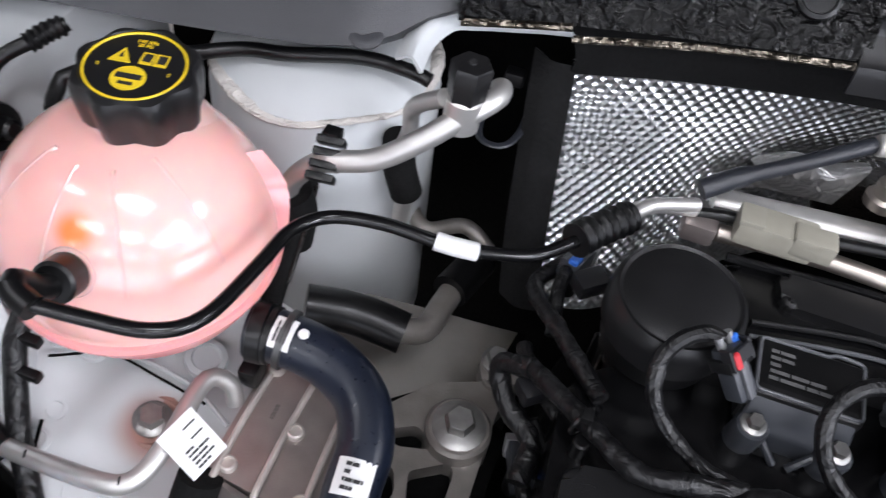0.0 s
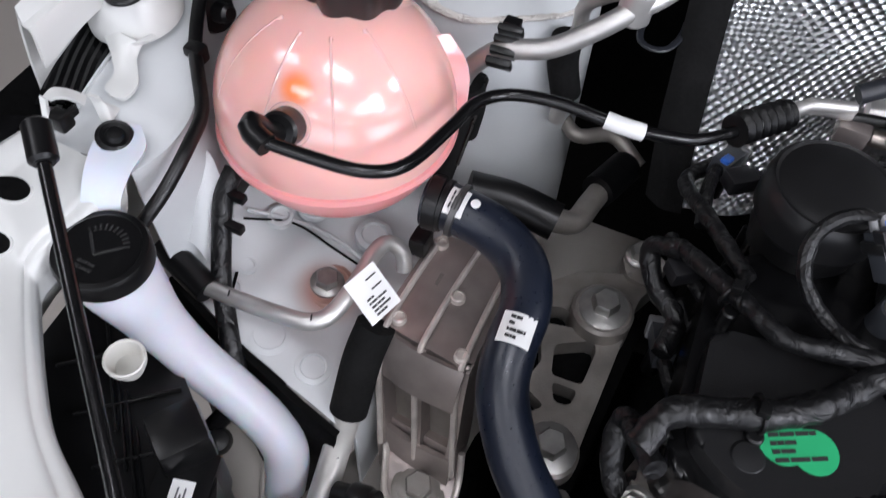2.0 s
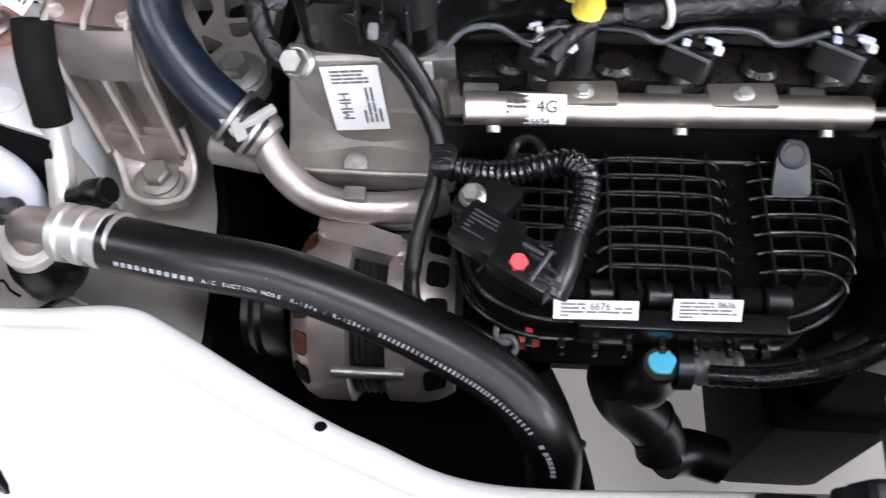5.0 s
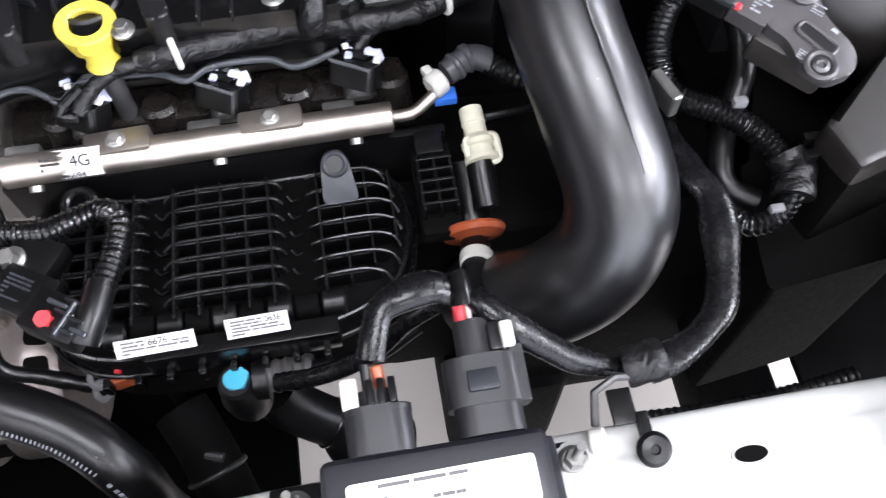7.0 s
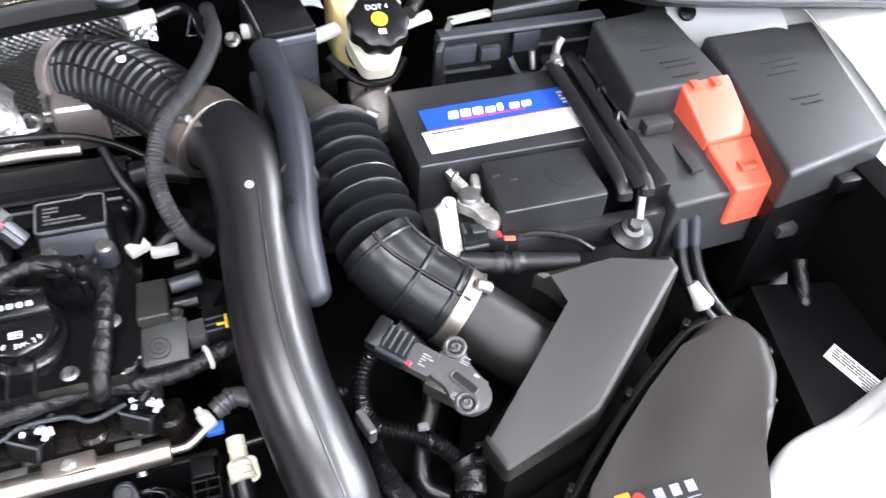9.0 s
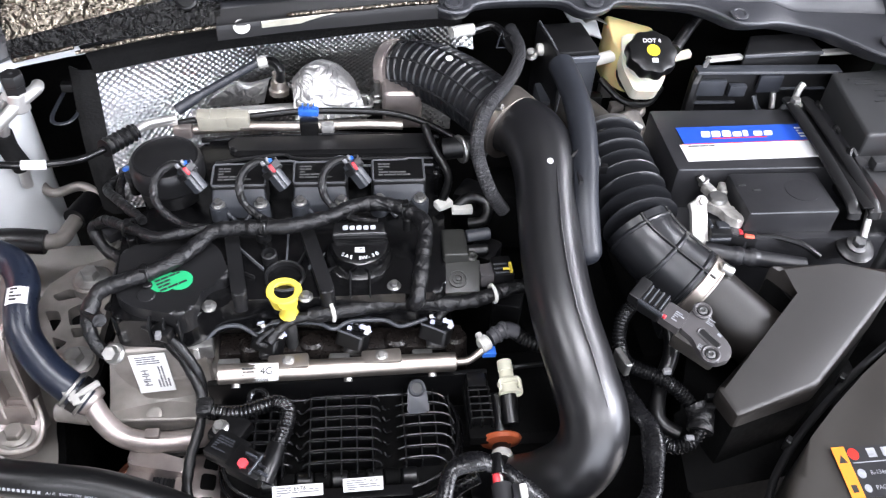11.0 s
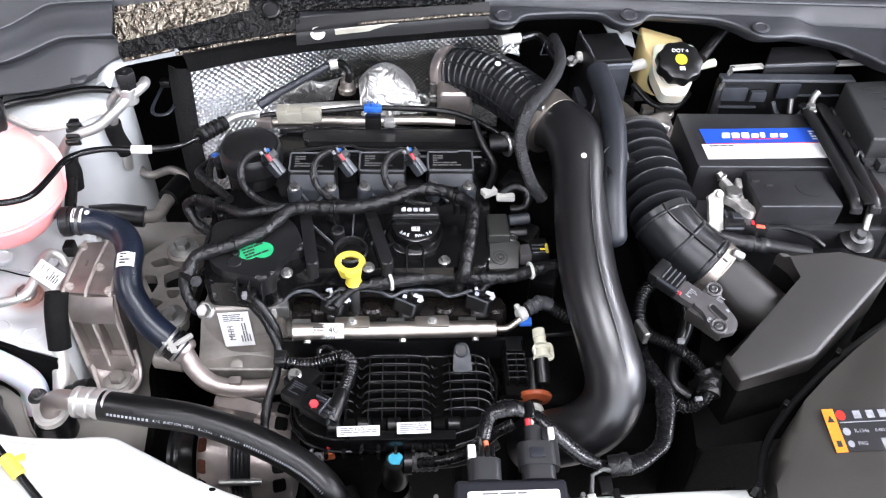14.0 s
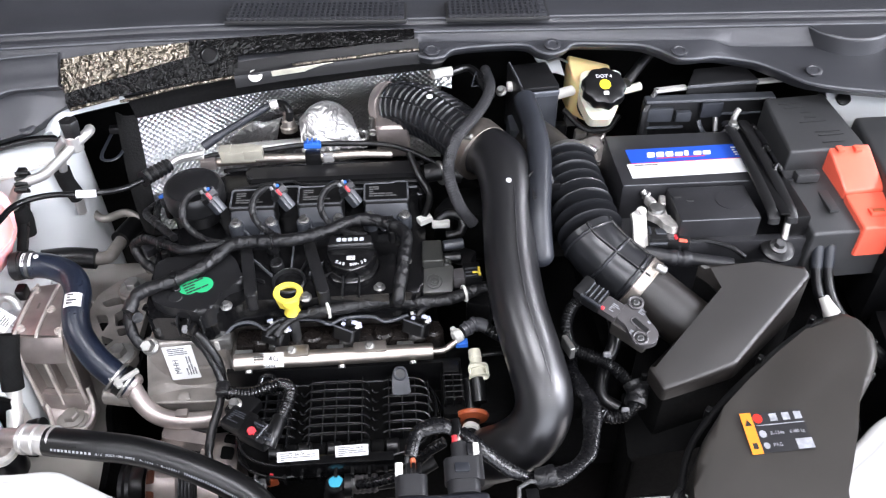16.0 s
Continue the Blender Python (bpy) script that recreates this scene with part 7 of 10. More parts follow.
braid = relief(mat("braided_sleeve", (0.025, 0.025, 0.027), 0.45, vary=0.4, scale=120, bump=0.3), "wave", 260.0, 0.6, 0.002)
part("hose_body", sweep(B(), [(0.519, 0.5, 1.1), (0.52, 0.449, 1.106), (0.509, 0.401, 1.112), (0.489, 0.358, 1.114), (0.471, 0.33, 1.112), (0.461, 0.314, 1.1), (0.456, 0.298, 1.085), (0.46, 0.277, 1.07), (0.47, 0.265, 1.05), (0.483, 0.264, 1.03)], ribs(0.0066, 0.0006, 0.003), 16, 0.001), braid, bh)
part("second_hose", sweep(B(), [(0.507, 0.489, 1.1), (0.513, 0.455, 1.102), (0.521, 0.432, 1.1)], 0.005, 10), rubber, bh)
part("white_sleeve", sweep(B(), [(0.447, 0.474, 1.11), (0.458, 0.479, 1.11), (0.473, 0.482, 1.11)], 0.0065, 14), white, bh, "white plastic sleeve")
for tx_ in (0.503, 0.5215):
    tri_ = [(tx_ - 0.0055, 0.462, 1.098), (tx_ + 0.0055, 0.462, 1.098), (tx_ + 0.001, 0.474, 1.113), (tx_ - 0.0055, 0.462, 1.098)]
    part("wire_triangle", sweep(B(), tri_, 0.0011, 6, smooth=False), greyhose, bh, "thin triangular clip")
part("mesh_flap", sheet(B(), fine([[(0.447, 0.484, 1.103), (0.46, 0.484, 1.106), (0.472, 0.484, 1.103)], [(0.45, 0.472, 1.093), (0.46, 0.47, 1.095), (0.472, 0.468, 1.092)]], 4, 4), 0.0008), shieldm, bh, "silver mesh flap")
part("tip_hose", sweep(B(), [(0.473, 0.483, 1.108), (0.496, 0.493, 1.108), (0.512, 0.472, 1.104)], 0.005, 10), rubber, bh)
gh2 = thing("grey_vacuum_hose", (0.56, 0.3, 1.02), "dark grey vacuum hose with a foam-like finish", "hose")
part("hose_body", sweep(B(), [(0.559, 0.41, 1.108), (0.564, 0.368, 1.102), (0.566, 0.326, 1.092), (0.562, 0.282, 1.077), (0.556, 0.243, 1.06), (0.555, 0.209, 1.036), (0.556, 0.192, 1.022)], lambda s, t: 0.0138 * math.sqrt(max(0.02, 1 - max(0, (s - t + 0.0135) / 0.0135) ** 2)), 22, 0.002), greyhose, gh2)
part("holder", torus(B(), (0.561, 0.279, 1.075), (0, -0.8, 0.4), 0.0145, 0.0028, 24, 8), black, gh2)
part("holder_arm", box(B(), (0.575, 0.278, 1.07), (0.02, 0.006, 0.01), 0.001), black, gh2)
vb = thing("vacuum_box", (0.58, 0.45, 1.0), "black plastic valve box near the bulkhead", "valve box")
vr = Matrix.Rotation(0.12, 4, "Z")
part("body", box(B(), (0.583, 0.466, 1.068), (0.046, 0.062, 0.066), 0.004, 3, vr), slate, vb)
part("top_lid", box(B(), (0.582, 0.47, 1.103), (0.048, 0.064, 0.008), 0.002, 2, vr), char, vb)
# Bluish reflection on the bevel, painted as a paler strip.
part("front_bevel", box(B(), (0.587, 0.436, 1.096), (0.044, 0.003, 0.016), 0.001, 2, vr @ Matrix.Rotation(0.5, 4, "X")), mat("bevel_highlight_grey", (0.13, 0.14, 0.16), 0.4, vary=0.2, bump=0.05), vb, "front bevel, pale for the light on it")
part("side_plate", box(B(), (0.5555, 0.452, 1.066), (0.0045, 0.088, 0.092), 0.0015, 2, vr), char, vb)
part("plate_edge", sweep(B(), [(0.5505, 0.495, 1.113), (0.5565, 0.452, 1.113), (0.562, 0.409, 1.108), (0.562, 0.405, 1.07), (0.56, 0.405, 1.03)], 0.0012, 8, smooth=False), edgegrey, vb)
part("port_peg", cyl(B(), (0.545, 0.468, 1.092), (0.553, 0.468, 1.092), 0.007, n=16, bev=0.001), white, vb)
part("post_screw", bolt(B(), (0.536, 0.452, 1.095), (-0.3, -0.5, 0.8), 0.005, 0.008), zinc, vb)
part("port_pipe", cyl(B(), (0.61, 0.46, 1.082), (0.64, 0.468, 1.085), 0.007, n=16), white, vb)
part("lower_bracket", box(B(), (0.56, 0.44, 1.02), (0.03, 0.04, 0.07), 0.005), slate, vb)
sx_ = thing("bracket_strip", (0.63, 0.48, 1.0), "bright metal bracket below the cowl", "bracket")
part("strip", sweep(B(), [(0.6, 0.485, 1.118), (0.615, 0.492, 1.118), (0.64, 0.495, 1.1), (0.65, 0.49, 1.07)], 0.004, 10, flat=0.3), zinc, sx_)
part("painted_lug", sheet(B(), fine([[(0.584, 0.53, 1.11), (0.6, 0.534, 1.112), (0.615, 0.527, 1.108)], [(0.590, 0.512, 1.104), (0.606, 0.512, 1.106), (0.621, 0.505, 1.104)], [(0.602, 0.497, 1.092), (0.614, 0.495, 1.094), (0.626, 0.49, 1.092)]], 4, 4), 0.003), primer, sx_, "white painted body lug")

# brake fluid bottle
padcream = mat("pale_cream_bottle_plastic", (0.66, 0.62, 0.5), 0.35, vary=0.08, scale=14, bump=0.02, sub=0.2)
br = thing("brake_fluid_reservoir", (0.66, 0.45, 1.0), "cream brake fluid reservoir with a black cap", "reservoir")
bm_ = at((0.664, 0.434, 1.098), (0.03, -0.42, 0.9), (1, 0, 0)) @ Matrix.Scale(0.95, 4)
lp = []
for rr, hh, sc in ((0.024, 0, 0.4), (0.0285, 0.003, 1), (0.0295, 0.013, 1), (0.028, 0.018, 0.7), (0.025, 0.0195, 0), (0.012, 0.0197, 0), (0.002, 0.0197, 0)):
    lp.append([bm_ @ V(((rr + sc * 0.0015 * math.cos(9 * a)) * math.cos(a), (rr + sc * 0.0015 * math.cos(9 * a)) * math.sin(a), hh)) for a in (2 * math.pi * k / 72 for k in range(72))])
bcap = part("cap", rings(B(), lp), black, br, "black cap with yellow centre")
tx = words(B(), "DOT 4", 0.0075, bm_, 0, 0.013, 0.0198)
plate(tx, bm_, 0.007, 0.0055, 0.0004, 0, -0.0135, 0.0198)
part("lettering", tx, inkwhite, bcap)
part("centre_disc", prism(B(), circle(0, 0, 0.0078, 20), 0.0196, 0.0203, 0, m=bm_), inkyel, bcap)
part("bottle", lid(B(), [(0.628, 0.505, 1.118), (0.688, 0.50, 1.104), (0.69, 0.47, 1.092), (0.668, 0.444, 1.078), (0.648, 0.444, 1.082), (0.630, 0.468, 1.11)], 1.05, 0.006, 3), cream, br)
part("filler_neck", lathe(B(), bm_ @ V((0, 0, -0.024)), bm_.to_3x3() @ V((0, 0, 1)), [(0.020, 0), (0.021, 0.02), (0.0235, 0.022), (0.0235, 0.026)], 32), white, br)
padm = bm_ @ Matrix.Translation((0.0, -0.002, -0.012))
part("filler_pad", prism(B(), rounded([(-0.018, -0.034), (0.012, -0.034), (0.024, -0.012), (0.036, 0.046), (-0.022, 0.046), (-0.028, 0.0)], 0.008), -0.016, 0.002, 0.003, 2, m=padm), padcream, br, "pale cream filler housing")
part("side_nipple", cyl(B(), (0.694, 0.452, 1.088), (0.722, 0.461, 1.09), 0.0048, 0.0056, 14), padcream, br)
part("level_band", torus(B(), bm_ @ V((0, 0, -0.034)), bm_.to_3x3() @ V((0, 0, 1)), 0.02, 0.006, 28, 8), rubber, br)
part("master_cylinder", cyl(B(), (0.655, 0.44, 1.02), (0.665, 0.40, 1.0), 0.018, n=20, bev=0.004), dullal, br)
bp2 = thing("brake_pipe", (0.64, 0.4, 1.0), "thin black brake pipe beside the reservoir", "pipe")
part("pipe", sweep(B(), [(0.622, 0.457, 1.06), (0.646, 0.434, 1.045), (0.677, 0.435, 1.04), (0.697, 0.453, 1.05)], 0.004, 10), rubber, bp2)
part("boss", cyl(B(), (0.67, 0.445, 1.02), (0.667, 0.443, 1.03), 0.012, n=20, bev=0.002), dullal, bp2)
part("upper_hose", sweep(B(), [(0.7, 0.453, 1.1), (0.729, 0.493, 1.105), (0.747, 0.514, 1.11)], ribs(0.006, 0.001, 0.004), 12, 0.001), rubber, bp2)
for q, c in (((0.635, 0.468, 1.04), zinc), ((0.647, 0.451, 1.02), dullal), ((0.62, 0.456, 1.03), black)):
    part("fitting", box(B(), q, (0.016, 0.014, 0.02), 0.003), c, bp2)

# bellows
bl = thing("intake_bellows", (0.63, 0.25, 0.98), "black rubber intake bellows hose with steel clamp", "hose")
part("upper_duct", sweep(B(), [(0.572, 0.445, 1.032), (0.59, 0.398, 1.04), (0.608, 0.350, 1.042)], 0.028, 24, 0.006), grain, bl)
part("upper_clamp", lathe(B(), (0.608, 0.366, 1.0425), (0.08, -0.99, -0.09), [(0.034, 0), (0.0352, 0.001), (0.0352, 0.010), (0.034, 0.011)], 32), zinc, bl, "steel hose clamp")
part("upper_screw", cyl(B(), (0.637, 0.364, 1.062), (0.646, 0.358, 1.06), 0.005, n=12), zinc, bl)
bel = [(0.607, 0.354, 1.042), (0.61, 0.312, 1.038), (0.614, 0.273, 1.034), (0.619, 0.236, 1.028), (0.621, 0.229, 1.027)]
part("bellows", sweep(B(), bel, ribs(0.019, 0.020, 0.0162, 2.2), 40, 0.0009), bellowrub, bl)
elb = [(0.6135, 0.239, 1.028), (0.6235, 0.22, 1.02), (0.6395, 0.204, 1.01), (0.6605, 0.187, 1.0), (0.6705, 0.179, 0.995)]
part("elbow", sweep(B(), elb, 0.0335, 32, 0.003), bellowrub, bl)
ln = spline(elb, 0.003)
for u in (0.12, 0.5, 0.86):
    n = int(u * (len(ln) - 2))
    part("elbow_rib", torus(B(), ln[n], ln[n + 1] - ln[n], 0.0335, 0.0022, 36, 8), bellowrub, bl)
for a in (70, 130):
    pts = []
    for p, q in zip(ln, ln[1:]):
        m = axes(q - p, (0, 0, 1))
        pts.append(p + m @ V((0.0342 * math.sin(radians(a)), 0.0342 * math.cos(radians(a)), 0)))
    part("long_rib", sweep(B(), pts[::3], 0.0018, 8, 0.006), rubber, bl)
ed = (ln[-1] - ln[-4]).normalized()
part("lower_clamp", lathe(B(), ln[-1] - ed * 0.012, ed, [(0.034, 0), (0.0362, 0.0008), (0.0362, 0.002), (0.0354, 0.0028), (0.0354, 0.0112), (0.0362, 0.012), (0.0362, 0.0132), (0.034, 0.014)], 36), steel, bl, "bright steel hose clamp")
part("lower_screw", cyl(B(), (0.678, 0.176, 1.031), (0.69, 0.172, 1.026), 0.0052, n=12, bev=0.001), zinc, bl)

# air box
ab = thing("air_filter_box", (0.75, 0.1, 0.72), "dark brown-black plastic air filter box", "air filter box")
part("neck", sweep(B(), [ln[-1] - ed * 0.006, ln[-1] + ed * 0.03, ln[-1] + ed * 0.075], 0.0315, 32, 0.006), boxplas, ab)
top = [(0.724, 0.174, 1.034), (0.791, 0.17, 1.036), (0.843, 0.163, 1.034), (0.846, 0.151, 1.03), (0.743, 0.065, 0.988), (0.66, 0.04, 0.984), (0.651, 0.07, 0.986), (0.755, 0.148, 1.02)]
part("box_lid", lid(B(), top, 0.966, 0.0055, 4, 0.0), boxplas, ab, angle=22)
# Wall, base and flange are near black: the shade under the lid, coloured in.
part("box_wall", lid(B(), [(0.748 + (x - 0.748) * 0.97, 0.11 + (y - 0.11) * 0.97, z - 0.016) for x, y, z in top], 0.9, 0.003, 2, 0.02), underm, ab, "lower wall, near black for its shade")
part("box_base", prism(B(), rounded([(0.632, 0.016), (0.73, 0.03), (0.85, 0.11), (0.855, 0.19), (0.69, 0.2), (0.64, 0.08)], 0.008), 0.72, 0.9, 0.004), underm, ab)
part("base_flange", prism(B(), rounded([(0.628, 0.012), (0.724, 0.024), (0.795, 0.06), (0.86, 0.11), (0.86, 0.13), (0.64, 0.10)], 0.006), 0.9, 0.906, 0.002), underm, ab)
for q in ((0.646, 0.063, 0.965), (0.657, 0.065, 0.955), (0.654, 0.074, 0.965)):
    part("clip_tab", box(B(), q, (0.012, 0.005, 0.008), 0.001), black, ab)
mf = thing("airflow_sensor", (0.655, 0.12, 0.96), "black airflow sensor with plug and metal eyelets", "sensor")
mm = at((0.6403, 0.1043, 1.0172), (-0.05, -0.2, 1), (0.72, -0.69, -0.1)) @ Matrix.Scale(0.86, 4)
part("sensor_plate", prism(B(), rounded([(-0.024, -0.009), (-0.024, 0.012), (-0.02, 0.03), (-0.008, 0.029), (0.004, 0.016), (0.030, 0.006), (0.036, -0.008), (0.026, -0.023), (0.008, -0.022), (-0.006, -0.011)], 0.006), -0.006, 0.003, 0.0015, 2, m=mm), sensorgrey, mf, "warm grey sensor plate")
slot_ = rounded([(-0.014, -0.0045), (0.012, -0.0045), (0.012, 0.0045), (-0.014, 0.0045)], 0.0044, 5)
sm_ = mm @ Matrix.Translation((0.008, -0.001, 0.0035)) @ Matrix.Rotation(radians(-12), 4, "Z")
part("slot_rim", sweep(B(), [sm_ @ V((x, y, 0)) for x, y in slot_ + slot_[:1]], 0.0011, 6, 0.003), sensorgrey, mf)
part("slot", prism(B(), slot_, -0.001, 0.0003, 0, m=sm_), char, mf, "dark oval slot")
part("code_print", bars(B(), mm, 0.008, 0.008, 4, 72, 0.7, z=0.0032, x=-0.001, y=0.017), inkdull, mf)
part("code_print", bars(B(), mm, 0.008, 0.007, 4, 73, 0.7, z=0.0032, x=0.006, y=-0.0155), inkdull, mf)
part("small_print", bars(B(), mm @ Matrix.Rotation(radians(-12), 4, "Z"), 0.014, 0.005, 1, 71, 0.95, z=0.0032, x=0.016, y=0.012), inkdull, mf)
for ex, ey in ((-0.0145, 0.0235), (0.017, -0.0165)):
    part("eyelet", lathe(B(), mm @ V((ex, ey, 0.002)), mm.to_3x3() @ V((0, 0, 1)), [(0.0088, 0), (0.0088, 0.0028), (0.0072, 0.0038), (0.0058, 0.003), (0.005, 0.001), (0.001, 0.001)], 24), sensorgrey, mf)
    part("eyelet_screw", lathe(B(), mm @ V((ex, ey, 0.0025)), mm.to_3x3() @ V((0, 0, 1)), [(0.005, 0), (0.0045, 0.0022), (0.0025, 0.003), (0.0015, 0.0022), (0.0008, 0.0022)], 18), darksteel, mf, "dark steel screw")
part("mid_block", prism(B(), rounded([(-0.046, -0.012), (-0.022, -0.012), (-0.022, 0.012), (-0.046, 0.012)], 0.002), -0.008, 0.004, 0.001, m=mm), sensorgrey, mf)
part("code_print", bars(B(), mm, 0.011, 0.013, 5, 74, 0.7, z=0.0042, x=-0.030, y=0.0), inkdull, mf)
part("plug", prism(B(), rounded([(-0.072, -0.013), (-0.046, -0.013), (-0.046, 0.014), (-0.072, 0.014)], 0.003), -0.008, 0.007, 0.0015, m=mm), char, mf)
for k in range(4):
    part("plug_ridge", box(B(), mm @ V((-0.069 + 0.0065 * k, 0.003, 0.0085)), (0.002, 0.022, 0.004), 0.0006, 1, mm.to_3x3().to_4x4()), slate, mf)
part("plug_lever", box(B(), mm @ V((-0.058, -0.012, 0.008)), (0.03, 0.004, 0.006), 0.001, 1, mm.to_3x3().to_4x4()), slate, mf)
part("plug_head", box(B(), mm @ V((-0.078, 0.004, 0.0)), (0.014, 0.03, 0.016), 0.003, 2, mm.to_3x3().to_4x4()), char, mf)
part("red_tab", box(B(), mm @ V((-0.042, -0.0095, 0.0055)), (0.005, 0.005, 0.003), 0.001, 1, mm.to_3x3().to_4x4()), red, mf, "red locking tab")
part("sensor_seat", box(B(), mm @ V((0.0, 0.0, -0.018)), (0.05, 0.03, 0.024), 0.004, 2, mm.to_3x3().to_4x4()), grain, mf)
cl = thing("corrugated_loom", (0.62, 0.09, 0.93), "black corrugated wiring loom beside the air box", "wiring loom")
part("corrugated_tube", sweep(B(), [(0.598, 0.157, 1.01), (0.58, 0.141, 1.005), (0.572, 0.119, 0.995), (0.578, 0.102, 0.985), (0.602, 0.092, 0.978), (0.622, 0.081, 0.97), (0.635, 0.067, 0.96), (0.638, 0.052, 0.955), (0.627, 0.039, 0.95), (0.61, 0.036, 0.948), (0.6, 0.043, 0.948)], ribs(0.0058, 0.0016, 0.0034), 14, 0.0008), blacks, cl)
part("smooth_hose", sweep(B(), [(0.613, 0.175, 1.0), (0.63, 0.151, 0.985), (0.629, 0.123, 0.97), (0.614, 0.097, 0.955), (0.606, 0.067, 0.945), (0.622, 0.053, 0.94)], 0.0075, 14), rubber, cl)
part("tape_wrap", sweep(B(), [(0.637, 0.069, 0.962), (0.64, 0.057, 0.958), (0.636, 0.046, 0.954)], lumpy(0.011, 4), 14, 0.002), tape, cl)
for q in ((0.612, 0.0915, 0.984), (0.624, 0.039, 0.955)):
    part("pale_clip", box(B(), q, (0.008, 0.005, 0.006), 0.0015), palecol, cl, "pale cable clip")

# resonator duct
rs = thing("intake_resonator", (0.77, 0.0, 0.85), "large dark brown-black plastic intake resonator", "duct")
ro = [(0.648, -0.15, 0.98), (0.650, -0.11, 0.983), (0.657, -0.075, 0.985), (0.668, -0.045, 0.987), (0.684, -0.018, 0.988), (0.712, 0.012, 0.99), (0.745, 0.04, 0.993), (0.785, 0.07, 0.998), (0.825, 0.096, 1.004), (0.855, 0.112, 1.01), (0.872, 0.114, 1.013), (0.885, 0.10, 1.015), (0.89, 0.078, 1.015),
      (0.882, 0.05, 1.014), (0.862, 0.022, 1.012), (0.838, -0.002, 1.008), (0.815, -0.025, 1.003), (0.799, -0.055, 0.998), (0.793, -0.09, 0.993), (0.792, -0.15, 0.985)]
part("duct_lid", lid(B(), ro, 0.93, 0.012, 5, 0.01), grain, rs)
fe = [(x - 0.006, y + 0.006, z - 0.022) for x, y, z in ro[:11]]
part("side_flange", sweep(B(), fe, 0.0035, 8, 0.01, flat=0.4), black, rs)
for k in (2, 5, 7, 9):
    part("flange_clip", box(B(), V(fe[k]) + V((-0.003, 0.003, 0)), (0.008, 0.006, 0.014), 0.001, 1, Matrix.Rotation(0.8, 4, "Z")), black, rs)
for q in ((0.866, 0.032, 1.0), (0.885, 0.07, 1.004), (0.806, -0.05, 0.99)):
    part("edge_clip", box(B(), q, (0.008, 0.005, 0.012), 0.001), black, rs)
sm = at((0.749, -0.026, 0.9976), (-0.15, -0.01, 1), (0.99, -0.05, 0.148)) @ Matrix.Diagonal((0.74, 0.93, 0.8, 1))
stk = part("warning_sticker", plate(B(), sm, 0.076, 0.048, 0.0006), filmblack, rs, "black and orange refrigerant warning sticker")
part("orange_band", plate(B(), sm, 0.014, 0.05, 0.0004, -0.032, 0, 0.0006), amber, stk)
pr2 = B()
for k, xx in enumerate((-0.002, 0.014, 0.029)):
    plate(pr2, sm, 0.009, 0.009, 0.0003, xx + 0.004, 0.017, 0.0006)
plate(pr2, sm, 0.06, 0.0009, 0.0003, 0.008, 0.0085, 0.0006)
prism(pr2, circle(-0.018, -0.002, 0.0045, 16), 0.0006, 0.0009, 0, m=sm)
words(pr2, "R-134a", 0.006, sm, 0.0, -0.002, 0.0006)
words(pr2, "0.480 kg", 0.0052, sm, 0.025, -0.002, 0.0006)
prism(pr2, circle(-0.018, -0.016, 0.0038, 16), 0.0006, 0.0009, 0, m=sm)
words(pr2, "PAG", 0.006, sm, -0.004, -0.016, 0.0006)
plate(pr2, sm, 0.02, 0.012, 0.0003, 0.029, -0.017, 0.0006)
part("print", pr2, inkdull, stk)
part("red_symbol", prism(B(), circle(-0.018, 0.017, 0.0058, 20), 0.0006, 0.001, 0, m=sm), inkred, stk)
part("triangle", prism(prism(B(), [(-0.0365, 0.009), (-0.0275, 0.009), (-0.032, 0.017)], 0.001, 0.0012, 0, m=sm), [(-0.035, -0.019), (-0.029, -0.019), (-0.029, -0.012), (-0.035, -0.012)], 0.001, 0.0012, 0, m=sm), inkblack, stk)

# battery
bt = thing("car_battery", (0.77, 0.3, 0.85), "black car battery with a blue and white label", "battery")
# Pale strips draw the highlights along the battery's edges.
part("lid_edge", sweep(B(), [(0.665, 0.2865, 1.0592), (0.77, 0.2865, 1.0592), (0.815, 0.2865, 1.0592)], 0.0009, 6), edgegrey, bt)
part("cover_edge", sweep(B(), [(0.717, 0.2205, 1.0565), (0.76, 0.2205, 1.0565), (0.806, 0.2205, 1.0565)], 0.0009, 6), edgegrey, bt)
part("case", box(B(), (0.768, 0.302, 0.9295), (0.208, 0.178, 0.159), 0.004), battplas, bt)
part("raised_lid", box(B(), (0.768, 0.339, 1.032), (0.21, 0.106, 0.056), 0.003), battplas, bt)
part("terminal_cover", box(B(), (0.762, 0.251, 1.031), (0.094, 0.062, 0.054), 0.004), battplas, bt)
part("front_step", box(B(), (0.79, 0.2165, 1.016), (0.15, 0.012, 0.03), 0.003), battplas, bt)
part("cover_disc", lathe(B(), (0.782, 0.252, 1.0575), (0, 0, 1), [(0.017, 0), (0.017, 0.001), (0.0155, 0.0012), (0.002, 0.0012)], 28), battplas, bt)
for sx in (0.722, 0.735):
    part("cover_notch", box(B(), (sx, 0.262 - 0.6 * (sx - 0.722), 1.0585), (0.008, 0.003, 0.002), 0.0005), inkblack, bt)
blm = at((0.750, 0.3295, 1.0602), (0, 0, 1), (1, 0.03, 0))
bl1 = part("blue_label", plate(B(), blm, 0.146, 0.030, 0.0006, 0.006, 0.015), inkblue, bt, "glossy blue label")
part("white_label", plate(B(), blm, 0.146, 0.028, 0.0006, 0.0, -0.0145), paper, bt, "white label strip")
part("red_line", plate(B(), blm, 0.146, 0.0012, 0.0007, 0.003, 0.0), inkred, bl1)
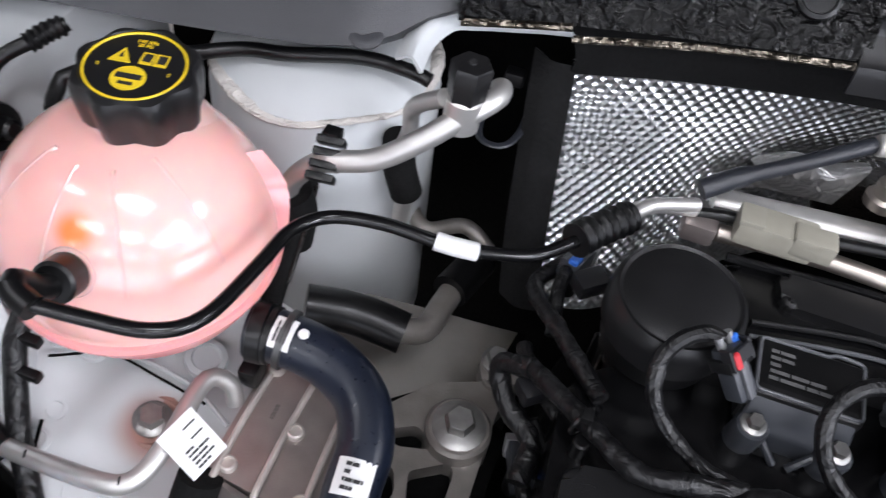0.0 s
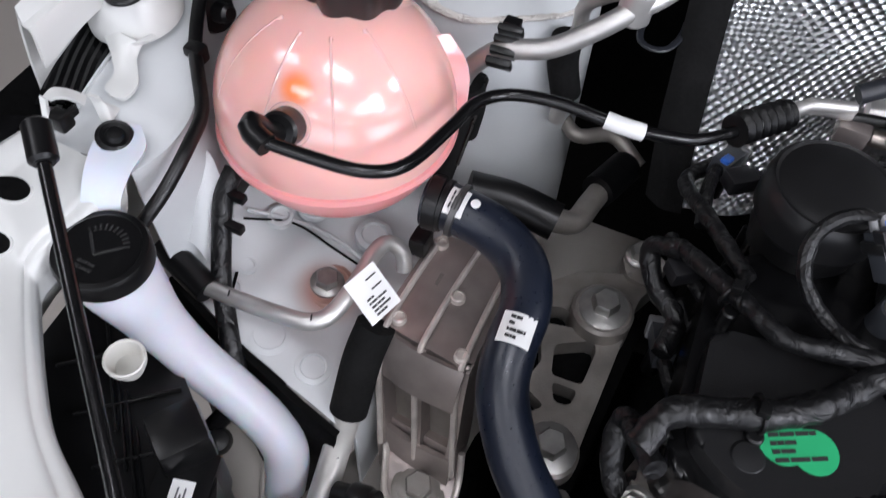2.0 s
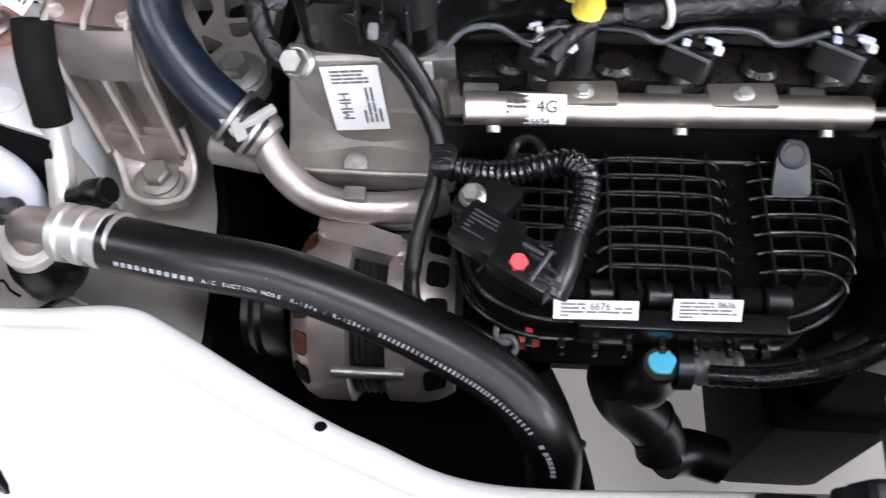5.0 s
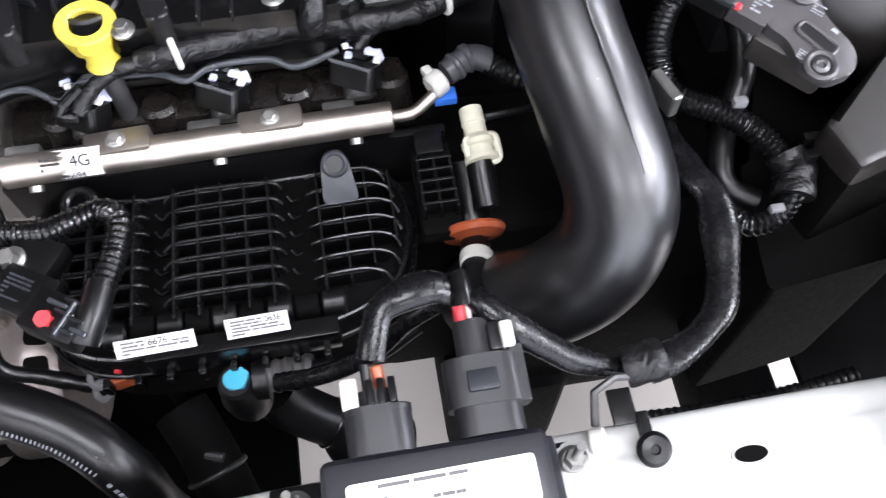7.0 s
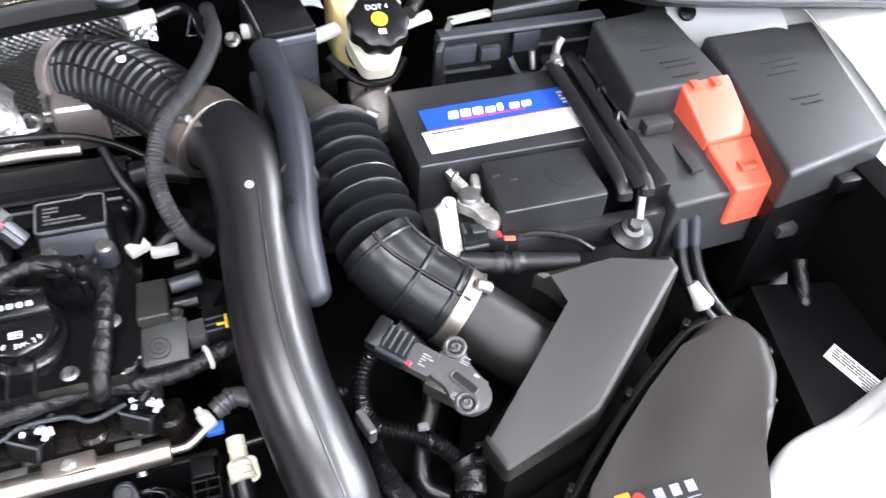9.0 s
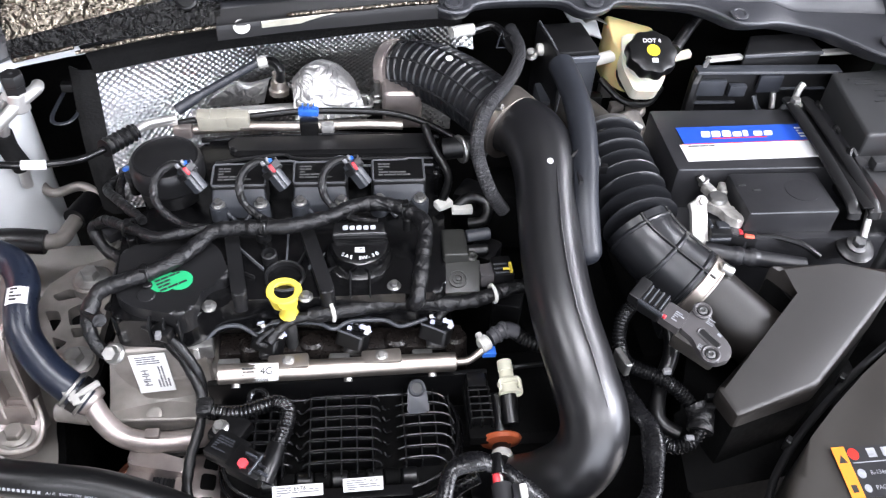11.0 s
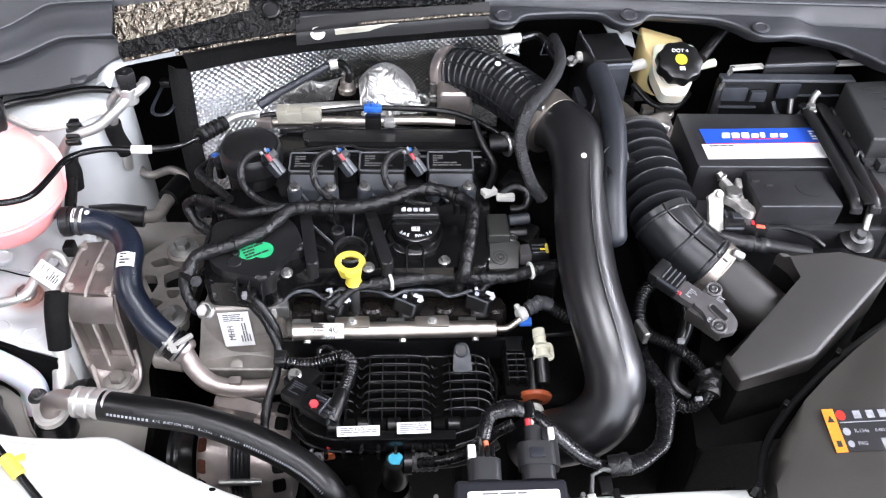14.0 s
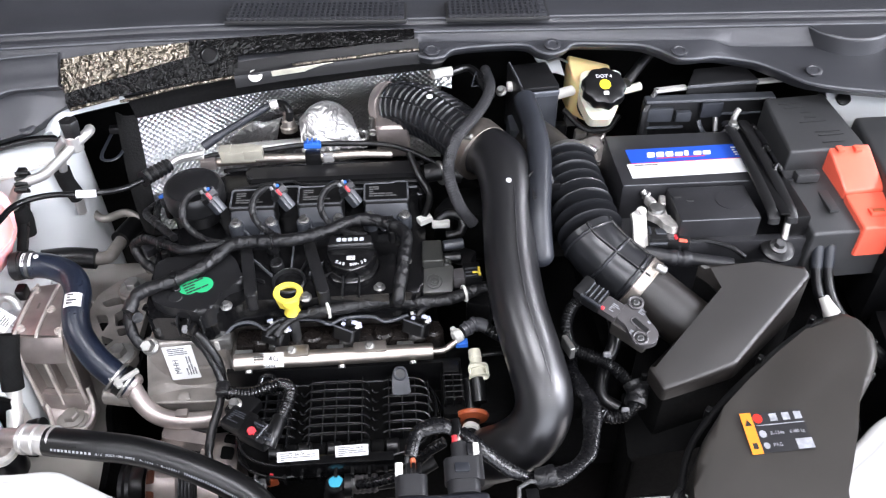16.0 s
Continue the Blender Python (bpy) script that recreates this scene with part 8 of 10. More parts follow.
for k in range(7):
    x_, hgt = -0.044 + 0.0118 * k, 0.0105 if k in (0, 1, 2, 4) else 0.0082
    part("brand_shape", prism(B(), rounded([(x_, 0.011), (x_ + 0.0098 - 0.004 * (k == 4), 0.011), (x_ + 0.0122 - 0.004 * (k == 4), 0.011 + hgt), (x_ + 0.0024, 0.011 + hgt)], 0.0018, 2), 0.0006, 0.0009, 0, m=blm), inkwhite, bl1, "plain white brand shape")
part("brand_underline", plate(B(), blm, 0.062, 0.0014, 0.0003, -0.002, 0.0085, 0.0006), inkred, bl1)
part("side_print", bars(B(), blm, 0.012, 0.02, 4, 81, z=0.0006, x=0.072, y=0.015), inkwhite, bl1)
part("small_print", bars(B(), blm, 0.03, 0.005, 1, 82, 1, z=0.0007, x=-0.05, y=-0.004), inkgrey, bt)
st = thing("battery_strap", (0.83, 0.3, 1.04), "black steel battery hold-down strap with bolts", "strap")
for ox in (-0.009, 0.012):
    part("strap_bar", sweep(B(), [(0.832 + ox, 0.395, 1.066), (0.832 + ox, 0.39, 1.07), (0.831 + ox, 0.30, 1.068), (0.830 + ox, 0.225, 1.062), (0.830 + ox, 0.215, 1.052)], 0.0068, 12, 0.006, flat=0.5), char, st)
part("channel", box(B(), (0.832, 0.30, 1.0645), (0.012, 0.17, 0.003), 0.001), black, st)
part("upper_hook", sweep(B(), [(0.828, 0.388, 1.062), (0.83, 0.395, 1.08), (0.836, 0.399, 1.088)], 0.004, 10), zinc, st)
part("hook_nut", bolt(B(), (0.826, 0.386, 1.07), (0, 0, 1), 0.006, 0.007), zinc, st)
part("foot_plate", lathe(B(), (0.829, 0.204, 1.022), (0, -0.3, 1), [(0.019, 0), (0.019, 0.003), (0.015, 0.005)], 24), black, st)
part("foot_bolt", bolt(B(), (0.829, 0.203, 1.027), (0, -0.3, 1), 0.0062, 0.008, 1.6), darksteel, st)
part("foot_rod", cyl(B(), (0.834, 0.205, 1.035), (0.842, 0.224, 1.055), 0.004, n=10), zinc, st)
tr = thing("battery_partition", (0.83, 0.43, 1.0), "black plastic panel behind the battery with clips", "panel")
part("panel", box(B(), (0.806, 0.432, 1.05), (0.172, 0.010, 0.07), 0.003), char, tr)
part("end_cheek", lid(B(), [(0.716, 0.418, 1.078), (0.722, 0.416, 1.078), (0.74, 0.437, 1.1), (0.735, 0.44, 1.1)], 1.02, 0.001, 1), char, tr)
part("top_rail", box(B(), (0.806, 0.428, 1.0885), (0.17, 0.014, 0.005), 0.0015), slate, tr)
part("rail_lip", box(B(), (0.806, 0.4205, 1.089), (0.17, 0.0016, 0.0032), 0.0005, 1), edgegrey, tr, "pale strip for the edge highlight")
part("raised_cover", lid(B(), [(0.776, 0.436, 1.102), (0.874, 0.444, 1.104), (0.862, 0.474, 1.110), (0.793, 0.468, 1.110)], 1.085, 0.003, 3), char, tr)
part("cover_lip", box(B(), (0.825, 0.4385, 1.1015), (0.098, 0.002, 0.004), 0.0006, 1, Matrix.Rotation(0.08, 4, "Z")), edgegrey, tr)
part("metal_edge", box(B(), (0.757, 0.441, 1.096), (0.044, 0.010, 0.004), 0.001, 1, Matrix.Rotation(0.15, 4, "Z")), machined, tr, "bright metal edge")
part("metal_edge", box(B(), (0.893, 0.452, 1.097), (0.05, 0.010, 0.004), 0.001, 1, Matrix.Rotation(0.1, 4, "Z")), machined, tr, "bright metal edge")
for q, sz in (((0.742, 0.424, 1.068), (0.034, 0.006, 0.02)), ((0.773, 0.422, 1.066), (0.02, 0.008, 0.014)), ((0.752, 0.424, 1.048), (0.05, 0.005, 0.003)), ((0.85, 0.424, 1.066), (0.06, 0.004, 0.003))):
    part("pocket", box(B(), q, sz, 0.0015), slate, tr)
part("latch_plate", box(B(), (0.809, 0.421, 1.075), (0.028, 0.006, 0.022), 0.002), greyhose, tr)
part("latch_pin", cyl(B(), (0.815, 0.416, 1.066), (0.815, 0.408, 1.05), 0.0035, n=12), zinc, tr)
part("latch_hook", sweep(B(), [(0.793, 0.416, 1.062), (0.798, 0.41, 1.05), (0.81, 0.406, 1.04), (0.825, 0.408, 1.042), (0.838, 0.414, 1.055)], 0.0038, 10, flat=0.6), slate, tr)
part("hanging_flap", prism(B(), rounded([(0.792, 0.405), (0.82, 0.402), (0.818, 0.416), (0.796, 0.418)], 0.005), 1.02, 1.043, 0.002), char, tr)
te_ = thing("battery_terminal", (0.69, 0.245, 1.0), "grey metal battery clamp with sensor plug", "terminal")
part("clamp_jaw", prism(B(), rounded([(0.690, 0.262), (0.686, 0.250), (0.697, 0.240), (0.700, 0.229), (0.709, 0.221), (0.716, 0.224), (0.715, 0.236), (0.7085, 0.242), (0.7085, 0.262), (0.704, 0.268), (0.694, 0.268)], 0.003), 1.036, 1.046, 0.0025, 3), leadcast, te_, "pale cast clamp jaw")
part("clamp_top", lathe(B(), (0.698, 0.255, 1.040), (0, 0, 1), [(0.0098, 0), (0.0098, 0.0085), (0.0085, 0.0105), (0.006, 0.011), (0.002, 0.0112)], 24), zinc, te_, "grey battery post")
part("clamp_lug", box(B(), (0.6945, 0.271, 1.045), (0.0085, 0.016, 0.012), 0.003, 3, Matrix.Rotation(0.35, 4, "Z")), leadcast, te_)
part("clamp_lug", box(B(), (0.708, 0.269, 1.045), (0.0075, 0.018, 0.012), 0.003, 3, Matrix.Rotation(-0.2, 4, "Z")), leadcast, te_)
part("clamp_bolt", bolt(B(), (0.692, 0.279, 1.048), (-0.5, 0.4, 0.5), 0.0042, 0.008), zinc, te_)
sd_ = V((0.003, 0.032, 0.0325)).normalized()
stm = at((0.6735, 0.232, 1.036), V((1, 0.02, 0)).cross(sd_), (1, 0.02, 0))
part("side_strap", prism(B(), rounded([(-0.0085, -0.020), (0.0, -0.026), (0.0085, -0.020), (0.0085, 0.022), (0.004, 0.026), (-0.004, 0.022), (-0.0095, 0.019), (-0.0075, 0.010)], 0.0018, 2), -0.003, 0.003, 0.0012, 2, m=stm), leadcast, te_, "pale cast strap")
part("strap_hole", lathe(B(), stm @ V((-0.001, -0.002, 0.003)), stm.to_3x3() @ V((0, 0, 1)), [(0.0018, 0), (0.0016, 0.0004), (0.0006, 0.0004)], 14), zinc, te_)
part("strap_nut", bolt(B(), stm @ V((0.003, 0.021, 0.002)), stm.to_3x3() @ V((0, 0, 1)), 0.0042, 0.005), leadcast, te_)
part("sensor", box(B(), (0.694, 0.226, 1.027), (0.022, 0.022, 0.018), 0.002, 2, Matrix.Rotation(-0.06, 4, "Z")), char, te_, "black sensor block")
part("sensor_ridge", box(B(), (0.692, 0.2145, 1.029), (0.022, 0.003, 0.004), 0.001, 1), slate, te_)
part("sensor_bar", box(B(), (0.6845, 0.230, 1.036), (0.003, 0.012, 0.006), 0.0008, 1), slate, te_)
part("sensor_window", box(B(), (0.697, 0.227, 1.0365), (0.012, 0.010, 0.003), 0.0008, 1, Matrix.Rotation(-0.06, 4, "Z")), slate, te_)
part("plug", box(B(), (0.7175, 0.221, 1.027), (0.026, 0.020, 0.014), 0.002, 2, Matrix.Rotation(-0.25, 4, "Z")), char, te_)
part("plug_band", box(B(), (0.708, 0.224, 1.0295), (0.008, 0.018, 0.014), 0.0015, 2, Matrix.Rotation(-0.25, 4, "Z")), sensorgrey, te_)
part("red_tab", box(B(), (0.7125, 0.2185, 1.0345), (0.004, 0.007, 0.003), 0.001), red, te_, "red locking tab")
part("pink_tab", box(B(), (0.7195, 0.2125, 1.034), (0.010, 0.005, 0.003), 0.001, 1, Matrix.Rotation(-0.25, 4, "Z")), coral, te_)
part("wire", sweep(B(), [(0.729, 0.217, 1.029), (0.748, 0.213, 1.032), (0.772, 0.203, 1.03), (0.788, 0.193, 1.022)], 0.003, 8), rubber, te_)
part("earth_cable", sweep(B(), [(0.678, 0.213, 1.018), (0.692, 0.208, 1.018), (0.71, 0.203, 1.017), (0.735, 0.198, 1.016), (0.775, 0.192, 1.012)], lambda s, t: 0.0082 + 0.0014 * (0.28 < s / t < 0.36) + 0.0014 * (0.42 < s / t < 0.5), 14, 0.002), greyplas, te_)

# fuse boxes
fb = thing("battery_fuse_box", (0.9, 0.3, 0.95), "dark grey battery fuse box with a red cover", "fuse box")
part("upper_body", lid(B(), [(0.864, 0.302, 1.088), (0.957, 0.302, 1.092), (0.945, 0.408, 1.102), (0.868, 0.406, 1.098)], 1.02, 0.004, 3), fuseplas, fb)
part("lower_body", lid(B(), [(0.868, 0.206, 1.040), (0.974, 0.211, 1.040), (0.960, 0.31, 1.064), (0.862, 0.31, 1.062)], 0.97, 0.004, 3), fuseplas, fb)
part("step_block", box(B(), (0.884, 0.285, 1.064), (0.028, 0.014, 0.012), 0.003), fuseplas, fb)
part("left_ledge", box(B(), (0.852, 0.31, 1.045), (0.025, 0.19, 0.03), 0.004), black, fb)
for yy in (0.375, 0.33, 0.29):
    part("ledge_clip", sweep(B(), [(0.849, yy, 1.062), (0.847, yy + 0.004, 1.07), (0.852, yy + 0.01, 1.072), (0.857, yy + 0.006, 1.066)], 0.003, 8), black, fb)
fm = at((0.908, 0.355, 1.0962), (-0.04, -0.09, 1), (1, 0, 0.04))
for k, (ux, uy, uw) in enumerate(((-0.012, 0.036, 0.03), (-0.01, 0.028, 0.026), (0.0, 0.016, 0.012), (0.002, 0.006, 0.014), (0.002, -0.002, 0.032), (0.012, -0.022, 0.03), (0.014, -0.029, 0.03), (0.012, -0.042, 0.026))):
    part("raised_mark", plate(B(), fm, uw, 0.0018, 0.0009, ux, uy, -0.0002), fuseplas, fb)
part("red_upper", lid(B(), [(0.919, 0.254, 1.062), (0.968, 0.256, 1.063), (0.960, 0.305, 1.094), (0.911, 0.304, 1.091)], 1.045, 0.003, 3), coral, fb, "red plastic positive cover")
part("red_lower", lid(B(), [(0.925, 0.2045, 1.047), (0.974, 0.207, 1.047), (0.9685, 0.2555, 1.0605), (0.919, 0.2535, 1.0595)], 1.005, 0.003, 3), coral, fb, "red plastic positive cover")
part("red_latch", box(B(), (0.9475, 0.226, 1.0535), (0.02, 0.012, 0.005), 0.002), coral, fb)
part("latch_slot", box(B(), (0.9475, 0.2255, 1.0558), (0.013, 0.005, 0.002), 0.0005), rust, fb)
for sx in (0.922, 0.943):
    part("hinge_tab", box(B(), (sx, 0.298, 1.092), (0.008, 0.01, 0.004), 0.001), coral, fb)
part("side_rib", box(B(), (0.9, 0.256, 1.052), (0.012, 0.05, 0.004), 0.001), fuseplas, fb)
fx = thing("main_fuse_box", (1.02, 0.3, 0.9), "large dark grey main fuse box with latch", "fuse box")
ft = [(0.974, 0.373, 1.088), (1.092, 0.365, 1.095), (1.075, 0.21, 1.075), (0.96, 0.19, 1.07)]
part("lid", lid(B(), ft, 1.03, 0.006, 3), fuseplas, fx)
part("base", lid(B(), [(p[0], p[1] + 0.002, 1.035) for p in ft], 0.9, 0.003, 2, -0.04), black, fx)
part("latch", box(B(), V((1.036, 0.196, 1.04)), (0.026, 0.012, 0.014), 0.002), black, fx)
part("lower_latch", box(B(), V((0.992, 0.201, 0.99)), (0.02, 0.02, 0.012), 0.002), fuseplas, fx)
fm2 = at(V(ft[0]).lerp(V(ft[2]), 0.5) + V((0, 0, 0.0015)), (-0.05, -0.1, 1), (1, 0, 0.05))
for ux, uy, uw in ((0.0, 0.03, 0.035), (0.004, 0.022, 0.028), (-0.004, 0.014, 0.03), (0.0, -0.02, 0.03), (0.003, -0.028, 0.022)):
    part("raised_mark", plate(B(), fm2, uw, 0.0018, 0.0009, ux, uy, -0.0002), fuseplas, fx)
part("side_hole", box(B(), V(ft[1]) + V((-0.03, 0.018, -0.01)), (0.03, 0.012, 0.012), 0.003), black, fx)
pc = thing("power_cable", (0.9, 0.17, 0.9), "black power cables with a white connector", "cable")
for ox in (0.0, 0.014):
    part("cable", sweep(B(), [(0.882 + ox, 0.212, 1.02), (0.88 + ox, 0.195, 0.995), (0.883 + ox, 0.17, 0.97), (0.9 + ox, 0.14, 0.95), (0.93 + ox, 0.12, 0.93), (0.97, 0.11, 0.9)], 0.006, 12), rubber, pc)
    part("tube_end", cyl(B(), (0.882 + ox, 0.211, 1.018), (0.88 + ox, 0.196, 0.997), 0.0068, n=14), greyhose, pc)
part("white_connector", lathe(B(), (0.884, 0.17, 0.975), (0.3, -0.6, -0.5), [(0.006, 0), (0.007, 0.008), (0.010, 0.022), (0.009, 0.024)], 14), white, pc, "white plastic connector")
rg = thing("side_module", (1.0, 0.12, 0.85), "black module with a white label beside the wing", "module")
part("body", box(B(), (1.0, 0.09, 0.87), (0.11, 0.16, 0.14), 0.006, 2, Matrix.Rotation(-0.2, 4, "Z")), black, rg)
sticker(rg, at((0.994, 0.066, 0.945), (-0.75, -0.25, 0.6), (-0.3, 0.9, 0)), 0.05, 0.016, 97, 4)
part("loom", sweep(B(), [(0.93, 0.15, 0.92), (0.97, 0.13, 0.91), (1.0, 0.14, 0.93), (1.01, 0.18, 0.96)], lumpy(0.007, 3), 12, 0.003), tape, rg)
hg = thing("hinge_assembly", (1.0, 0.42, 1.05), "pale painted bonnet hinge under the cowl end", "hinge")
part("arm", sheet(B(), fine([[(0.955, 0.44, 1.10), (1.0, 0.42, 1.10), (1.06, 0.38, 1.10)], [(0.96, 0.42, 1.085), (1.0, 0.4, 1.085), (1.06, 0.36, 1.09)], [(0.965, 0.41, 1.06), (1.0, 0.385, 1.06), (1.06, 0.345, 1.07)]], 4, 4), 0.003), primer, hg)
part("pivot", lathe(B(), (0.975, 0.41, 1.09), (0, -0.6, 0.8), [(0.009, 0), (0.009, 0.004), (0.004, 0.006)], 18), black, hg)
part("lower_plate", box(B(), (0.99, 0.43, 1.02), (0.08, 0.02, 0.1), 0.006), primer, hg)

# Tray and liner are added fill; their black stands for shade.
ty = thing("battery_tray", (0.82, 0.3, 0.7), "added dark fill below the battery and fuse boxes", "battery tray")
part("tray", box(B(), (0.83, 0.31, 0.83), (0.38, 0.24, 0.1), 0.01), underm, ty)
part("liner", box(B(), (0.95, 0.09, 0.78), (0.2, 0.26, 0.1), 0.02), underm, ty)
part("dark_fill_wall", box(B(), (1.06, 0.2, 0.92), (0.03, 0.46, 0.26), 0.004), underm, ty)

# ---- exhaust side behind the engine ----
ts = thing("turbo_heat_shield", (0.26, 0.48, 0.95), "crumpled silver heat shield over the turbo", "heat shield")
silver = relief(mat("soft_silver_sheet", (0.46, 0.455, 0.445), 0.42, metal=0.85, vary=0.25, scale=45, bump=0.1), "wrinkle", 48.0, 0.6, 0.014)
part("left_sheet", sheet(B(), fine([[(0.169, 0.470, 1.020), (0.189, 0.470, 1.020), (0.211, 0.472, 1.020), (0.233, 0.474, 1.020)], [(0.179, 0.456, 1.040), (0.204, 0.460, 1.055), (0.221, 0.462, 1.050), (0.242, 0.477, 1.050)], [(0.179, 0.497, 1.020), (0.200, 0.489, 1.040), (0.219, 0.487, 1.040), (0.244, 0.499, 1.040)]], 7, 7), 0.0015), silver, ts)
part("dome", sheet(B(), fine([[(0.272, 0.425, 1.030), (0.288, 0.425, 1.030), (0.308, 0.426, 1.030), (0.330, 0.429, 1.030), (0.350, 0.432, 1.030)], [(0.270, 0.442, 1.050), (0.286, 0.440, 1.058), (0.305, 0.444, 1.060), (0.326, 0.443, 1.058), (0.346, 0.445, 1.045)], [(0.268, 0.464, 1.055), (0.283, 0.462, 1.072), (0.301, 0.468, 1.076), (0.320, 0.469, 1.068), (0.339, 0.469, 1.050)], [(0.268, 0.489, 1.045), (0.282, 0.499, 1.055), (0.300, 0.507, 1.058), (0.320, 0.505, 1.052), (0.337, 0.495, 1.040)]], 7, 7), 0.0015), silver, ts)
# Solid dark block paints the shade of the exhaust opening.
part("dark_gap", box(B(), (0.262, 0.495, 1.02), (0.075, 0.03, 0.04), 0.01, 3), browncast, ts, "exhaust opening, a dark brown block for its shade")
part("tag_plate", box(B(), (0.3095, 0.452, 1.052), (0.019, 0.0015, 0.034), 0.0005, 1, Matrix.Rotation(-0.7, 4, "X")), paper, ts, "pale printed tag")
part("tag_print", bars(B(), at((0.3095, 0.4495, 1.056), (0, -0.77, 0.64), (1, 0, 0)), 0.013, 0.012, 4, 17, 0.9), inkblack, ts)
o2 = thing("oxygen_sensor", (0.262, 0.48, 1.02), "steel oxygen sensor with a grey sleeved lead", "sensor")
part("sensor_body", lathe(B(), (0.253, 0.463, 1.040), (0, 0.1, 1), [(0.011, 0), (0.0115, 0.006), (0.009, 0.008), (0.0085, 0.016), (0.0065, 0.018), (0.006, 0.026)], 20), steel, o2, "brassy steel sensor body")
part("lead", sweep(B(), [(0.256, 0.457, 1.062), (0.258, 0.454, 1.075), (0.252, 0.462, 1.080), (0.244, 0.467, 1.080), (0.234, 0.466, 1.078)], 0.0052, 12), rubber, o2)
part("lead_collar", cyl(B(), (0.243, 0.468, 1.079), (0.232, 0.466, 1.078), 0.0068, n=14, bev=0.001), machined, o2)
part("lead_sleeve", sweep(B(), [(0.231, 0.467, 1.077), (0.195, 0.446, 1.066), (0.166, 0.433, 1.055), (0.146, 0.421, 1.047)], lambda s, t: 0.0048 + 0.0014 * (s > 0.72 * t), 12), greyhose, o2, "grey sleeve over the lead")
palegrey = mat("pale_beige_plastic", (0.30, 0.285, 0.235), 0.35, vary=0.12, bump=0.08)
fp = thing("fuel_pipes", (0.28, 0.43, 1.02), "steel fuel pipes with a blue clip behind the cover", "pipe")
part("upper_pipe", sweep(B(), [(0.142, 0.411, 1.035), (0.163, 0.415, 1.038), (0.219, 0.418, 1.04), (0.276, 0.424, 1.042), (0.333, 0.424, 1.042), (0.383, 0.42, 1.04), (0.418, 0.407, 1.035), (0.445, 0.388, 1.03)], 0.0036, 12), rubber, fp)
part("lower_pipe", sweep(B(), [(0.163, 0.409, 1.03), (0.219, 0.41, 1.033), (0.276, 0.406, 1.035), (0.347, 0.41, 1.034), (0.39, 0.41, 1.032)], 0.0055, 14), steel, fp)
part("wide_rail", sweep(B(), [(0.158, 0.439, 1.028), (0.245, 0.449, 1.028), (0.296, 0.455, 1.026)], 0.0085, 14, flat=0.6), tubeal, fp)
part("connector", box(B(), (0.192, 0.41, 1.042), (0.045, 0.02, 0.017), 0.003), palegrey, fp, "pale grey plug connector")
part("pale_plug", box(B(), (0.212, 0.407, 1.045), (0.024, 0.015, 0.014), 0.002), palegrey, fp)
part("connector_step", box(B(), (0.176, 0.4085, 1.0505), (0.014, 0.016, 0.004), 0.001), palegrey, fp)
for k in range(3):
    part("clip_tooth", box(B(), (0.281 + 0.006 * k, 0.4185, 1.0525), (0.002, 0.009, 0.003), 0.0005, 1), blue, fp)
part("blue_clip", box(B(), (0.287, 0.418, 1.046), (0.022, 0.009, 0.009), 0.002), blue, fp, "blue plastic clip")
part("clip_base", box(B(), (0.288, 0.403, 1.036), (0.02, 0.012, 0.018), 0.002), black, fp)
part("silver_end", box(B(), (0.308, 0.399, 1.038), (0.014, 0.010, 0.010), 0.002), tubeal, fp)
part("left_block", box(B(), (0.152, 0.409, 1.03), (0.02, 0.016, 0.014), 0.003), castal, fp)
part("left_hose", sweep(B(), [(0.104, 0.379, 1.05), (0.124, 0.399, 1.045), (0.146, 0.411, 1.04)], 0.0045, 12), tubeal, fp)
mt = thing("exhaust_bracket", (0.36, 0.46, 0.98), "cast bracket and studs beside the turbo", "bracket")
part("casting", box(B(), (0.392, 0.456, 1.03), (0.045, 0.035, 0.05), 0.008, 3), castal, mt)
for q in ((0.364, 0.467, 1.04), (0.348, 0.455, 1.03)):
    part("stud", cyl(B(), V(q) + V((0, 0, -0.03)), V(q) + V((0, 0, 0.012)), 0.0035, n=10), zinc, mt)
    part("nut", bolt(B(), V(q) + V((0, 0, -0.012)), (0, 0, 1), 0.007, 0.008), zinc, mt)
part("block", box(B(), (0.367, 0.486, 1.0), (0.04, 0.03, 0.03), 0.006), darksteel, mt)
part("small_clamp", torus(B(), (0.349, 0.451, 1.035), (0.2, -0.3, 1), 0.008, 0.0028, 20, 8), zinc, mt)

# ---- the side with the coolant tank ----
TC = V((-0.136, 0.286, 1.028))  # middle of the tank


def ball(bm, c, r, h0, h1, squash=1.0, n=56, steps=16, rib=None):
    """A zone of a ball between two heights, closed at both ends."""
    prof = []
    for k in range(steps + 1):
        h = h0 + (h1 - h0) * k / steps
        prof.append((max(0.002, math.sqrt(max(0.0, r * r - (h / squash) ** 2))), h))
    return lathe(bm, c, (0, 0, 1), prof, n)


tank = thing("expansion_tank", (TC.x, TC.y, 0.94), "pink translucent round coolant expansion tank with black cap", "tank")
part("upper_shell", ball(B(), TC, 0.0728, -0.012, 0.066), tint(rose.copy(), V((-0.128, 0.235, 1.079)) - V((TC.x, TC.y, 0.94)), 0.003, 0.013, (0.88, 0.22, 0.06)), tank, "pale pink translucent upper half")
part("lower_shell", ball(B(), TC - V((0, 0, 0.0)), 0.0728, -0.066, -0.014), pink, tank, "deeper pink lower half")
sb = lathe(B(), TC + V((0, 0, -0.018)), (0, 0, 1), [(0.071, 0), (0.0738, 0.001), (0.0748, 0.004), (0.0738, 0.007), (0.0705, 0.008)], 56)
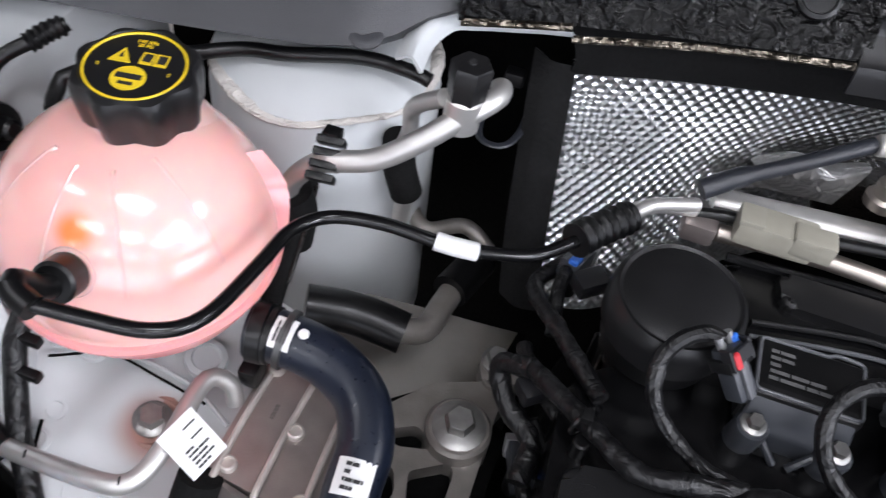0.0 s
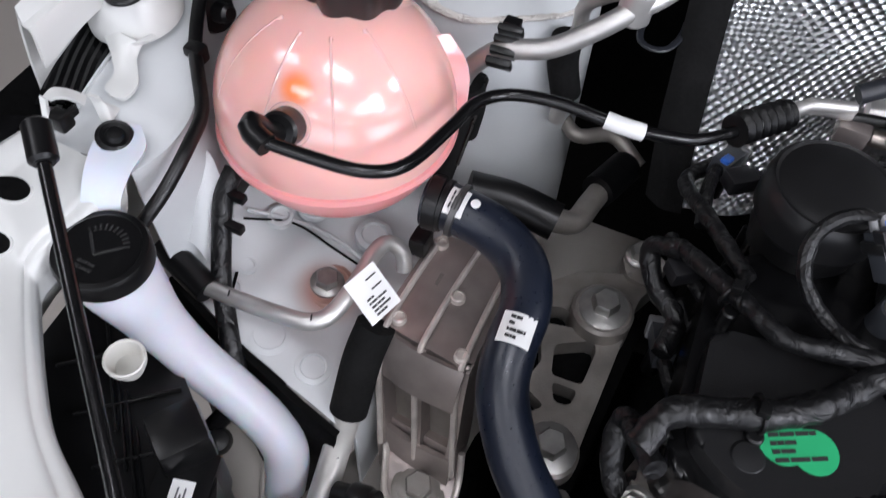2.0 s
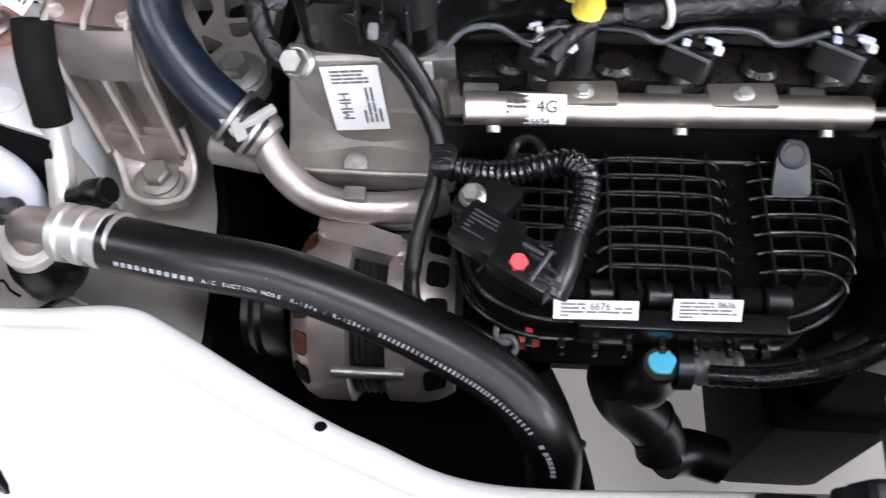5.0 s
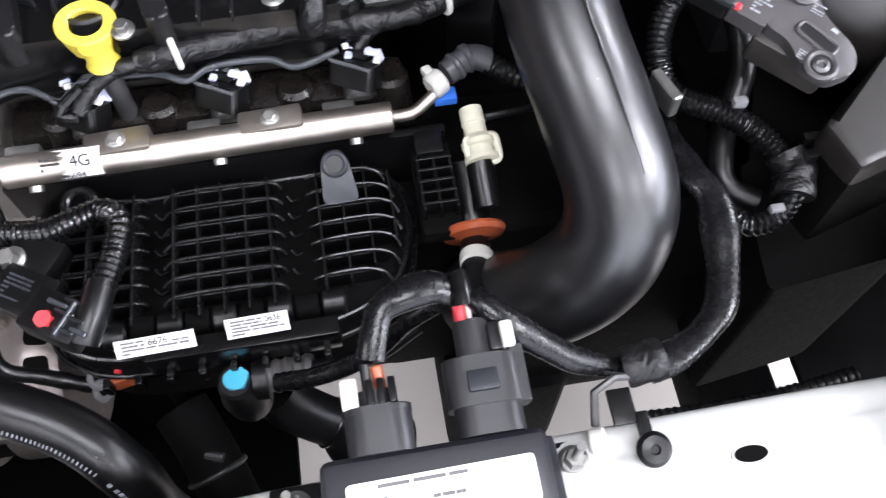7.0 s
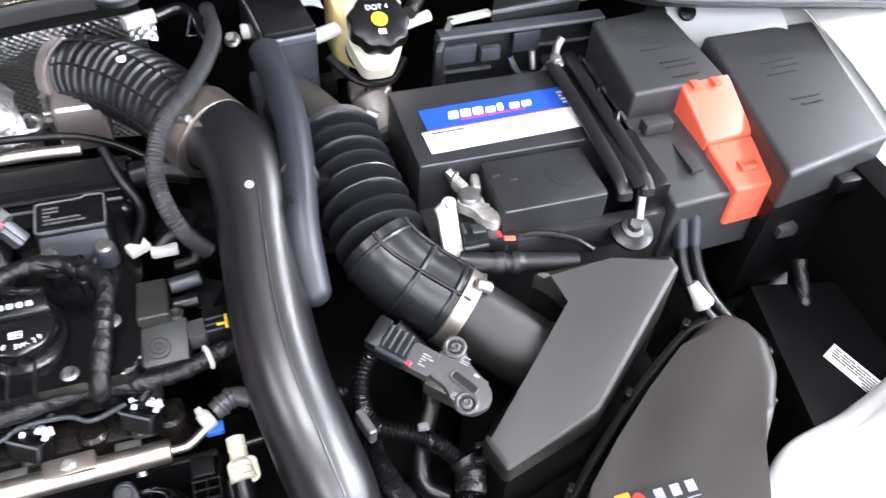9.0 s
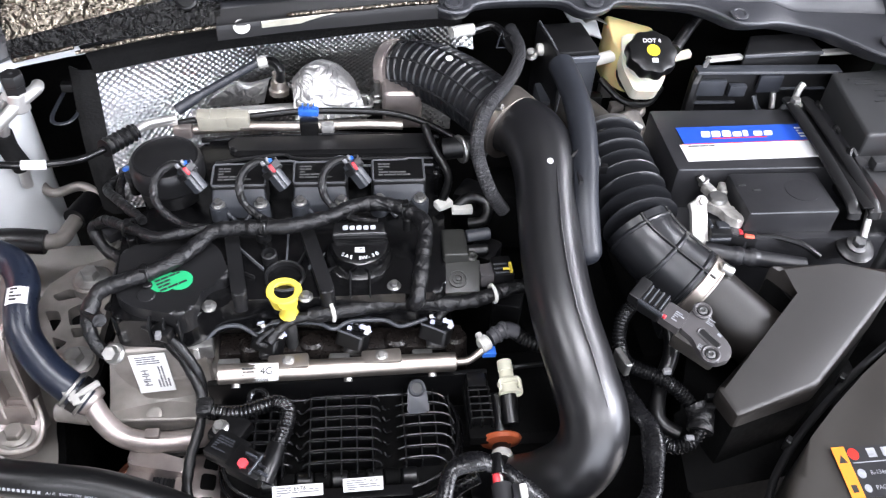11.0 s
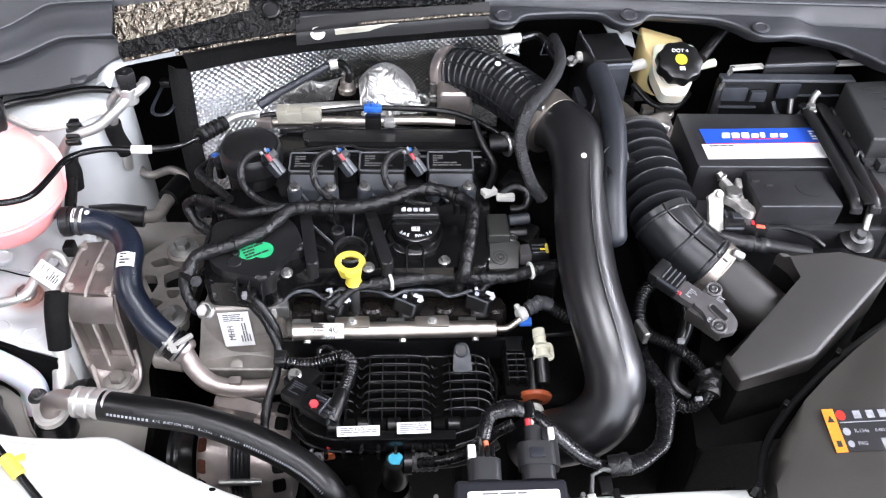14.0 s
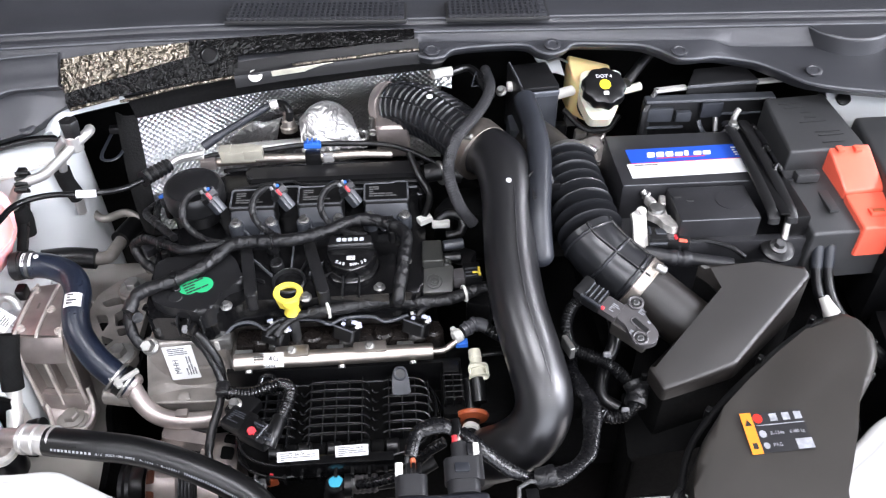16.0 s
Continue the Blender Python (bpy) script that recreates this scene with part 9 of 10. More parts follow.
part("weld_seam", sb, pink, tank)
for a in (-60, -95, -130, -20):
    pts = []
    for e in range(20, 72, 8):
        ea, aa = radians(e), radians(a)
        pts.append(TC + 0.0722 * V((math.cos(ea) * math.cos(aa), math.cos(ea) * math.sin(aa), math.sin(ea))))
    part("moulded_rib", sweep(B(), [p_ - (p_ - TC).normalized() * 0.0002 for p_ in pts], 0.0011, 8, 0.004), rose, tank)
part("filler_neck", lathe(B(), TC + V((0.002, 0.02, 0.055)), (0, 0.08, 1), [(0.034, 0), (0.029, 0.007), (0.0265, 0.01), (0.0265, 0.018)], 36), rose, tank)
# scalloped cap
cm = at(TC + V((0.003, 0.02, 0.064)), (0.02, -0.03, 1)) @ Matrix.Scale(0.95, 4)
cap = B()
loops = []
for rr, hh, sc in ((0.0275, 0.0, 0.6), (0.029, 0.004, 1.0), (0.0305, 0.018, 1.0), (0.0305, 0.026, 1.0), (0.029, 0.0295, 0.8), (0.0262, 0.0305, 0.2), (0.0258, 0.0297, 0.0), (0.004, 0.0297, 0.0)):
    loops.append([cm @ V(((rr + sc * 0.0019 * math.cos(8 * a)) * math.cos(a), (rr + sc * 0.0019 * math.cos(8 * a)) * math.sin(a), hh)) for a in (2 * math.pi * k / 80 for k in range(80))])
capo = part("cap", rings(cap, loops), char, tank, "black scalloped pressure cap")
cz = cm @ Matrix.Translation((0, 0, 0.0297)) @ Matrix.Rotation(radians(11), 4, "Z")
ink = torus(B(), cz @ V((0, 0, 0.0002)), cz.to_3x3() @ V((0, 0, 1)), 0.0232, 0.0007, 48, 6)
prism(ink, [(-0.014, 0.001), (-0.003, 0.001), (-0.0085, 0.0115)], 0, 0.0005, 0, m=cz)
for sx in (0.0035, 0.0105):
    plate(ink, cz, 0.0062, 0.0085, 0.0005, sx + 0.0005, 0.006)
prism(ink, circle(0, -0.0095, 0.0085, 24), 0, 0.0005, 0, m=cz)
words(ink, "140 kPa", 0.0034, cz, 0, 0.0178, 0.0001)
words(ink, "20 PSI", 0.003, cz, 0, 0.0148, 0.0001)
for sx in (-0.0175, 0.0175):
    words(ink, "S", 0.003, cz, sx, -0.003, 0.0001)
part("printed_symbol", ink, inkyel, capo, "yellow printed warning symbols")
part("symbol_detail", prism(B(), [(-0.0095, 0.004), (-0.0075, 0.004), (-0.0085, 0.009)], 0.0005, 0.0007, 0, m=cz), inkblack, capo)
for w_, h_, sx, sy in ((0.0125, 0.0036, 0, -0.0085), (0.007, 0.002, 0, -0.0135), (0.0042, 0.0058, 0.0043, 0.0062), (0.0042, 0.0058, 0.0115, 0.0062)):
    part("symbol_detail", plate(B(), cz, w_, h_, 0.0003, sx, sy, 0.0005), inkblack, capo)
# mounting flap and inlet
part("mounting_flap", sheet(B(), fine([[(-0.09, 0.318, 1.07), (-0.084, 0.326, 1.068)], [(-0.078, 0.316, 1.056), (-0.07, 0.324, 1.052)], [(-0.072, 0.31, 1.036), (-0.065, 0.316, 1.034)], [(-0.073, 0.304, 1.015), (-0.067, 0.308, 1.012)]], 3, 3), 0.003), pink, tank)
nip = V((-0.127, 0.222, 1.064))
nd = (nip - TC).normalized()
part("inlet_boss", lathe(B(), nip - nd * 0.012, nd, [(0.015, 0), (0.0135, 0.008), (0.012, 0.011)], 32), rose, tank)

vh = thing("vent_hose", (0.0, 0.29, 1.04), "thin glossy black coolant vent hose", "hose")
part("elbow_connector", cyl(B(), nip - nd * 0.006, nip + nd * 0.012, 0.0105, n=24, bev=0.0015), black, vh, "black quick connector elbow")
e2 = V((-0.128, 0.196, 1.082))
part("elbow_arm", sweep(B(), [nip + nd * 0.004, nip + nd * 0.014 + V((-0.002, -0.002, 0)), e2 + V((-0.003, 0.004, 0.001)), e2, e2 + V((0.01, -0.003, -0.002))], 0.0062, 16, 0.003), black, vh)
part("hose_body", sweep(B(), [e2 + V((0.004, -0.002, -0.001)), (-0.098, 0.198, 1.078), (-0.071, 0.204, 1.076), (-0.056, 0.22, 1.073), (-0.05, 0.258, 1.068), (-0.047, 0.286, 1.064), (-0.034, 0.303, 1.062), (-0.007, 0.308, 1.064), (0.03, 0.31, 1.062), (0.064, 0.324, 1.056), (0.082, 0.343, 1.052), (0.1, 0.367, 1.05)], 0.0036, 14, 0.005), blacks, vh)
part("identity_tag", sweep(B(), [(0.02, 0.309, 1.063), (0.03, 0.31, 1.062), (0.041, 0.313, 1.06)], 0.0049, 14, 0.004), paper, vh, "white paper tag round the hose")
part("end_connector", sweep(B(), [(0.086, 0.348, 1.052), (0.092, 0.357, 1.051), (0.103, 0.371, 1.05), (0.111, 0.38, 1.05)], ribs(0.0068, 0.003, 0.006), 18, 0.001), black, vh, "ribbed black end connector")
part("steel_stub", sweep(B(), [(0.11, 0.379, 1.05), (0.12, 0.393, 1.05), (0.146, 0.41, 1.045)], 0.0042, 12), tubeal, vh)

# coolant hose and the metal pipe that it joins
ch = thing("coolant_hose", (0.0, 0.22, 0.9), "dark navy rubber coolant hose with white labels", "hose")
hp = [(-0.066, 0.268, 0.99), (-0.045, 0.270, 0.99), (-0.02, 0.268, 0.987), (0.004, 0.256, 0.982), (0.016, 0.234, 0.976), (0.018, 0.21, 0.97), (0.024, 0.186, 0.958), (0.044, 0.162, 0.94), (0.066, 0.147, 0.926), (0.082, 0.140, 0.915)]
part("hose_body", sweep(B(), hp, 0.0152, 28, 0.004), navy, ch)


def bandat(k, t, r, w, material, name, note=""):
    line = spline(hp, 0.002)
    n = int(t * (len(line) - 1))
    p, q = line[n], line[min(n + 4, len(line) - 1)]
    dd = (q - p).normalized()
    return part(name, lathe(B(), p - dd * w / 2, dd, [(r - 0.001, 0), (r, 0.0005), (r, w - 0.0005), (r - 0.001, w)], 28), material, ch, note)


pp_ = at((-0.0445, 0.2695, 0.9905), (0, -0.35, 1), (1, 0, 0))
pbd = part("printed_band", sheet(B(), [[pp_ @ V((x, 0.0157 * math.sin(a), 0.0157 * math.cos(a))) for x in (-0.006, 0.006)] for a in (-0.6, -0.3, 0, 0.3, 0.6)], 0.0005), paper, ch, "white printed patch")
part("small_print", bars(B(), pp_ @ Matrix.Rotation(radians(90), 4, "Z"), 0.012, 0.008, 4, 15, 0.8, z=0.0162), inkblack, pbd)
bandat(0, 0.09, 0.0172, 0.0045, darksteel, "spring_clamp", "dark steel spring clamp")
bandat(0, 0.06, 0.0166, 0.004, black, "clamp_band")
bandat(0, 0.03, 0.0172, 0.009, black, "collar")
bandat(0, 0.965, 0.018, 0.009, black, "clamp_pad")
for tt in (0.93, 0.985):
    bandat(0, tt, 0.0186, 0.0035, zinc, "clamp_band", "bright steel clamp band")
part("clamp_ear", box(B(), (0.083, 0.136, 0.934), (0.03, 0.005, 0.005), 0.0015, 2, Matrix.Rotation(0.55, 4, "Z") @ Matrix.Rotation(-0.2, 4, "Y")), machined, ch, "pale steel clamp ear")
part("clamp_tongue", box(B(), (0.075, 0.131, 0.934), (0.007, 0.02, 0.003), 0.001, 2, Matrix.Rotation(0.5, 4, "Z")), machined, ch)
part("clamp_tongue", box(B(), (0.066, 0.139, 0.934), (0.008, 0.012, 0.003), 0.001, 2, Matrix.Rotation(0.5, 4, "Z")), machined, ch)
lm = at((0.0185, 0.2115, 0.9872), (0.05, -0.16, 1), (1, 0.1, 0))
lb = sheet(B(), [[lm @ V((0.0166 * math.sin(a), y, 0.0166 * math.cos(a) - 0.0166)) for a in (-0.62, -0.4, -0.2, 0, 0.2, 0.4, 0.62)] for y in (-0.0095, 0.0095)], 0.0006)
lab = part("hose_label", lb, paper, ch, "white printed paper label")
part("small_print", bars(B(), lm, 0.011, 0.016, 4, 5, z=0.0009), inkblack, lab)
for px_, py_, pz_ in ((-0.034, 0.2685, 1.0046), (0.0185, 0.1945, 0.9775), (0.0145, 0.197, 0.978)):
    part("paint_dot", lathe(B(), (px_, py_, pz_ - 0.0012), (0, -0.1, 1), [(0.003, 0), (0.003, 0.0012), (0.001, 0.0016)], 14), inkwhite, ch)
sp = thing("coolant_pipe", (0.13, 0.13, 0.85), "cast aluminium coolant pipe", "pipe")
part("pipe_body", sweep(B(), [(0.082, 0.141, 0.914), (0.095, 0.125, 0.9), (0.113, 0.115, 0.888), (0.14, 0.113, 0.88), (0.171, 0.117, 0.876), (0.191, 0.127, 0.87)], 0.0102, 22, 0.004), castal, sp)
part("boss", box(B(), (0.139, 0.115, 0.891), (0.014, 0.010, 0.006), 0.002), castal, sp)
part("pipe_flange", lathe(B(), (0.078, 0.143, 0.917), (0.6, -0.35, -0.35), [(0.014, 0), (0.0155, 0.004), (0.0155, 0.008), (0.013, 0.012)], 22), castal, sp)
part("side_lug", cyl(B(), (0.047, 0.145, 0.895), (0.082, 0.138, 0.895), 0.011, n=20, bev=0.002), dullal, sp)

# second hose behind
h2 = thing("heater_hose", (0.03, 0.3, 0.92), "short black heater hose with an aluminium pipe", "hose")
part("hose_body", sweep(B(), [(-0.057, 0.317, 0.955), (-0.028, 0.326, 0.95), (0.005, 0.327, 0.945)], 0.0135, 20), rubber, h2)
part("pipe_end", sweep(B(), [(-0.001, 0.328, 0.945), (0.014, 0.341, 0.935), (0.018, 0.367, 0.93), (0.021, 0.387, 0.928)], 0.0085, 18), dullal, h2)
part("far_sleeve", sweep(B(), [(0.019, 0.38, 0.93), (0.024, 0.398, 0.928), (0.029, 0.418, 0.925)], 0.013, 18), rubber, h2)

# engine mount
em = thing("engine_mount", (-0.03, 0.22, 0.8), "cast aluminium engine mount with raised ribs and bolts", "engine mount")
part("mount_top", prism(B(), rounded([(-0.066, 0.206), (-0.001, 0.199), (-0.003, 0.292), (-0.064, 0.285)], 0.006), 0.87, 0.940, 0.005, 3), castal, em)
for x0, x1 in ((-0.063, -0.04), (-0.034, -0.016), (-0.004, 0.006)):
    prof = [(0.21, 0.939), (0.199, 0.937), (0.190, 0.915), (0.181, 0.88), (0.171, 0.85), (0.165, 0.825), (0.185, 0.815), (0.205, 0.87), (0.213, 0.92)]
    web = [[V((x0 + (x1 - x0) * (0.939 - z) / 0.12 + o, y, z)) for y, z in prof] for o in (-0.0032, 0.0032)]
    part("front_rib", rings(B(), web), castal, em)
part("front_web", sheet(B(), fine([[(-0.063, 0.205, 0.93), (-0.034, 0.204, 0.93), (-0.004, 0.203, 0.93)], [(-0.055, 0.2, 0.88), (-0.028, 0.198, 0.88), (0.0, 0.198, 0.88)], [(-0.042, 0.186, 0.82), (-0.018, 0.184, 0.82), (0.006, 0.186, 0.82)]], 3, 3), 0.004), dullal, em)
part("upper_face", sheet(B(), fine([[(-0.064, 0.207, 0.938), (-0.034, 0.2, 0.939), (-0.003, 0.2, 0.938)], [(-0.064, 0.198, 0.925), (-0.034, 0.193, 0.925), (-0.003, 0.192, 0.925)], [(-0.06, 0.194, 0.908), (-0.032, 0.188, 0.908), (-0.003, 0.188, 0.908)]], 4, 3), 0.004), castal, em)
part("lower_face", sheet(B(), fine([[(-0.05, 0.182, 0.862), (-0.02, 0.177, 0.862), (0.004, 0.177, 0.862)], [(-0.04, 0.172, 0.835), (-0.016, 0.168, 0.835), (0.006, 0.168, 0.835)]], 4, 3), 0.004), castal, em)
part("side_cheek", sheet(B(), fine([[(-0.066, 0.206, 0.936), (-0.066, 0.25, 0.936), (-0.064, 0.284, 0.934)], [(-0.07, 0.192, 0.905), (-0.07, 0.24, 0.905), (-0.07, 0.28, 0.905)], [(-0.062, 0.185, 0.86), (-0.066, 0.24, 0.86), (-0.07, 0.28, 0.86)]], 3, 3), 0.004), castal, em)
for x0, x1 in ((-0.0595, -0.060), (-0.034, -0.034), (-0.0065, -0.0105)):
    part("rib", sweep(B(), [(x1 + 0.002, 0.288, 0.941), (x0 * 0.5 + x1 * 0.5, 0.245, 0.9415), (x0, 0.204, 0.9415), (x0 + 0.001, 0.197, 0.935), (x0 + 0.003, 0.188, 0.913), (x0 + 0.008, 0.1795, 0.88), (x0 + 0.013, 0.1705, 0.85)], 0.0021, 8, 0.004), ribal, em)
for bx, by in ((-0.057, 0.277), (-0.055, 0.2125), (-0.009, 0.206), (-0.013, 0.284), (-0.029, 0.243)):
    part("pin_boss", lathe(B(), (bx, by, 0.939), (0, 0, 1), [(0.0052, 0), (0.0048, 0.0045), (0.0036, 0.005), (0.0034, 0.0035), (0.001, 0.0035)], 18), ribal, em)
tongue = [[(-0.055, 0.186, 0.862), (-0.02, 0.182, 0.864), (0.008, 0.182, 0.862)], [(-0.043, 0.172, 0.845), (-0.015, 0.17, 0.846), (0.012, 0.172, 0.845)], [(-0.036, 0.158, 0.838), (-0.011, 0.156, 0.838), (0.0135, 0.158, 0.838)], [(-0.028, 0.143, 0.8365), (-0.010, 0.138, 0.8365), (0.009, 0.143, 0.8365)]]
part("mount_foot", sheet(B(), fine(tongue, 6, 5), -0.012), castal, em)
part("foot_rim", sweep(B(), [(-0.055, 0.186, 0.864), (-0.043, 0.172, 0.847), (-0.036, 0.157, 0.839), (-0.028, 0.143, 0.838), (-0.010, 0.1375, 0.838), (0.009, 0.143, 0.838), (0.0138, 0.158, 0.839), (0.012, 0.172, 0.847), (0.008, 0.182, 0.864)], 0.0024, 8, 0.004), ribal, em)
part("foot_washer", lathe(B(), (-0.0105, 0.157, 0.8365), (0, -0.08, 1), [(0.0185, 0), (0.0185, 0.002), (0.0165, 0.003)], 32), dullal, em)
part("foot_bolt", bolt(B(), (-0.0105, 0.157, 0.8392), (0, -0.08, 1), 0.0098, 0.010, 1.5), dullal, em)
part("cast_mark", bars(B(), at((-0.046, 0.25, 0.9402), (0, 0, 1), (0, -1, 0)), 0.012, 0.005, 1, 3), dullal, em)

arm = thing("mount_arm", (0.05, 0.24, 0.88), "cast aluminium mount arm with open pockets", "engine mount arm")
# Near-black floor paints the shade inside the open pockets.
part("arm_floor", prism(B(), [(0.0, 0.30), (0.03, 0.325), (0.085, 0.31), (0.08, 0.17), (0.05, 0.165), (0.02, 0.2)], 0.885, 0.9, 0), underm, arm, "pocket floor, near black for the shade in it")
def pierced(outline, holes, z0, z1):
    """A plate with openings through it."""
    bm = B()
    es = []
    for loop in [outline] + holes:
        vs = [bm.verts.new((x, y, z1)) for x, y in loop]
        es += [bm.edges.new((vs[k], vs[(k + 1) % len(vs)])) for k in range(len(vs))]
    bmesh.ops.triangle_fill(bm, use_beauty=True, use_dissolve=False, edges=es)
    r = bmesh.ops.extrude_face_region(bm, geom=list(bm.faces))
    for v in r["geom"]:
        if isinstance(v, bmesh.types.BMVert):
            v.co.z = z0
    bmesh.ops.recalc_face_normals(bm, faces=list(bm.faces))
    return bm


def flat2(*pts):
    return rounded([(p[0], p[1]) for p in pts], 0.004)


aout = flat2((0.008, 0.293, 0.915), (0.03, 0.319, 0.915), (0.062, 0.333, 0.915), (0.078, 0.345, 0.915), (0.084, 0.339, 0.915), (0.075, 0.316, 0.915), (0.075, 0.19, 0.91), (0.057, 0.176, 0.91), (0.024, 0.211, 0.91), (0.003, 0.263, 0.915))
aho = [flat2((0.015, 0.278, 0.915), (0.031, 0.287, 0.915), (0.049, 0.276, 0.915), (0.023, 0.269, 0.915)), flat2((0.013, 0.256, 0.915), (0.027, 0.256, 0.915), (0.033, 0.242, 0.915), (0.029, 0.226, 0.915)),
       flat2((0.036, 0.257, 0.915), (0.058, 0.271, 0.915), (0.062, 0.265, 0.915), (0.062, 0.237, 0.915), (0.042, 0.235, 0.915)), flat2((0.044, 0.231, 0.912), (0.061, 0.232, 0.912), (0.06, 0.22, 0.912), (0.05, 0.218, 0.912)), flat2((0.028, 0.221, 0.912), (0.046, 0.213, 0.912), (0.037, 0.202, 0.912))]
part("arm_plate", pierced(aout, aho, 0.893, 0.914), dullal, arm, "cast plate with open pockets")
for bx, by, bz, r in ((0.056, 0.289, 0.925, 0.0205), (0.059, 0.188, 0.913, 0.0185)):
    part("bolt_boss", lathe(B(), (bx, by, 0.885), (0, 0, 1), [(r, 0), (r, bz - 0.885), (r - 0.002, bz - 0.883)], 28), dullal, arm)
    part("flange_bolt", bolt(B(), (bx, by, bz + 0.001), (0, -0.05, 1), 0.0095, 0.012, 1.75), zinc, arm)

# air conditioning lines
al = thing("refrigerant_line", (-0.12, 0.18, 0.93), "thin aluminium refrigerant line with a paper tag", "pipe")
part("sleeve", sweep(B(), [(-0.215, 0.19, 0.945), (-0.2, 0.186, 0.94), (-0.172, 0.178, 0.936)], 0.0095, 16), rubber, al, "black rubber sleeve")
part("tube", sweep(B(), [(-0.178, 0.18, 0.936), (-0.15, 0.177, 0.944), (-0.11, 0.174, 0.957), (-0.093, 0.176, 0.961), (-0.085, 0.186, 0.963), (-0.0825, 0.21, 0.965), (-0.085, 0.238, 0.961), (-0.082, 0.25, 0.958), (-0.074, 0.253, 0.95), (-0.07, 0.249, 0.938)], 0.0054, 16, 0.004), tubeal, al)
tgm = at((-0.0698, 0.2065, 0.9665), (0.62, -0.22, 0.76), (0.28, 0.95, 0.05))
tg = part("paper_tag", plate(B(), tgm, 0.024, 0.030, 0.0006), paper, al, "white folded paper tag")
part("small_print", bars(plate(plate(B(), tgm, 0.008, 0.001, 0.0003, 0.005, 0.009, 0.0007), tgm, 0.008, 0.001, 0.0003, 0.005, 0.0025, 0.0007), tgm, 0.014, 0.013, 5, 9, z=0.0007, x=0.001, y=-0.0065), inkblack, tg)
part("p_clip", box(B(), (-0.067, 0.266, 0.95), (0.012, 0.016, 0.016), 0.003), black, al)
for mx_, my_, mz_ in ((-0.1535, 0.1772, 0.9488), (-0.093, 0.1765, 0.9668)):
    part("pen_mark", box(B(), (mx_, my_ - 0.001, mz_), (0.001, 0.0045, 0.0008), 0.0002, 1, Matrix.Rotation(0.4, 4, "Z")), inkblack, al)
fs = thing("suction_pipe", (-0.06, 0.13, 0.86), "aluminium suction pipe with a black foam sleeve", "pipe")
part("foam_sleeve", sweep(B(), [(-0.064, 0.20, 0.945), (-0.066, 0.185, 0.925), (-0.066, 0.165, 0.89)], 0.0125, 18, 0.003), foam, fs, "black foam sleeve")
part("pipe_body", sweep(B(), [(-0.066, 0.168, 0.895), (-0.065, 0.148, 0.872), (-0.062, 0.125, 0.857), (-0.058, 0.105, 0.855), (-0.056, 0.09, 0.865)], 0.0092, 20, 0.004), machined, fs)
part("pen_mark", box(B(), (-0.0625, 0.1385, 0.8745), (0.007, 0.001, 0.001), 0.0003, 1, Matrix.Rotation(0.3, 4, "Z")), inkblack, fs)
part("charge_port", sweep(B(), [(-0.052, 0.122, 0.862), (-0.035, 0.124, 0.868), (-0.024, 0.125, 0.872)], 0.0085, 18, 0.003), black, fs, "black charge port cap")
part("port_cap", lathe(B(), (-0.042, 0.1235, 0.866), (1, 0.05, 0.25), [(0.0095, 0), (0.0105, 0.002), (0.0105, 0.012), (0.0095, 0.014)], 20), black, fs)
sh = thing("suction_hose", (0.15, 0.03, 0.85), "thick black rubber suction hose with crimped aluminium end", "hose")
part("flange_block", prism(B(), rounded([(-0.0735, 0.083), (-0.067, 0.0965), (-0.056, 0.0965), (-0.047, 0.083), (-0.030, 0.082), (-0.0225, 0.066), (-0.031, 0.049), (-0.048, 0.048), (-0.058, 0.06), (-0.062, 0.072)], 0.011), 0.9005, 0.907, 0.0012), machined, sh, "bright machined flange plate")
part("flange_body", prism(B(), rounded([(-0.055, 0.076), (-0.03, 0.079), (-0.025, 0.064), (-0.034, 0.051), (-0.05, 0.053)], 0.010), 0.872, 0.9002, 0.002), dullal, sh)
part("flange_seal", lathe(B(), (-0.042, 0.065, 0.868), (0, 0, 1), [(0.018, 0), (0.0205, 0.004), (0.0205, 0.02), (0.019, 0.026), (0.017, 0.0315)], 28), rubber, sh)
part("bolt_recess", lathe(B(), (-0.0605, 0.0855, 0.9068), (0, 0, 1), [(0.0098, 0), (0.0096, 0.0007), (0.001, 0.0007)], 26), inkblack, sh, "dark recess round the flange bolt")
part("flange_bolt", bolt(B(), (-0.0605, 0.0855, 0.9075), (0, 0, 1), 0.0048, 0.008, 1.4), darksteel, sh)
part("pipe_collar", lathe(B(), (-0.04, 0.0655, 0.9065), (0.05, -0.1, 1), [(0.0135, 0), (0.013, 0.0022), (0.0115, 0.0026)], 28), machined, sh)
hs0 = [(-0.04, 0.066, 0.9), (-0.038, 0.0655, 0.918), (-0.028, 0.062, 0.933), (-0.012, 0.0565, 0.941), (0.03, 0.047, 0.946)]
part("elbow_pipe", sweep(B(), hs0, 0.0102, 20, 0.003), castal, sh)
f0, f1 = V((-0.003, 0.053, 0.943)), V((0.035, 0.046, 0.946))
part("ferrule", sweep(B(), [f0, f0.lerp(f1, 0.5), f1], lambda s, t: 0.0138 + 0.0020 * (1 if 0.0 < (s / t * 3.2) % 1 < 0.62 else 0) - 0.003 * (s < 0.002), 24, 0.0012), tubeal, sh, "crimped aluminium ferrule")
hh = [f1 - V((0.008, 0, 0)), (0.072, 0.0385, 0.945), (0.121, 0.033, 0.938), (0.177, 0.018, 0.925), (0.228, -0.003, 0.907), (0.256, -0.026, 0.888), (0.262, -0.04, 0.84), (0.27, -0.045, 0.72)]
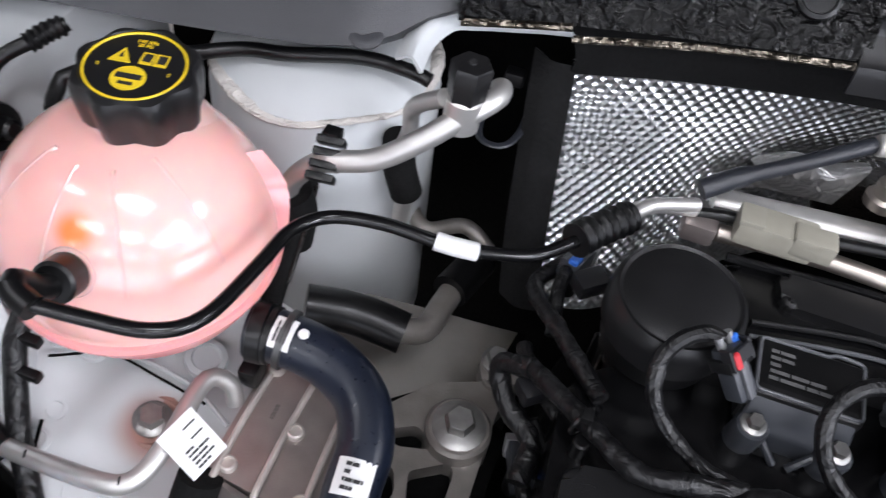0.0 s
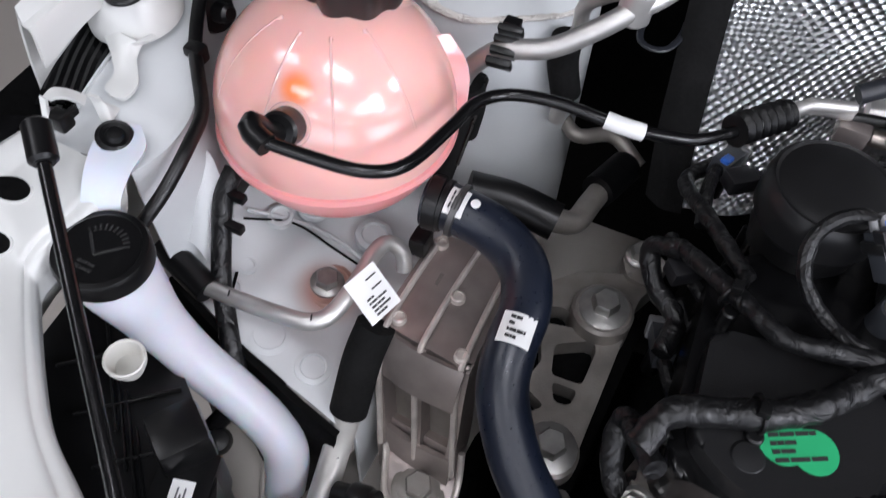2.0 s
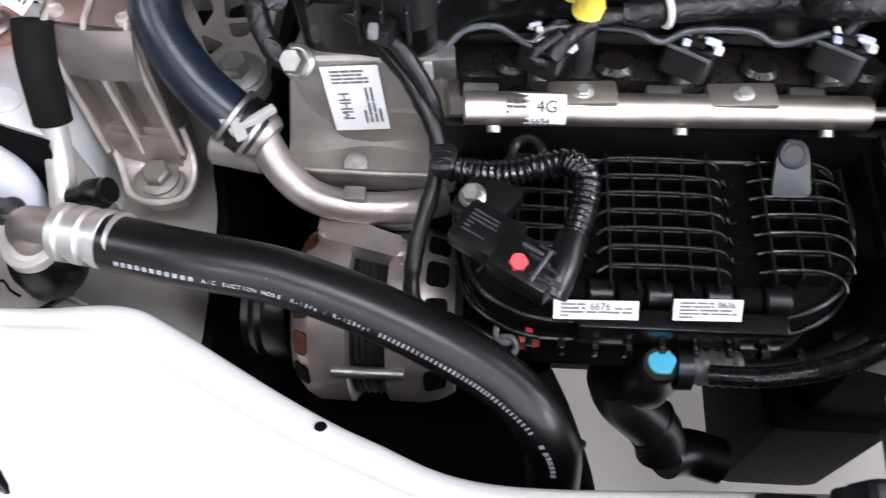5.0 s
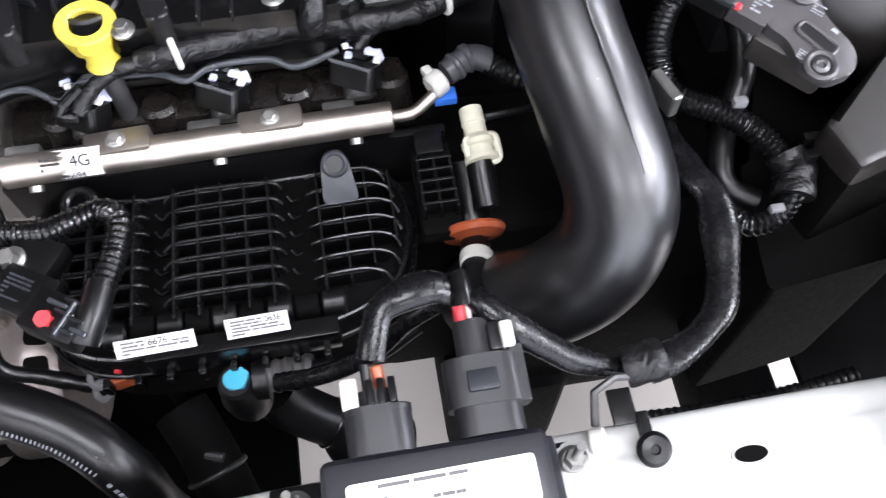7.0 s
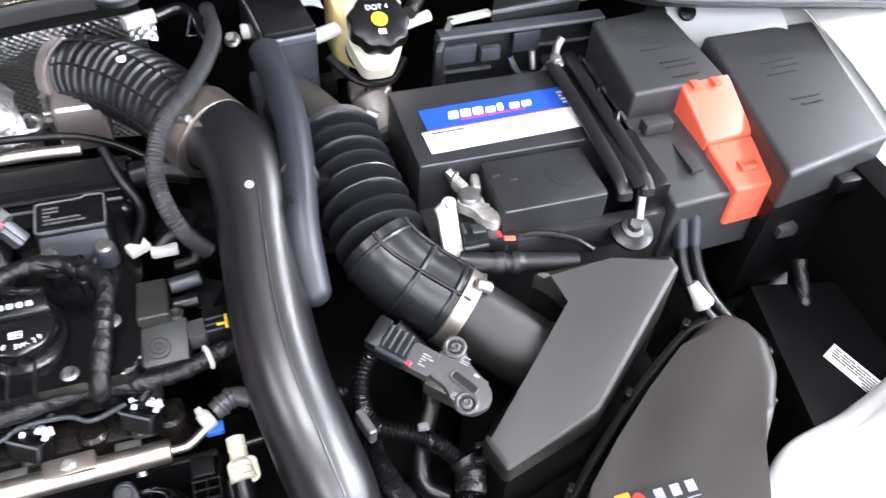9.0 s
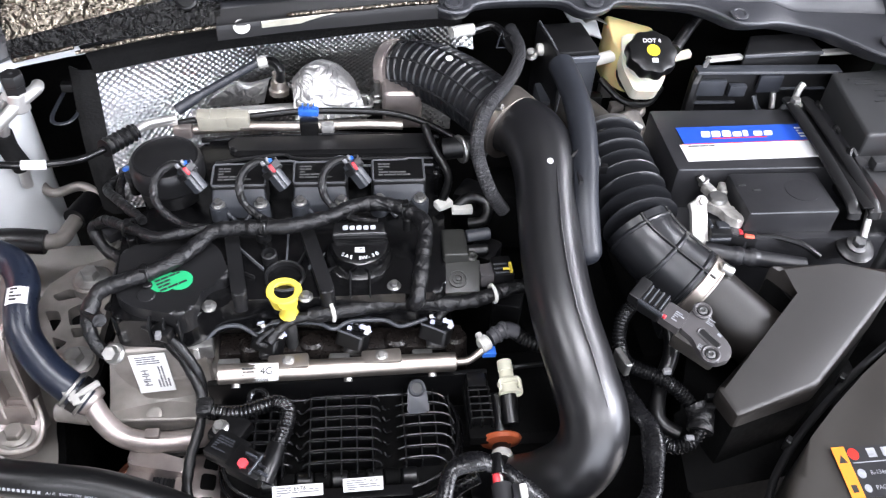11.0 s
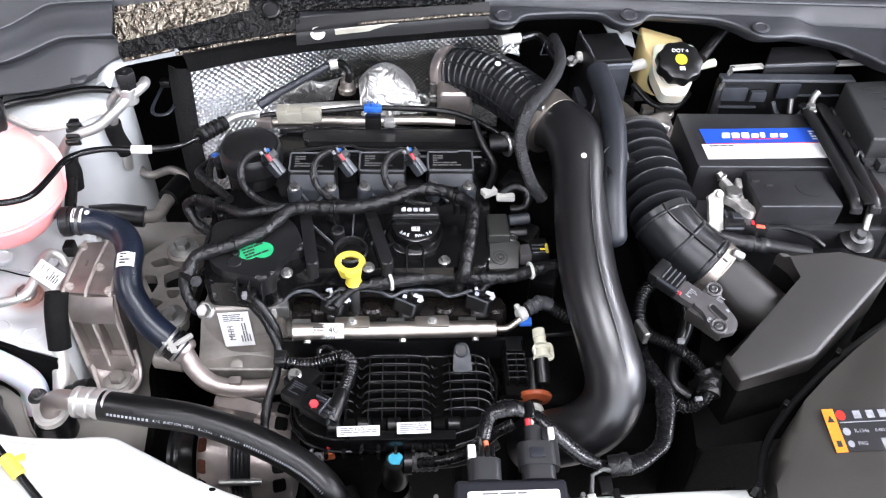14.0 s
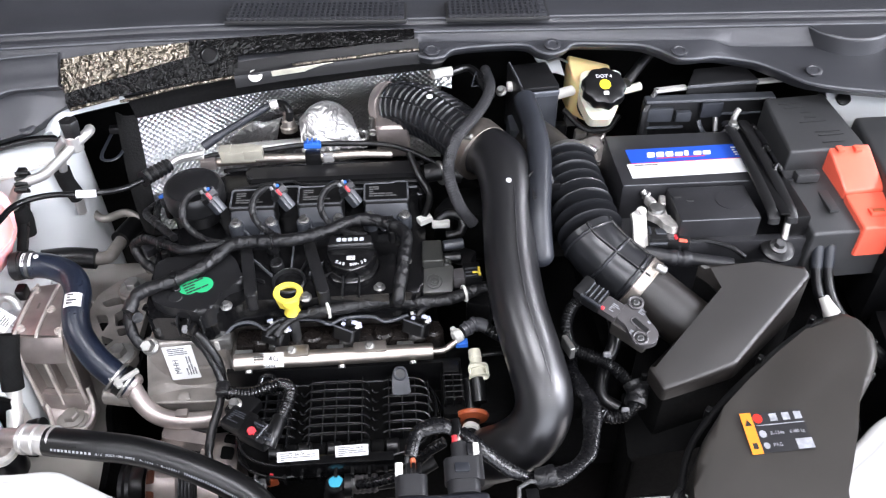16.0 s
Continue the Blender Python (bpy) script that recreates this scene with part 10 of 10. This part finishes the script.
part("hose_body", sweep(B(), hh, 0.0149, 26, 0.005), rubber, sh)
line = spline(hh, 0.00125)
lt = B()
for k, ch_ in enumerate("A/C SUCTION HOSE  R-134a / R-1234yf"):
    p, q = line[45 + 2 * k], line[46 + 2 * k]
    dd = (q - p).normalized()
    nn = (V((-0.05, -0.9, 0.42)) - dd * V((-0.05, -0.9, 0.42)).dot(dd)).normalized()
    if ch_ != " ":
        words(lt, ch_, 0.0034, at(p + nn * 0.0150, nn, dd))
for k in [*range(10, 41, 3), *range(118, 192, 2), *range(196, 216, 3)]:
    p, q = line[k], line[k + 1]
    dd = (q - p).normalized()
    nn = (V((-0.05, -0.9, 0.42)) - dd * V((-0.05, -0.9, 0.42)).dot(dd)).normalized()
    plate(lt, at(p + nn * 0.0149, nn, dd), 0.0022 if k < 50 or k > 193 else 0.0009, 0.0026, 0.0003)
part("printed_line", lt, inkdull, sh, "white printed line of lettering")

bd = thing("sleeved_pipe", (-0.07, 0.3, 0.93), "dark braided pipe sleeve beside the coolant tank", "pipe")
part("sleeve", sweep(B(), [(-0.077, 0.368, 1.008), (-0.0735, 0.34, 0.994), (-0.0715, 0.313, 0.98), (-0.07, 0.288, 0.962)], 0.0066, 16, 0.003), foam, bd, "rough dark sleeve")
part("edge_cord", sweep(B(), [(-0.07, 0.365, 1.01), (-0.0665, 0.338, 0.996), (-0.0645, 0.311, 0.981)], 0.0014, 8, 0.004), browncast, bd, "dark brown seam of the sleeve")
part("lower_pipe", sweep(B(), [(-0.036, 0.445, 0.945), (-0.029, 0.436, 0.935), (-0.013, 0.427, 0.93), (0.011, 0.445, 0.925), (0.038, 0.434, 0.915)], 0.0058, 14, 0.004), dullal, bd, "dull steel pipe")

# washer filler neck
wn = thing("washer_filler_neck", (-0.15, 0.12, 0.85), "white plastic washer filler neck with black cap", "washer filler")
wp = [(-0.191, 0.134, 1.008), (-0.184, 0.135, 0.988), (-0.172, 0.136, 0.958), (-0.152, 0.1375, 0.925), (-0.129, 0.139, 0.899), (-0.107, 0.137, 0.879), (-0.094, 0.131, 0.862), (-0.092, 0.119, 0.835)]
part("neck_tube", sweep(B(), wp, lambda s, t: 0.0147 + 0.0088 * math.exp(-(s / 0.042) ** 2), 32, 0.004), whiteplas, wn)
part("mounting_tab", sheet(B(), fine([[(-0.231, 0.198, 1.037), (-0.214, 0.204, 1.036)], [(-0.228, 0.181, 1.037), (-0.203, 0.193, 1.034)], [(-0.221, 0.163, 1.034), (-0.202, 0.176, 1.03)], [(-0.216, 0.151, 1.024), (-0.2, 0.162, 1.02)], [(-0.217, 0.147, 1.005), (-0.2, 0.167, 1.0)]], 4, 4), 0.003), whiteplas, wn)
part("tab_plug", lathe(B(), (-0.221, 0.19, 1.037), (0.35, -0.1, 1), [(0.010, 0), (0.0105, 0.003), (0.008, 0.005), (0.0055, 0.0045), (0.004, 0.007), (0.001, 0.0075)], 22), black, wn)
wc = part("filler_cap", lathe(B(), (-0.190, 0.134, 1.008), (0.02, -0.04, 1), [(0.023, 0), (0.0256, 0.002), (0.026, 0.012), (0.0248, 0.0145), (0.022, 0.015), (0.0215, 0.0143), (0.002, 0.0143)], 40), black, wn, "black washer cap with raised symbol")
wm = at((-0.190, 0.1335, 1.0223), (0.02, -0.04, 1), (1, 0, 0))
sy = B()
for a in range(-60, 61, 12):
    plate(sy, wm @ Matrix.Rotation(radians(a), 4, "Z"), 0.0012, 0.0035, 0.0006, 0, 0.0135)
prism(sy, [(-0.011, 0.005), (-0.0095, 0.006), (0.0005, -0.004), (-0.0005, -0.005)], 0, 0.0006, 0, m=wm)
prism(sy, [(0.011, 0.005), (0.0095, 0.006), (-0.0005, -0.004), (0.0005, -0.005)], 0, 0.0006, 0, m=wm)
bars(sy, wm, 0.012, 0.007, 2, 4, y=-0.012)
part("raised_symbol", sy, inkblack, wc)

# headlamp housing below the wing
hl = thing("headlamp_housing", (-0.16, 0.06, 0.8), "black plastic headlamp housing with white cap", "headlamp housing")
part("housing", prism(B(), rounded([(-0.25, 0.16), (-0.215, 0.165), (-0.15, 0.122), (-0.105, 0.09), (-0.085, 0.06), (-0.085, 0.02), (-0.11, -0.01), (-0.24, 0.06)], 0.008), 0.80, 0.93, 0.006), black, hl)
for k in range(4):
    part("housing_rib", box(B(), (-0.19 + 0.02 * k, 0.105 - 0.016 * k, 0.932), (0.0016, 0.075, 0.004), 0.0006, 1, Matrix.Rotation(0.75, 4, "Z")), black, hl)
for k in range(3):
    part("housing_step", box(B(), (-0.2 + 0.03 * k, 0.115 - 0.02 * k, 0.932), (0.06, 0.0016, 0.004), 0.0006, 1, Matrix.Rotation(0.75, 4, "Z")), black, hl)
part("raised_block", box(B(), (-0.125, 0.088, 0.94), (0.03, 0.03, 0.034), 0.005, 2, Matrix.Rotation(-0.6, 4, "Z")), black, hl)
part("side_block", box(B(), (-0.108, 0.053, 0.912), (0.034, 0.075, 0.042), 0.004, 2, Matrix.Rotation(0.3, 4, "Z")), black, hl)
part("white_cup", lathe(B(), (-0.157, 0.099, 0.976), (0.05, -0.05, 1), [(0.007, 0), (0.0105, 0.009), (0.0112, 0.014), (0.0104, 0.0148), (0.0094, 0.0142), (0.007, 0.004), (0.001, 0.003)], 36), white, hl, "white plastic cup")
sticker(hl, at((-0.1035, 0.0465, 0.9345), (0.1, -0.1, 1), (-0.28, 0.96, 0.12)), 0.05, 0.0125, 21, 3)

# cable along the wing, plugs, buffers, brackets, prop rod
cb = thing("bonnet_cable", (-0.23, 0.27, 1.0), "black bonnet release cable along the wing", "cable")
part("cable_sheath", sweep(B(), [(-0.218, 0.361, 1.08), (-0.23, 0.346, 1.075), (-0.246, 0.331, 1.065), (-0.242, 0.305, 1.055), (-0.225, 0.271, 1.044), (-0.208, 0.25, 1.042), (-0.1935, 0.231, 1.035), (-0.187, 0.207, 1.031), (-0.1865, 0.182, 1.02), (-0.191, 0.163, 1.008), (-0.2, 0.145, 0.985)], 0.0042, 14, 0.005), rubber, cb)
part("clip", box(B(), (-0.221, 0.266, 1.042), (0.012, 0.010, 0.012), 0.002), black, cb)
part("sheath_end", sweep(B(), [(-0.232, 0.343, 1.074), (-0.225, 0.352, 1.078), (-0.219, 0.359, 1.08)], ribs(0.005, 0.0015, 0.004), 14, 0.001), black, cb)
pg = thing("rubber_plug", (-0.238, 0.31, 1.03), "black rubber plug in the wing panel", "plug")
part("plug_body", lathe(B(), (-0.242, 0.311, 1.035), (1, -0.2, 0.35), [(0.0145, 0), (0.0135, 0.004), (0.007, 0.006), (0.006, 0.016), (0.004, 0.018)], 24), rubber, pg)
bs = thing("bonnet_buffer", (-0.245, 0.25, 1.06), "white bracket with a black rubber bonnet buffer", "buffer")
bp = V((-0.253, 0.256, 1.092))
part("rubber_stop", lathe(B(), bp + V((0, 0, -0.012)), (-0.05, -0.12, 1), [(0.0125, 0), (0.0128, 0.002), (0.0120, 0.003), (0.0126, 0.005), (0.0118, 0.006), (0.0122, 0.009), (0.0116, 0.022), (0.0102, 0.0245), (0.002, 0.025)], 28), char, bs, "black rubber stop")
part("dome", lathe(B(), V((-0.267, 0.272, 1.05)), (-0.05, -0.12, 1), [(0.029, 0), (0.0285, 0.006), (0.024, 0.018), (0.018, 0.026), (0.012, 0.029)], 32), paint, bs)
stay = [[(-0.281, 0.255, 1.056), (-0.246, 0.248, 1.055), (-0.244, 0.281, 1.054)], [(-0.265, 0.244, 1.05), (-0.251, 0.243, 1.052), (-0.247, 0.253, 1.05)], [(-0.255, 0.235, 1.046), (-0.247, 0.236, 1.047), (-0.245, 0.242, 1.046)], [(-0.248, 0.226, 1.043), (-0.241, 0.228, 1.043), (-0.237, 0.233, 1.043)], [(-0.246, 0.215, 1.042), (-0.235, 0.218, 1.042), (-0.232, 0.226, 1.042)], [(-0.239, 0.212, 1.041), (-0.233, 0.213, 1.041), (-0.231, 0.217, 1.041)]]
part("stay", sheet(B(), fine(stay, 4, 4), 0.003), paint, bs)
part("stay_weld", lathe(B(), V((-0.238, 0.22, 1.042)), (0.1, -0.1, 1), [(0.004, 0), (0.0035, 0.001), (0.001, 0.0014)], 16), paint, bs)
part("hinge_pin", cyl(B(), (-0.268, 0.279, 1.08), (-0.261, 0.283, 1.08), 0.004, n=14, bev=0.001), zinc, bs)
bf = thing("wing_baffle", (-0.29, 0.2, 1.0), "black slatted plastic baffle beside the wing", "baffle")
part("baffle_base", sheet(B(), fine([[(-0.33, 0.0, 1.0), (-0.33, 0.12, 1.005), (-0.33, 0.24, 1.01), (-0.33, 0.34, 1.02), (-0.33, 0.42, 1.02)], [(-0.24, 0.0, 0.985), (-0.245, 0.12, 0.995), (-0.25, 0.24, 1.0), (-0.25, 0.34, 1.01), (-0.25, 0.42, 1.01)]], 3, 3), 0.004), underm, bf)
for k in range(6):
    a, b = V((-0.281, 0.195, 1.03)).lerp(V((-0.26, 0.212, 1.03)), k / 5), V((-0.31, 0.275, 1.04)).lerp(V((-0.27, 0.253, 1.04)), k / 5)
    part("slat", sweep(B(), [a, a.lerp(b, 0.5) + V((0, 0, 0.003)), b], 0.0034, 6, 0.01, flat=0.6), blacks, bf)
for u in (0.12, 0.42, 0.7):
    a, b = V((-0.284, 0.197, 1.027)).lerp(V((-0.313, 0.278, 1.037)), u), V((-0.263, 0.213, 1.027)).lerp(V((-0.273, 0.255, 1.037)), u)
    part("cross_bar", sweep(B(), [a, b], 0.002, 6, 0.01), blacks, bf)
part("baffle_cover", sheet(B(), fine([[(-0.301, 0.16, 1.04), (-0.285, 0.169, 1.04), (-0.269, 0.178, 1.04)], [(-0.288, 0.143, 1.035), (-0.276, 0.146, 1.04), (-0.271, 0.157, 1.035)], [(-0.283, 0.105, 1.02), (-0.288, 0.122, 1.02), (-0.291, 0.135, 1.015)]], 4, 4), 0.003), blacks, bf, "satin black cover beside the panel")
rb_ = thing("rod_bracket", (-0.23, 0.16, 1.03), "white folded bracket holding the prop rod", "bracket")
part("bracket_foot", sheet(B(), fine([[(-0.245, 0.201, 1.05), (-0.243, 0.201, 1.045), (-0.238, 0.198, 1.036)], [(-0.238, 0.203, 1.048), (-0.236, 0.204, 1.043), (-0.232, 0.2, 1.036)], [(-0.241, 0.208, 1.04), (-0.239, 0.211, 1.037), (-0.235, 0.211, 1.036)]], 4, 4), 0.002), paint, rb_)
part("bracket_top", sheet(B(), fine([[(-0.253, 0.181, 1.062), (-0.248, 0.18, 1.062)], [(-0.251, 0.187, 1.064), (-0.245, 0.183, 1.063)], [(-0.247, 0.193, 1.06), (-0.242, 0.188, 1.06)], [(-0.245, 0.201, 1.05), (-0.242, 0.195, 1.048)]], 3, 4), 0.002), paint, rb_)
part("bracket_leg", sheet(B(), fine([[(-0.254, 0.181, 1.062), (-0.25, 0.181, 1.061)], [(-0.248, 0.172, 1.05), (-0.245, 0.173, 1.05)], [(-0.241, 0.161, 1.042), (-0.237, 0.161, 1.04)], [(-0.24, 0.158, 1.038), (-0.237, 0.159, 1.037)]], 3, 4), 0.002), paint, rb_)
part("bracket_clip", box(B(), (-0.244, 0.179, 1.05), (0.011, 0.010, 0.010), 0.002, 2), black, rb_)
part("clip_fin", box(B(), (-0.241, 0.182, 1.052), (0.004, 0.014, 0.006), 0.001, 1), black, rb_)
pr = thing("prop_rod", (-0.1, 0.04, 1.0), "black bonnet prop rod with a yellow grip", "prop rod")
r0, r1 = V((-0.222, 0.149, 1.071)), V((-0.019, -0.043, 0.982))
rdn = (r1 - r0).normalized()
part("rod", sweep(B(), [r0 - rdn * 0.01, r0.lerp(r1, 0.5), r1 + rdn * 0.11], 0.0036, 14, 0.02), blacks, pr)
part("pivot_sleeve", cyl(B(), r0 - rdn * 0.012, r0 + rdn * 0.012, 0.0075, n=16, bev=0.002), black, pr)
part("grip", cyl(B(), r1 - rdn * 0.012, r1 + rdn * 0.012, 0.0062, n=16, bev=0.002), yellow, pr, "yellow plastic grip")
part("grip_flap", box(B(), r1 + V((0.004, 0.006, 0.002)), (0.012, 0.008, 0.003), 0.001, 1, Matrix.Rotation(0.5, 4, "Z")), yellow, pr)
wl = thing("wing_harness", (-0.2, 0.2, 0.93), "black taped wiring loom on the inner wing", "wiring loom")
part("loom", sweep(B(), [(-0.185, 0.238, 0.985), (-0.184, 0.222, 0.975), (-0.177, 0.204, 0.955), (-0.168, 0.186, 0.935), (-0.15, 0.163, 0.915), (-0.135, 0.142, 0.89), (-0.155, 0.11, 0.85)], 0.0065, 12, 0.004), tape, wl)
for px_, py_, pz_ in (((-0.178, 0.224, 0.978)), ((-0.173, 0.211, 0.965))):
    part("clip", box(B(), (px_, py_, pz_), (0.018, 0.006, 0.006), 0.001), black, wl)

# valve and pipe on the strut tower
av = thing("service_valve_pipe", (-0.02, 0.36, 1.0), "aluminium refrigerant pipe with a capped service valve", "pipe")
part("pipe_body", sweep(B(), [(-0.082, 0.352, 0.994), (-0.082, 0.35, 1.012), (-0.077, 0.348, 1.028), (-0.066, 0.345, 1.045), (-0.053, 0.342, 1.058), (-0.028, 0.346, 1.066), (-0.006, 0.355, 1.081), (0.01, 0.366, 1.093), (0.019, 0.374, 1.098), (0.025, 0.384, 1.1), (0.024, 0.392, 1.099)], 0.0062, 18, 0.004), tubeal, av)
part("side_pipe", sweep(B(), [(0.0, 0.372, 1.099), (-0.01, 0.38, 1.087), (-0.019, 0.386, 1.076), (-0.023, 0.39, 1.065), (-0.023, 0.392, 1.051), (-0.028, 0.395, 1.034)], 0.005, 14), tubeal, av)
part("valve_cap", lathe(B(), (0.0105, 0.371, 1.104), (0.04, 0.03, 1), [(0.0098, 0), (0.0104, 0.002), (0.0104, 0.009), (0.0111, 0.0095), (0.0111, 0.0195), (0.010, 0.021), (0.003, 0.0212)], 6), char, av, "black hexagonal valve cap")
part("cap_pip", cyl(B(), (0.0112, 0.3718, 1.1245), (0.0112, 0.3718, 1.1262), 0.0022, n=10), inkblack, av)
part("valve_base", cyl(B(), (0.010, 0.3695, 1.084), (0.0105, 0.3705, 1.106), 0.0098, n=20, bev=0.002), tubeal, av)
slo = [(0.013, 0.483, 1.035), (0.0085, 0.462, 1.03), (0.008, 0.44, 1.03), (0.0115, 0.427, 1.03), (0.02, 0.423, 1.03), (0.029, 0.427, 1.03), (0.034, 0.443, 1.03), (0.034, 0.462, 1.033), (0.034, 0.482, 1.04)]
part("slot_frame", sweep(B(), slo, 0.0024, 8, 0.004, flat=0.6), greyhose, av, "blue-grey rim of the dark slot")
part("slot_tab", box(B(), (0.0185, 0.478, 1.042), (0.013, 0.010, 0.01), 0.002, 2), char, av)
for k in range(4):
    part("pipe_clip", box(B(), (-0.0535 + 0.0002 * k, 0.3495 - 0.0055 * k, 1.066 - 0.004 * k), (0.0155, 0.0042, 0.011), 0.001, 2, Matrix.Rotation(0.12, 4, "Z") @ Matrix.Rotation(0.6, 4, "X")), black, av)
part("clip_head", box(B(), (-0.054, 0.352, 1.069), (0.010, 0.008, 0.006), 0.001), black, av)
part("pipe_sleeve", sweep(B(), [(-0.079, 0.349, 1.015), (-0.076, 0.349, 1.0), (-0.078, 0.345, 0.977)], 0.0125, 18, 0.003), foam, av, "dark foam sleeve")
part("valve_sleeve", sweep(B(), [(-0.03, 0.396, 1.038), (-0.03, 0.398, 1.016), (-0.024, 0.4, 0.99)], 0.0105, 18, 0.003), foam, av, "dark foam sleeve")
part("sleeve_pipe", sweep(B(), [(-0.024, 0.4, 0.99), (-0.026, 0.401, 0.976), (-0.027, 0.402, 0.963)], 0.006, 14), tubeal, av)
sl = thing("seal_hose", (-0.1, 0.4, 1.05), "black rubber drain hose along the cowl", "hose")
part("hose_body", sweep(B(), [(-0.21, 0.323, 1.05), (-0.214, 0.336, 1.055), (-0.206, 0.35, 1.06), (-0.143, 0.399, 1.062), (-0.108, 0.409, 1.064), (-0.067, 0.423, 1.066), (-0.036, 0.424, 1.066), (-0.023, 0.423, 1.064)], 0.0045, 12, 0.006), rubber, sl)
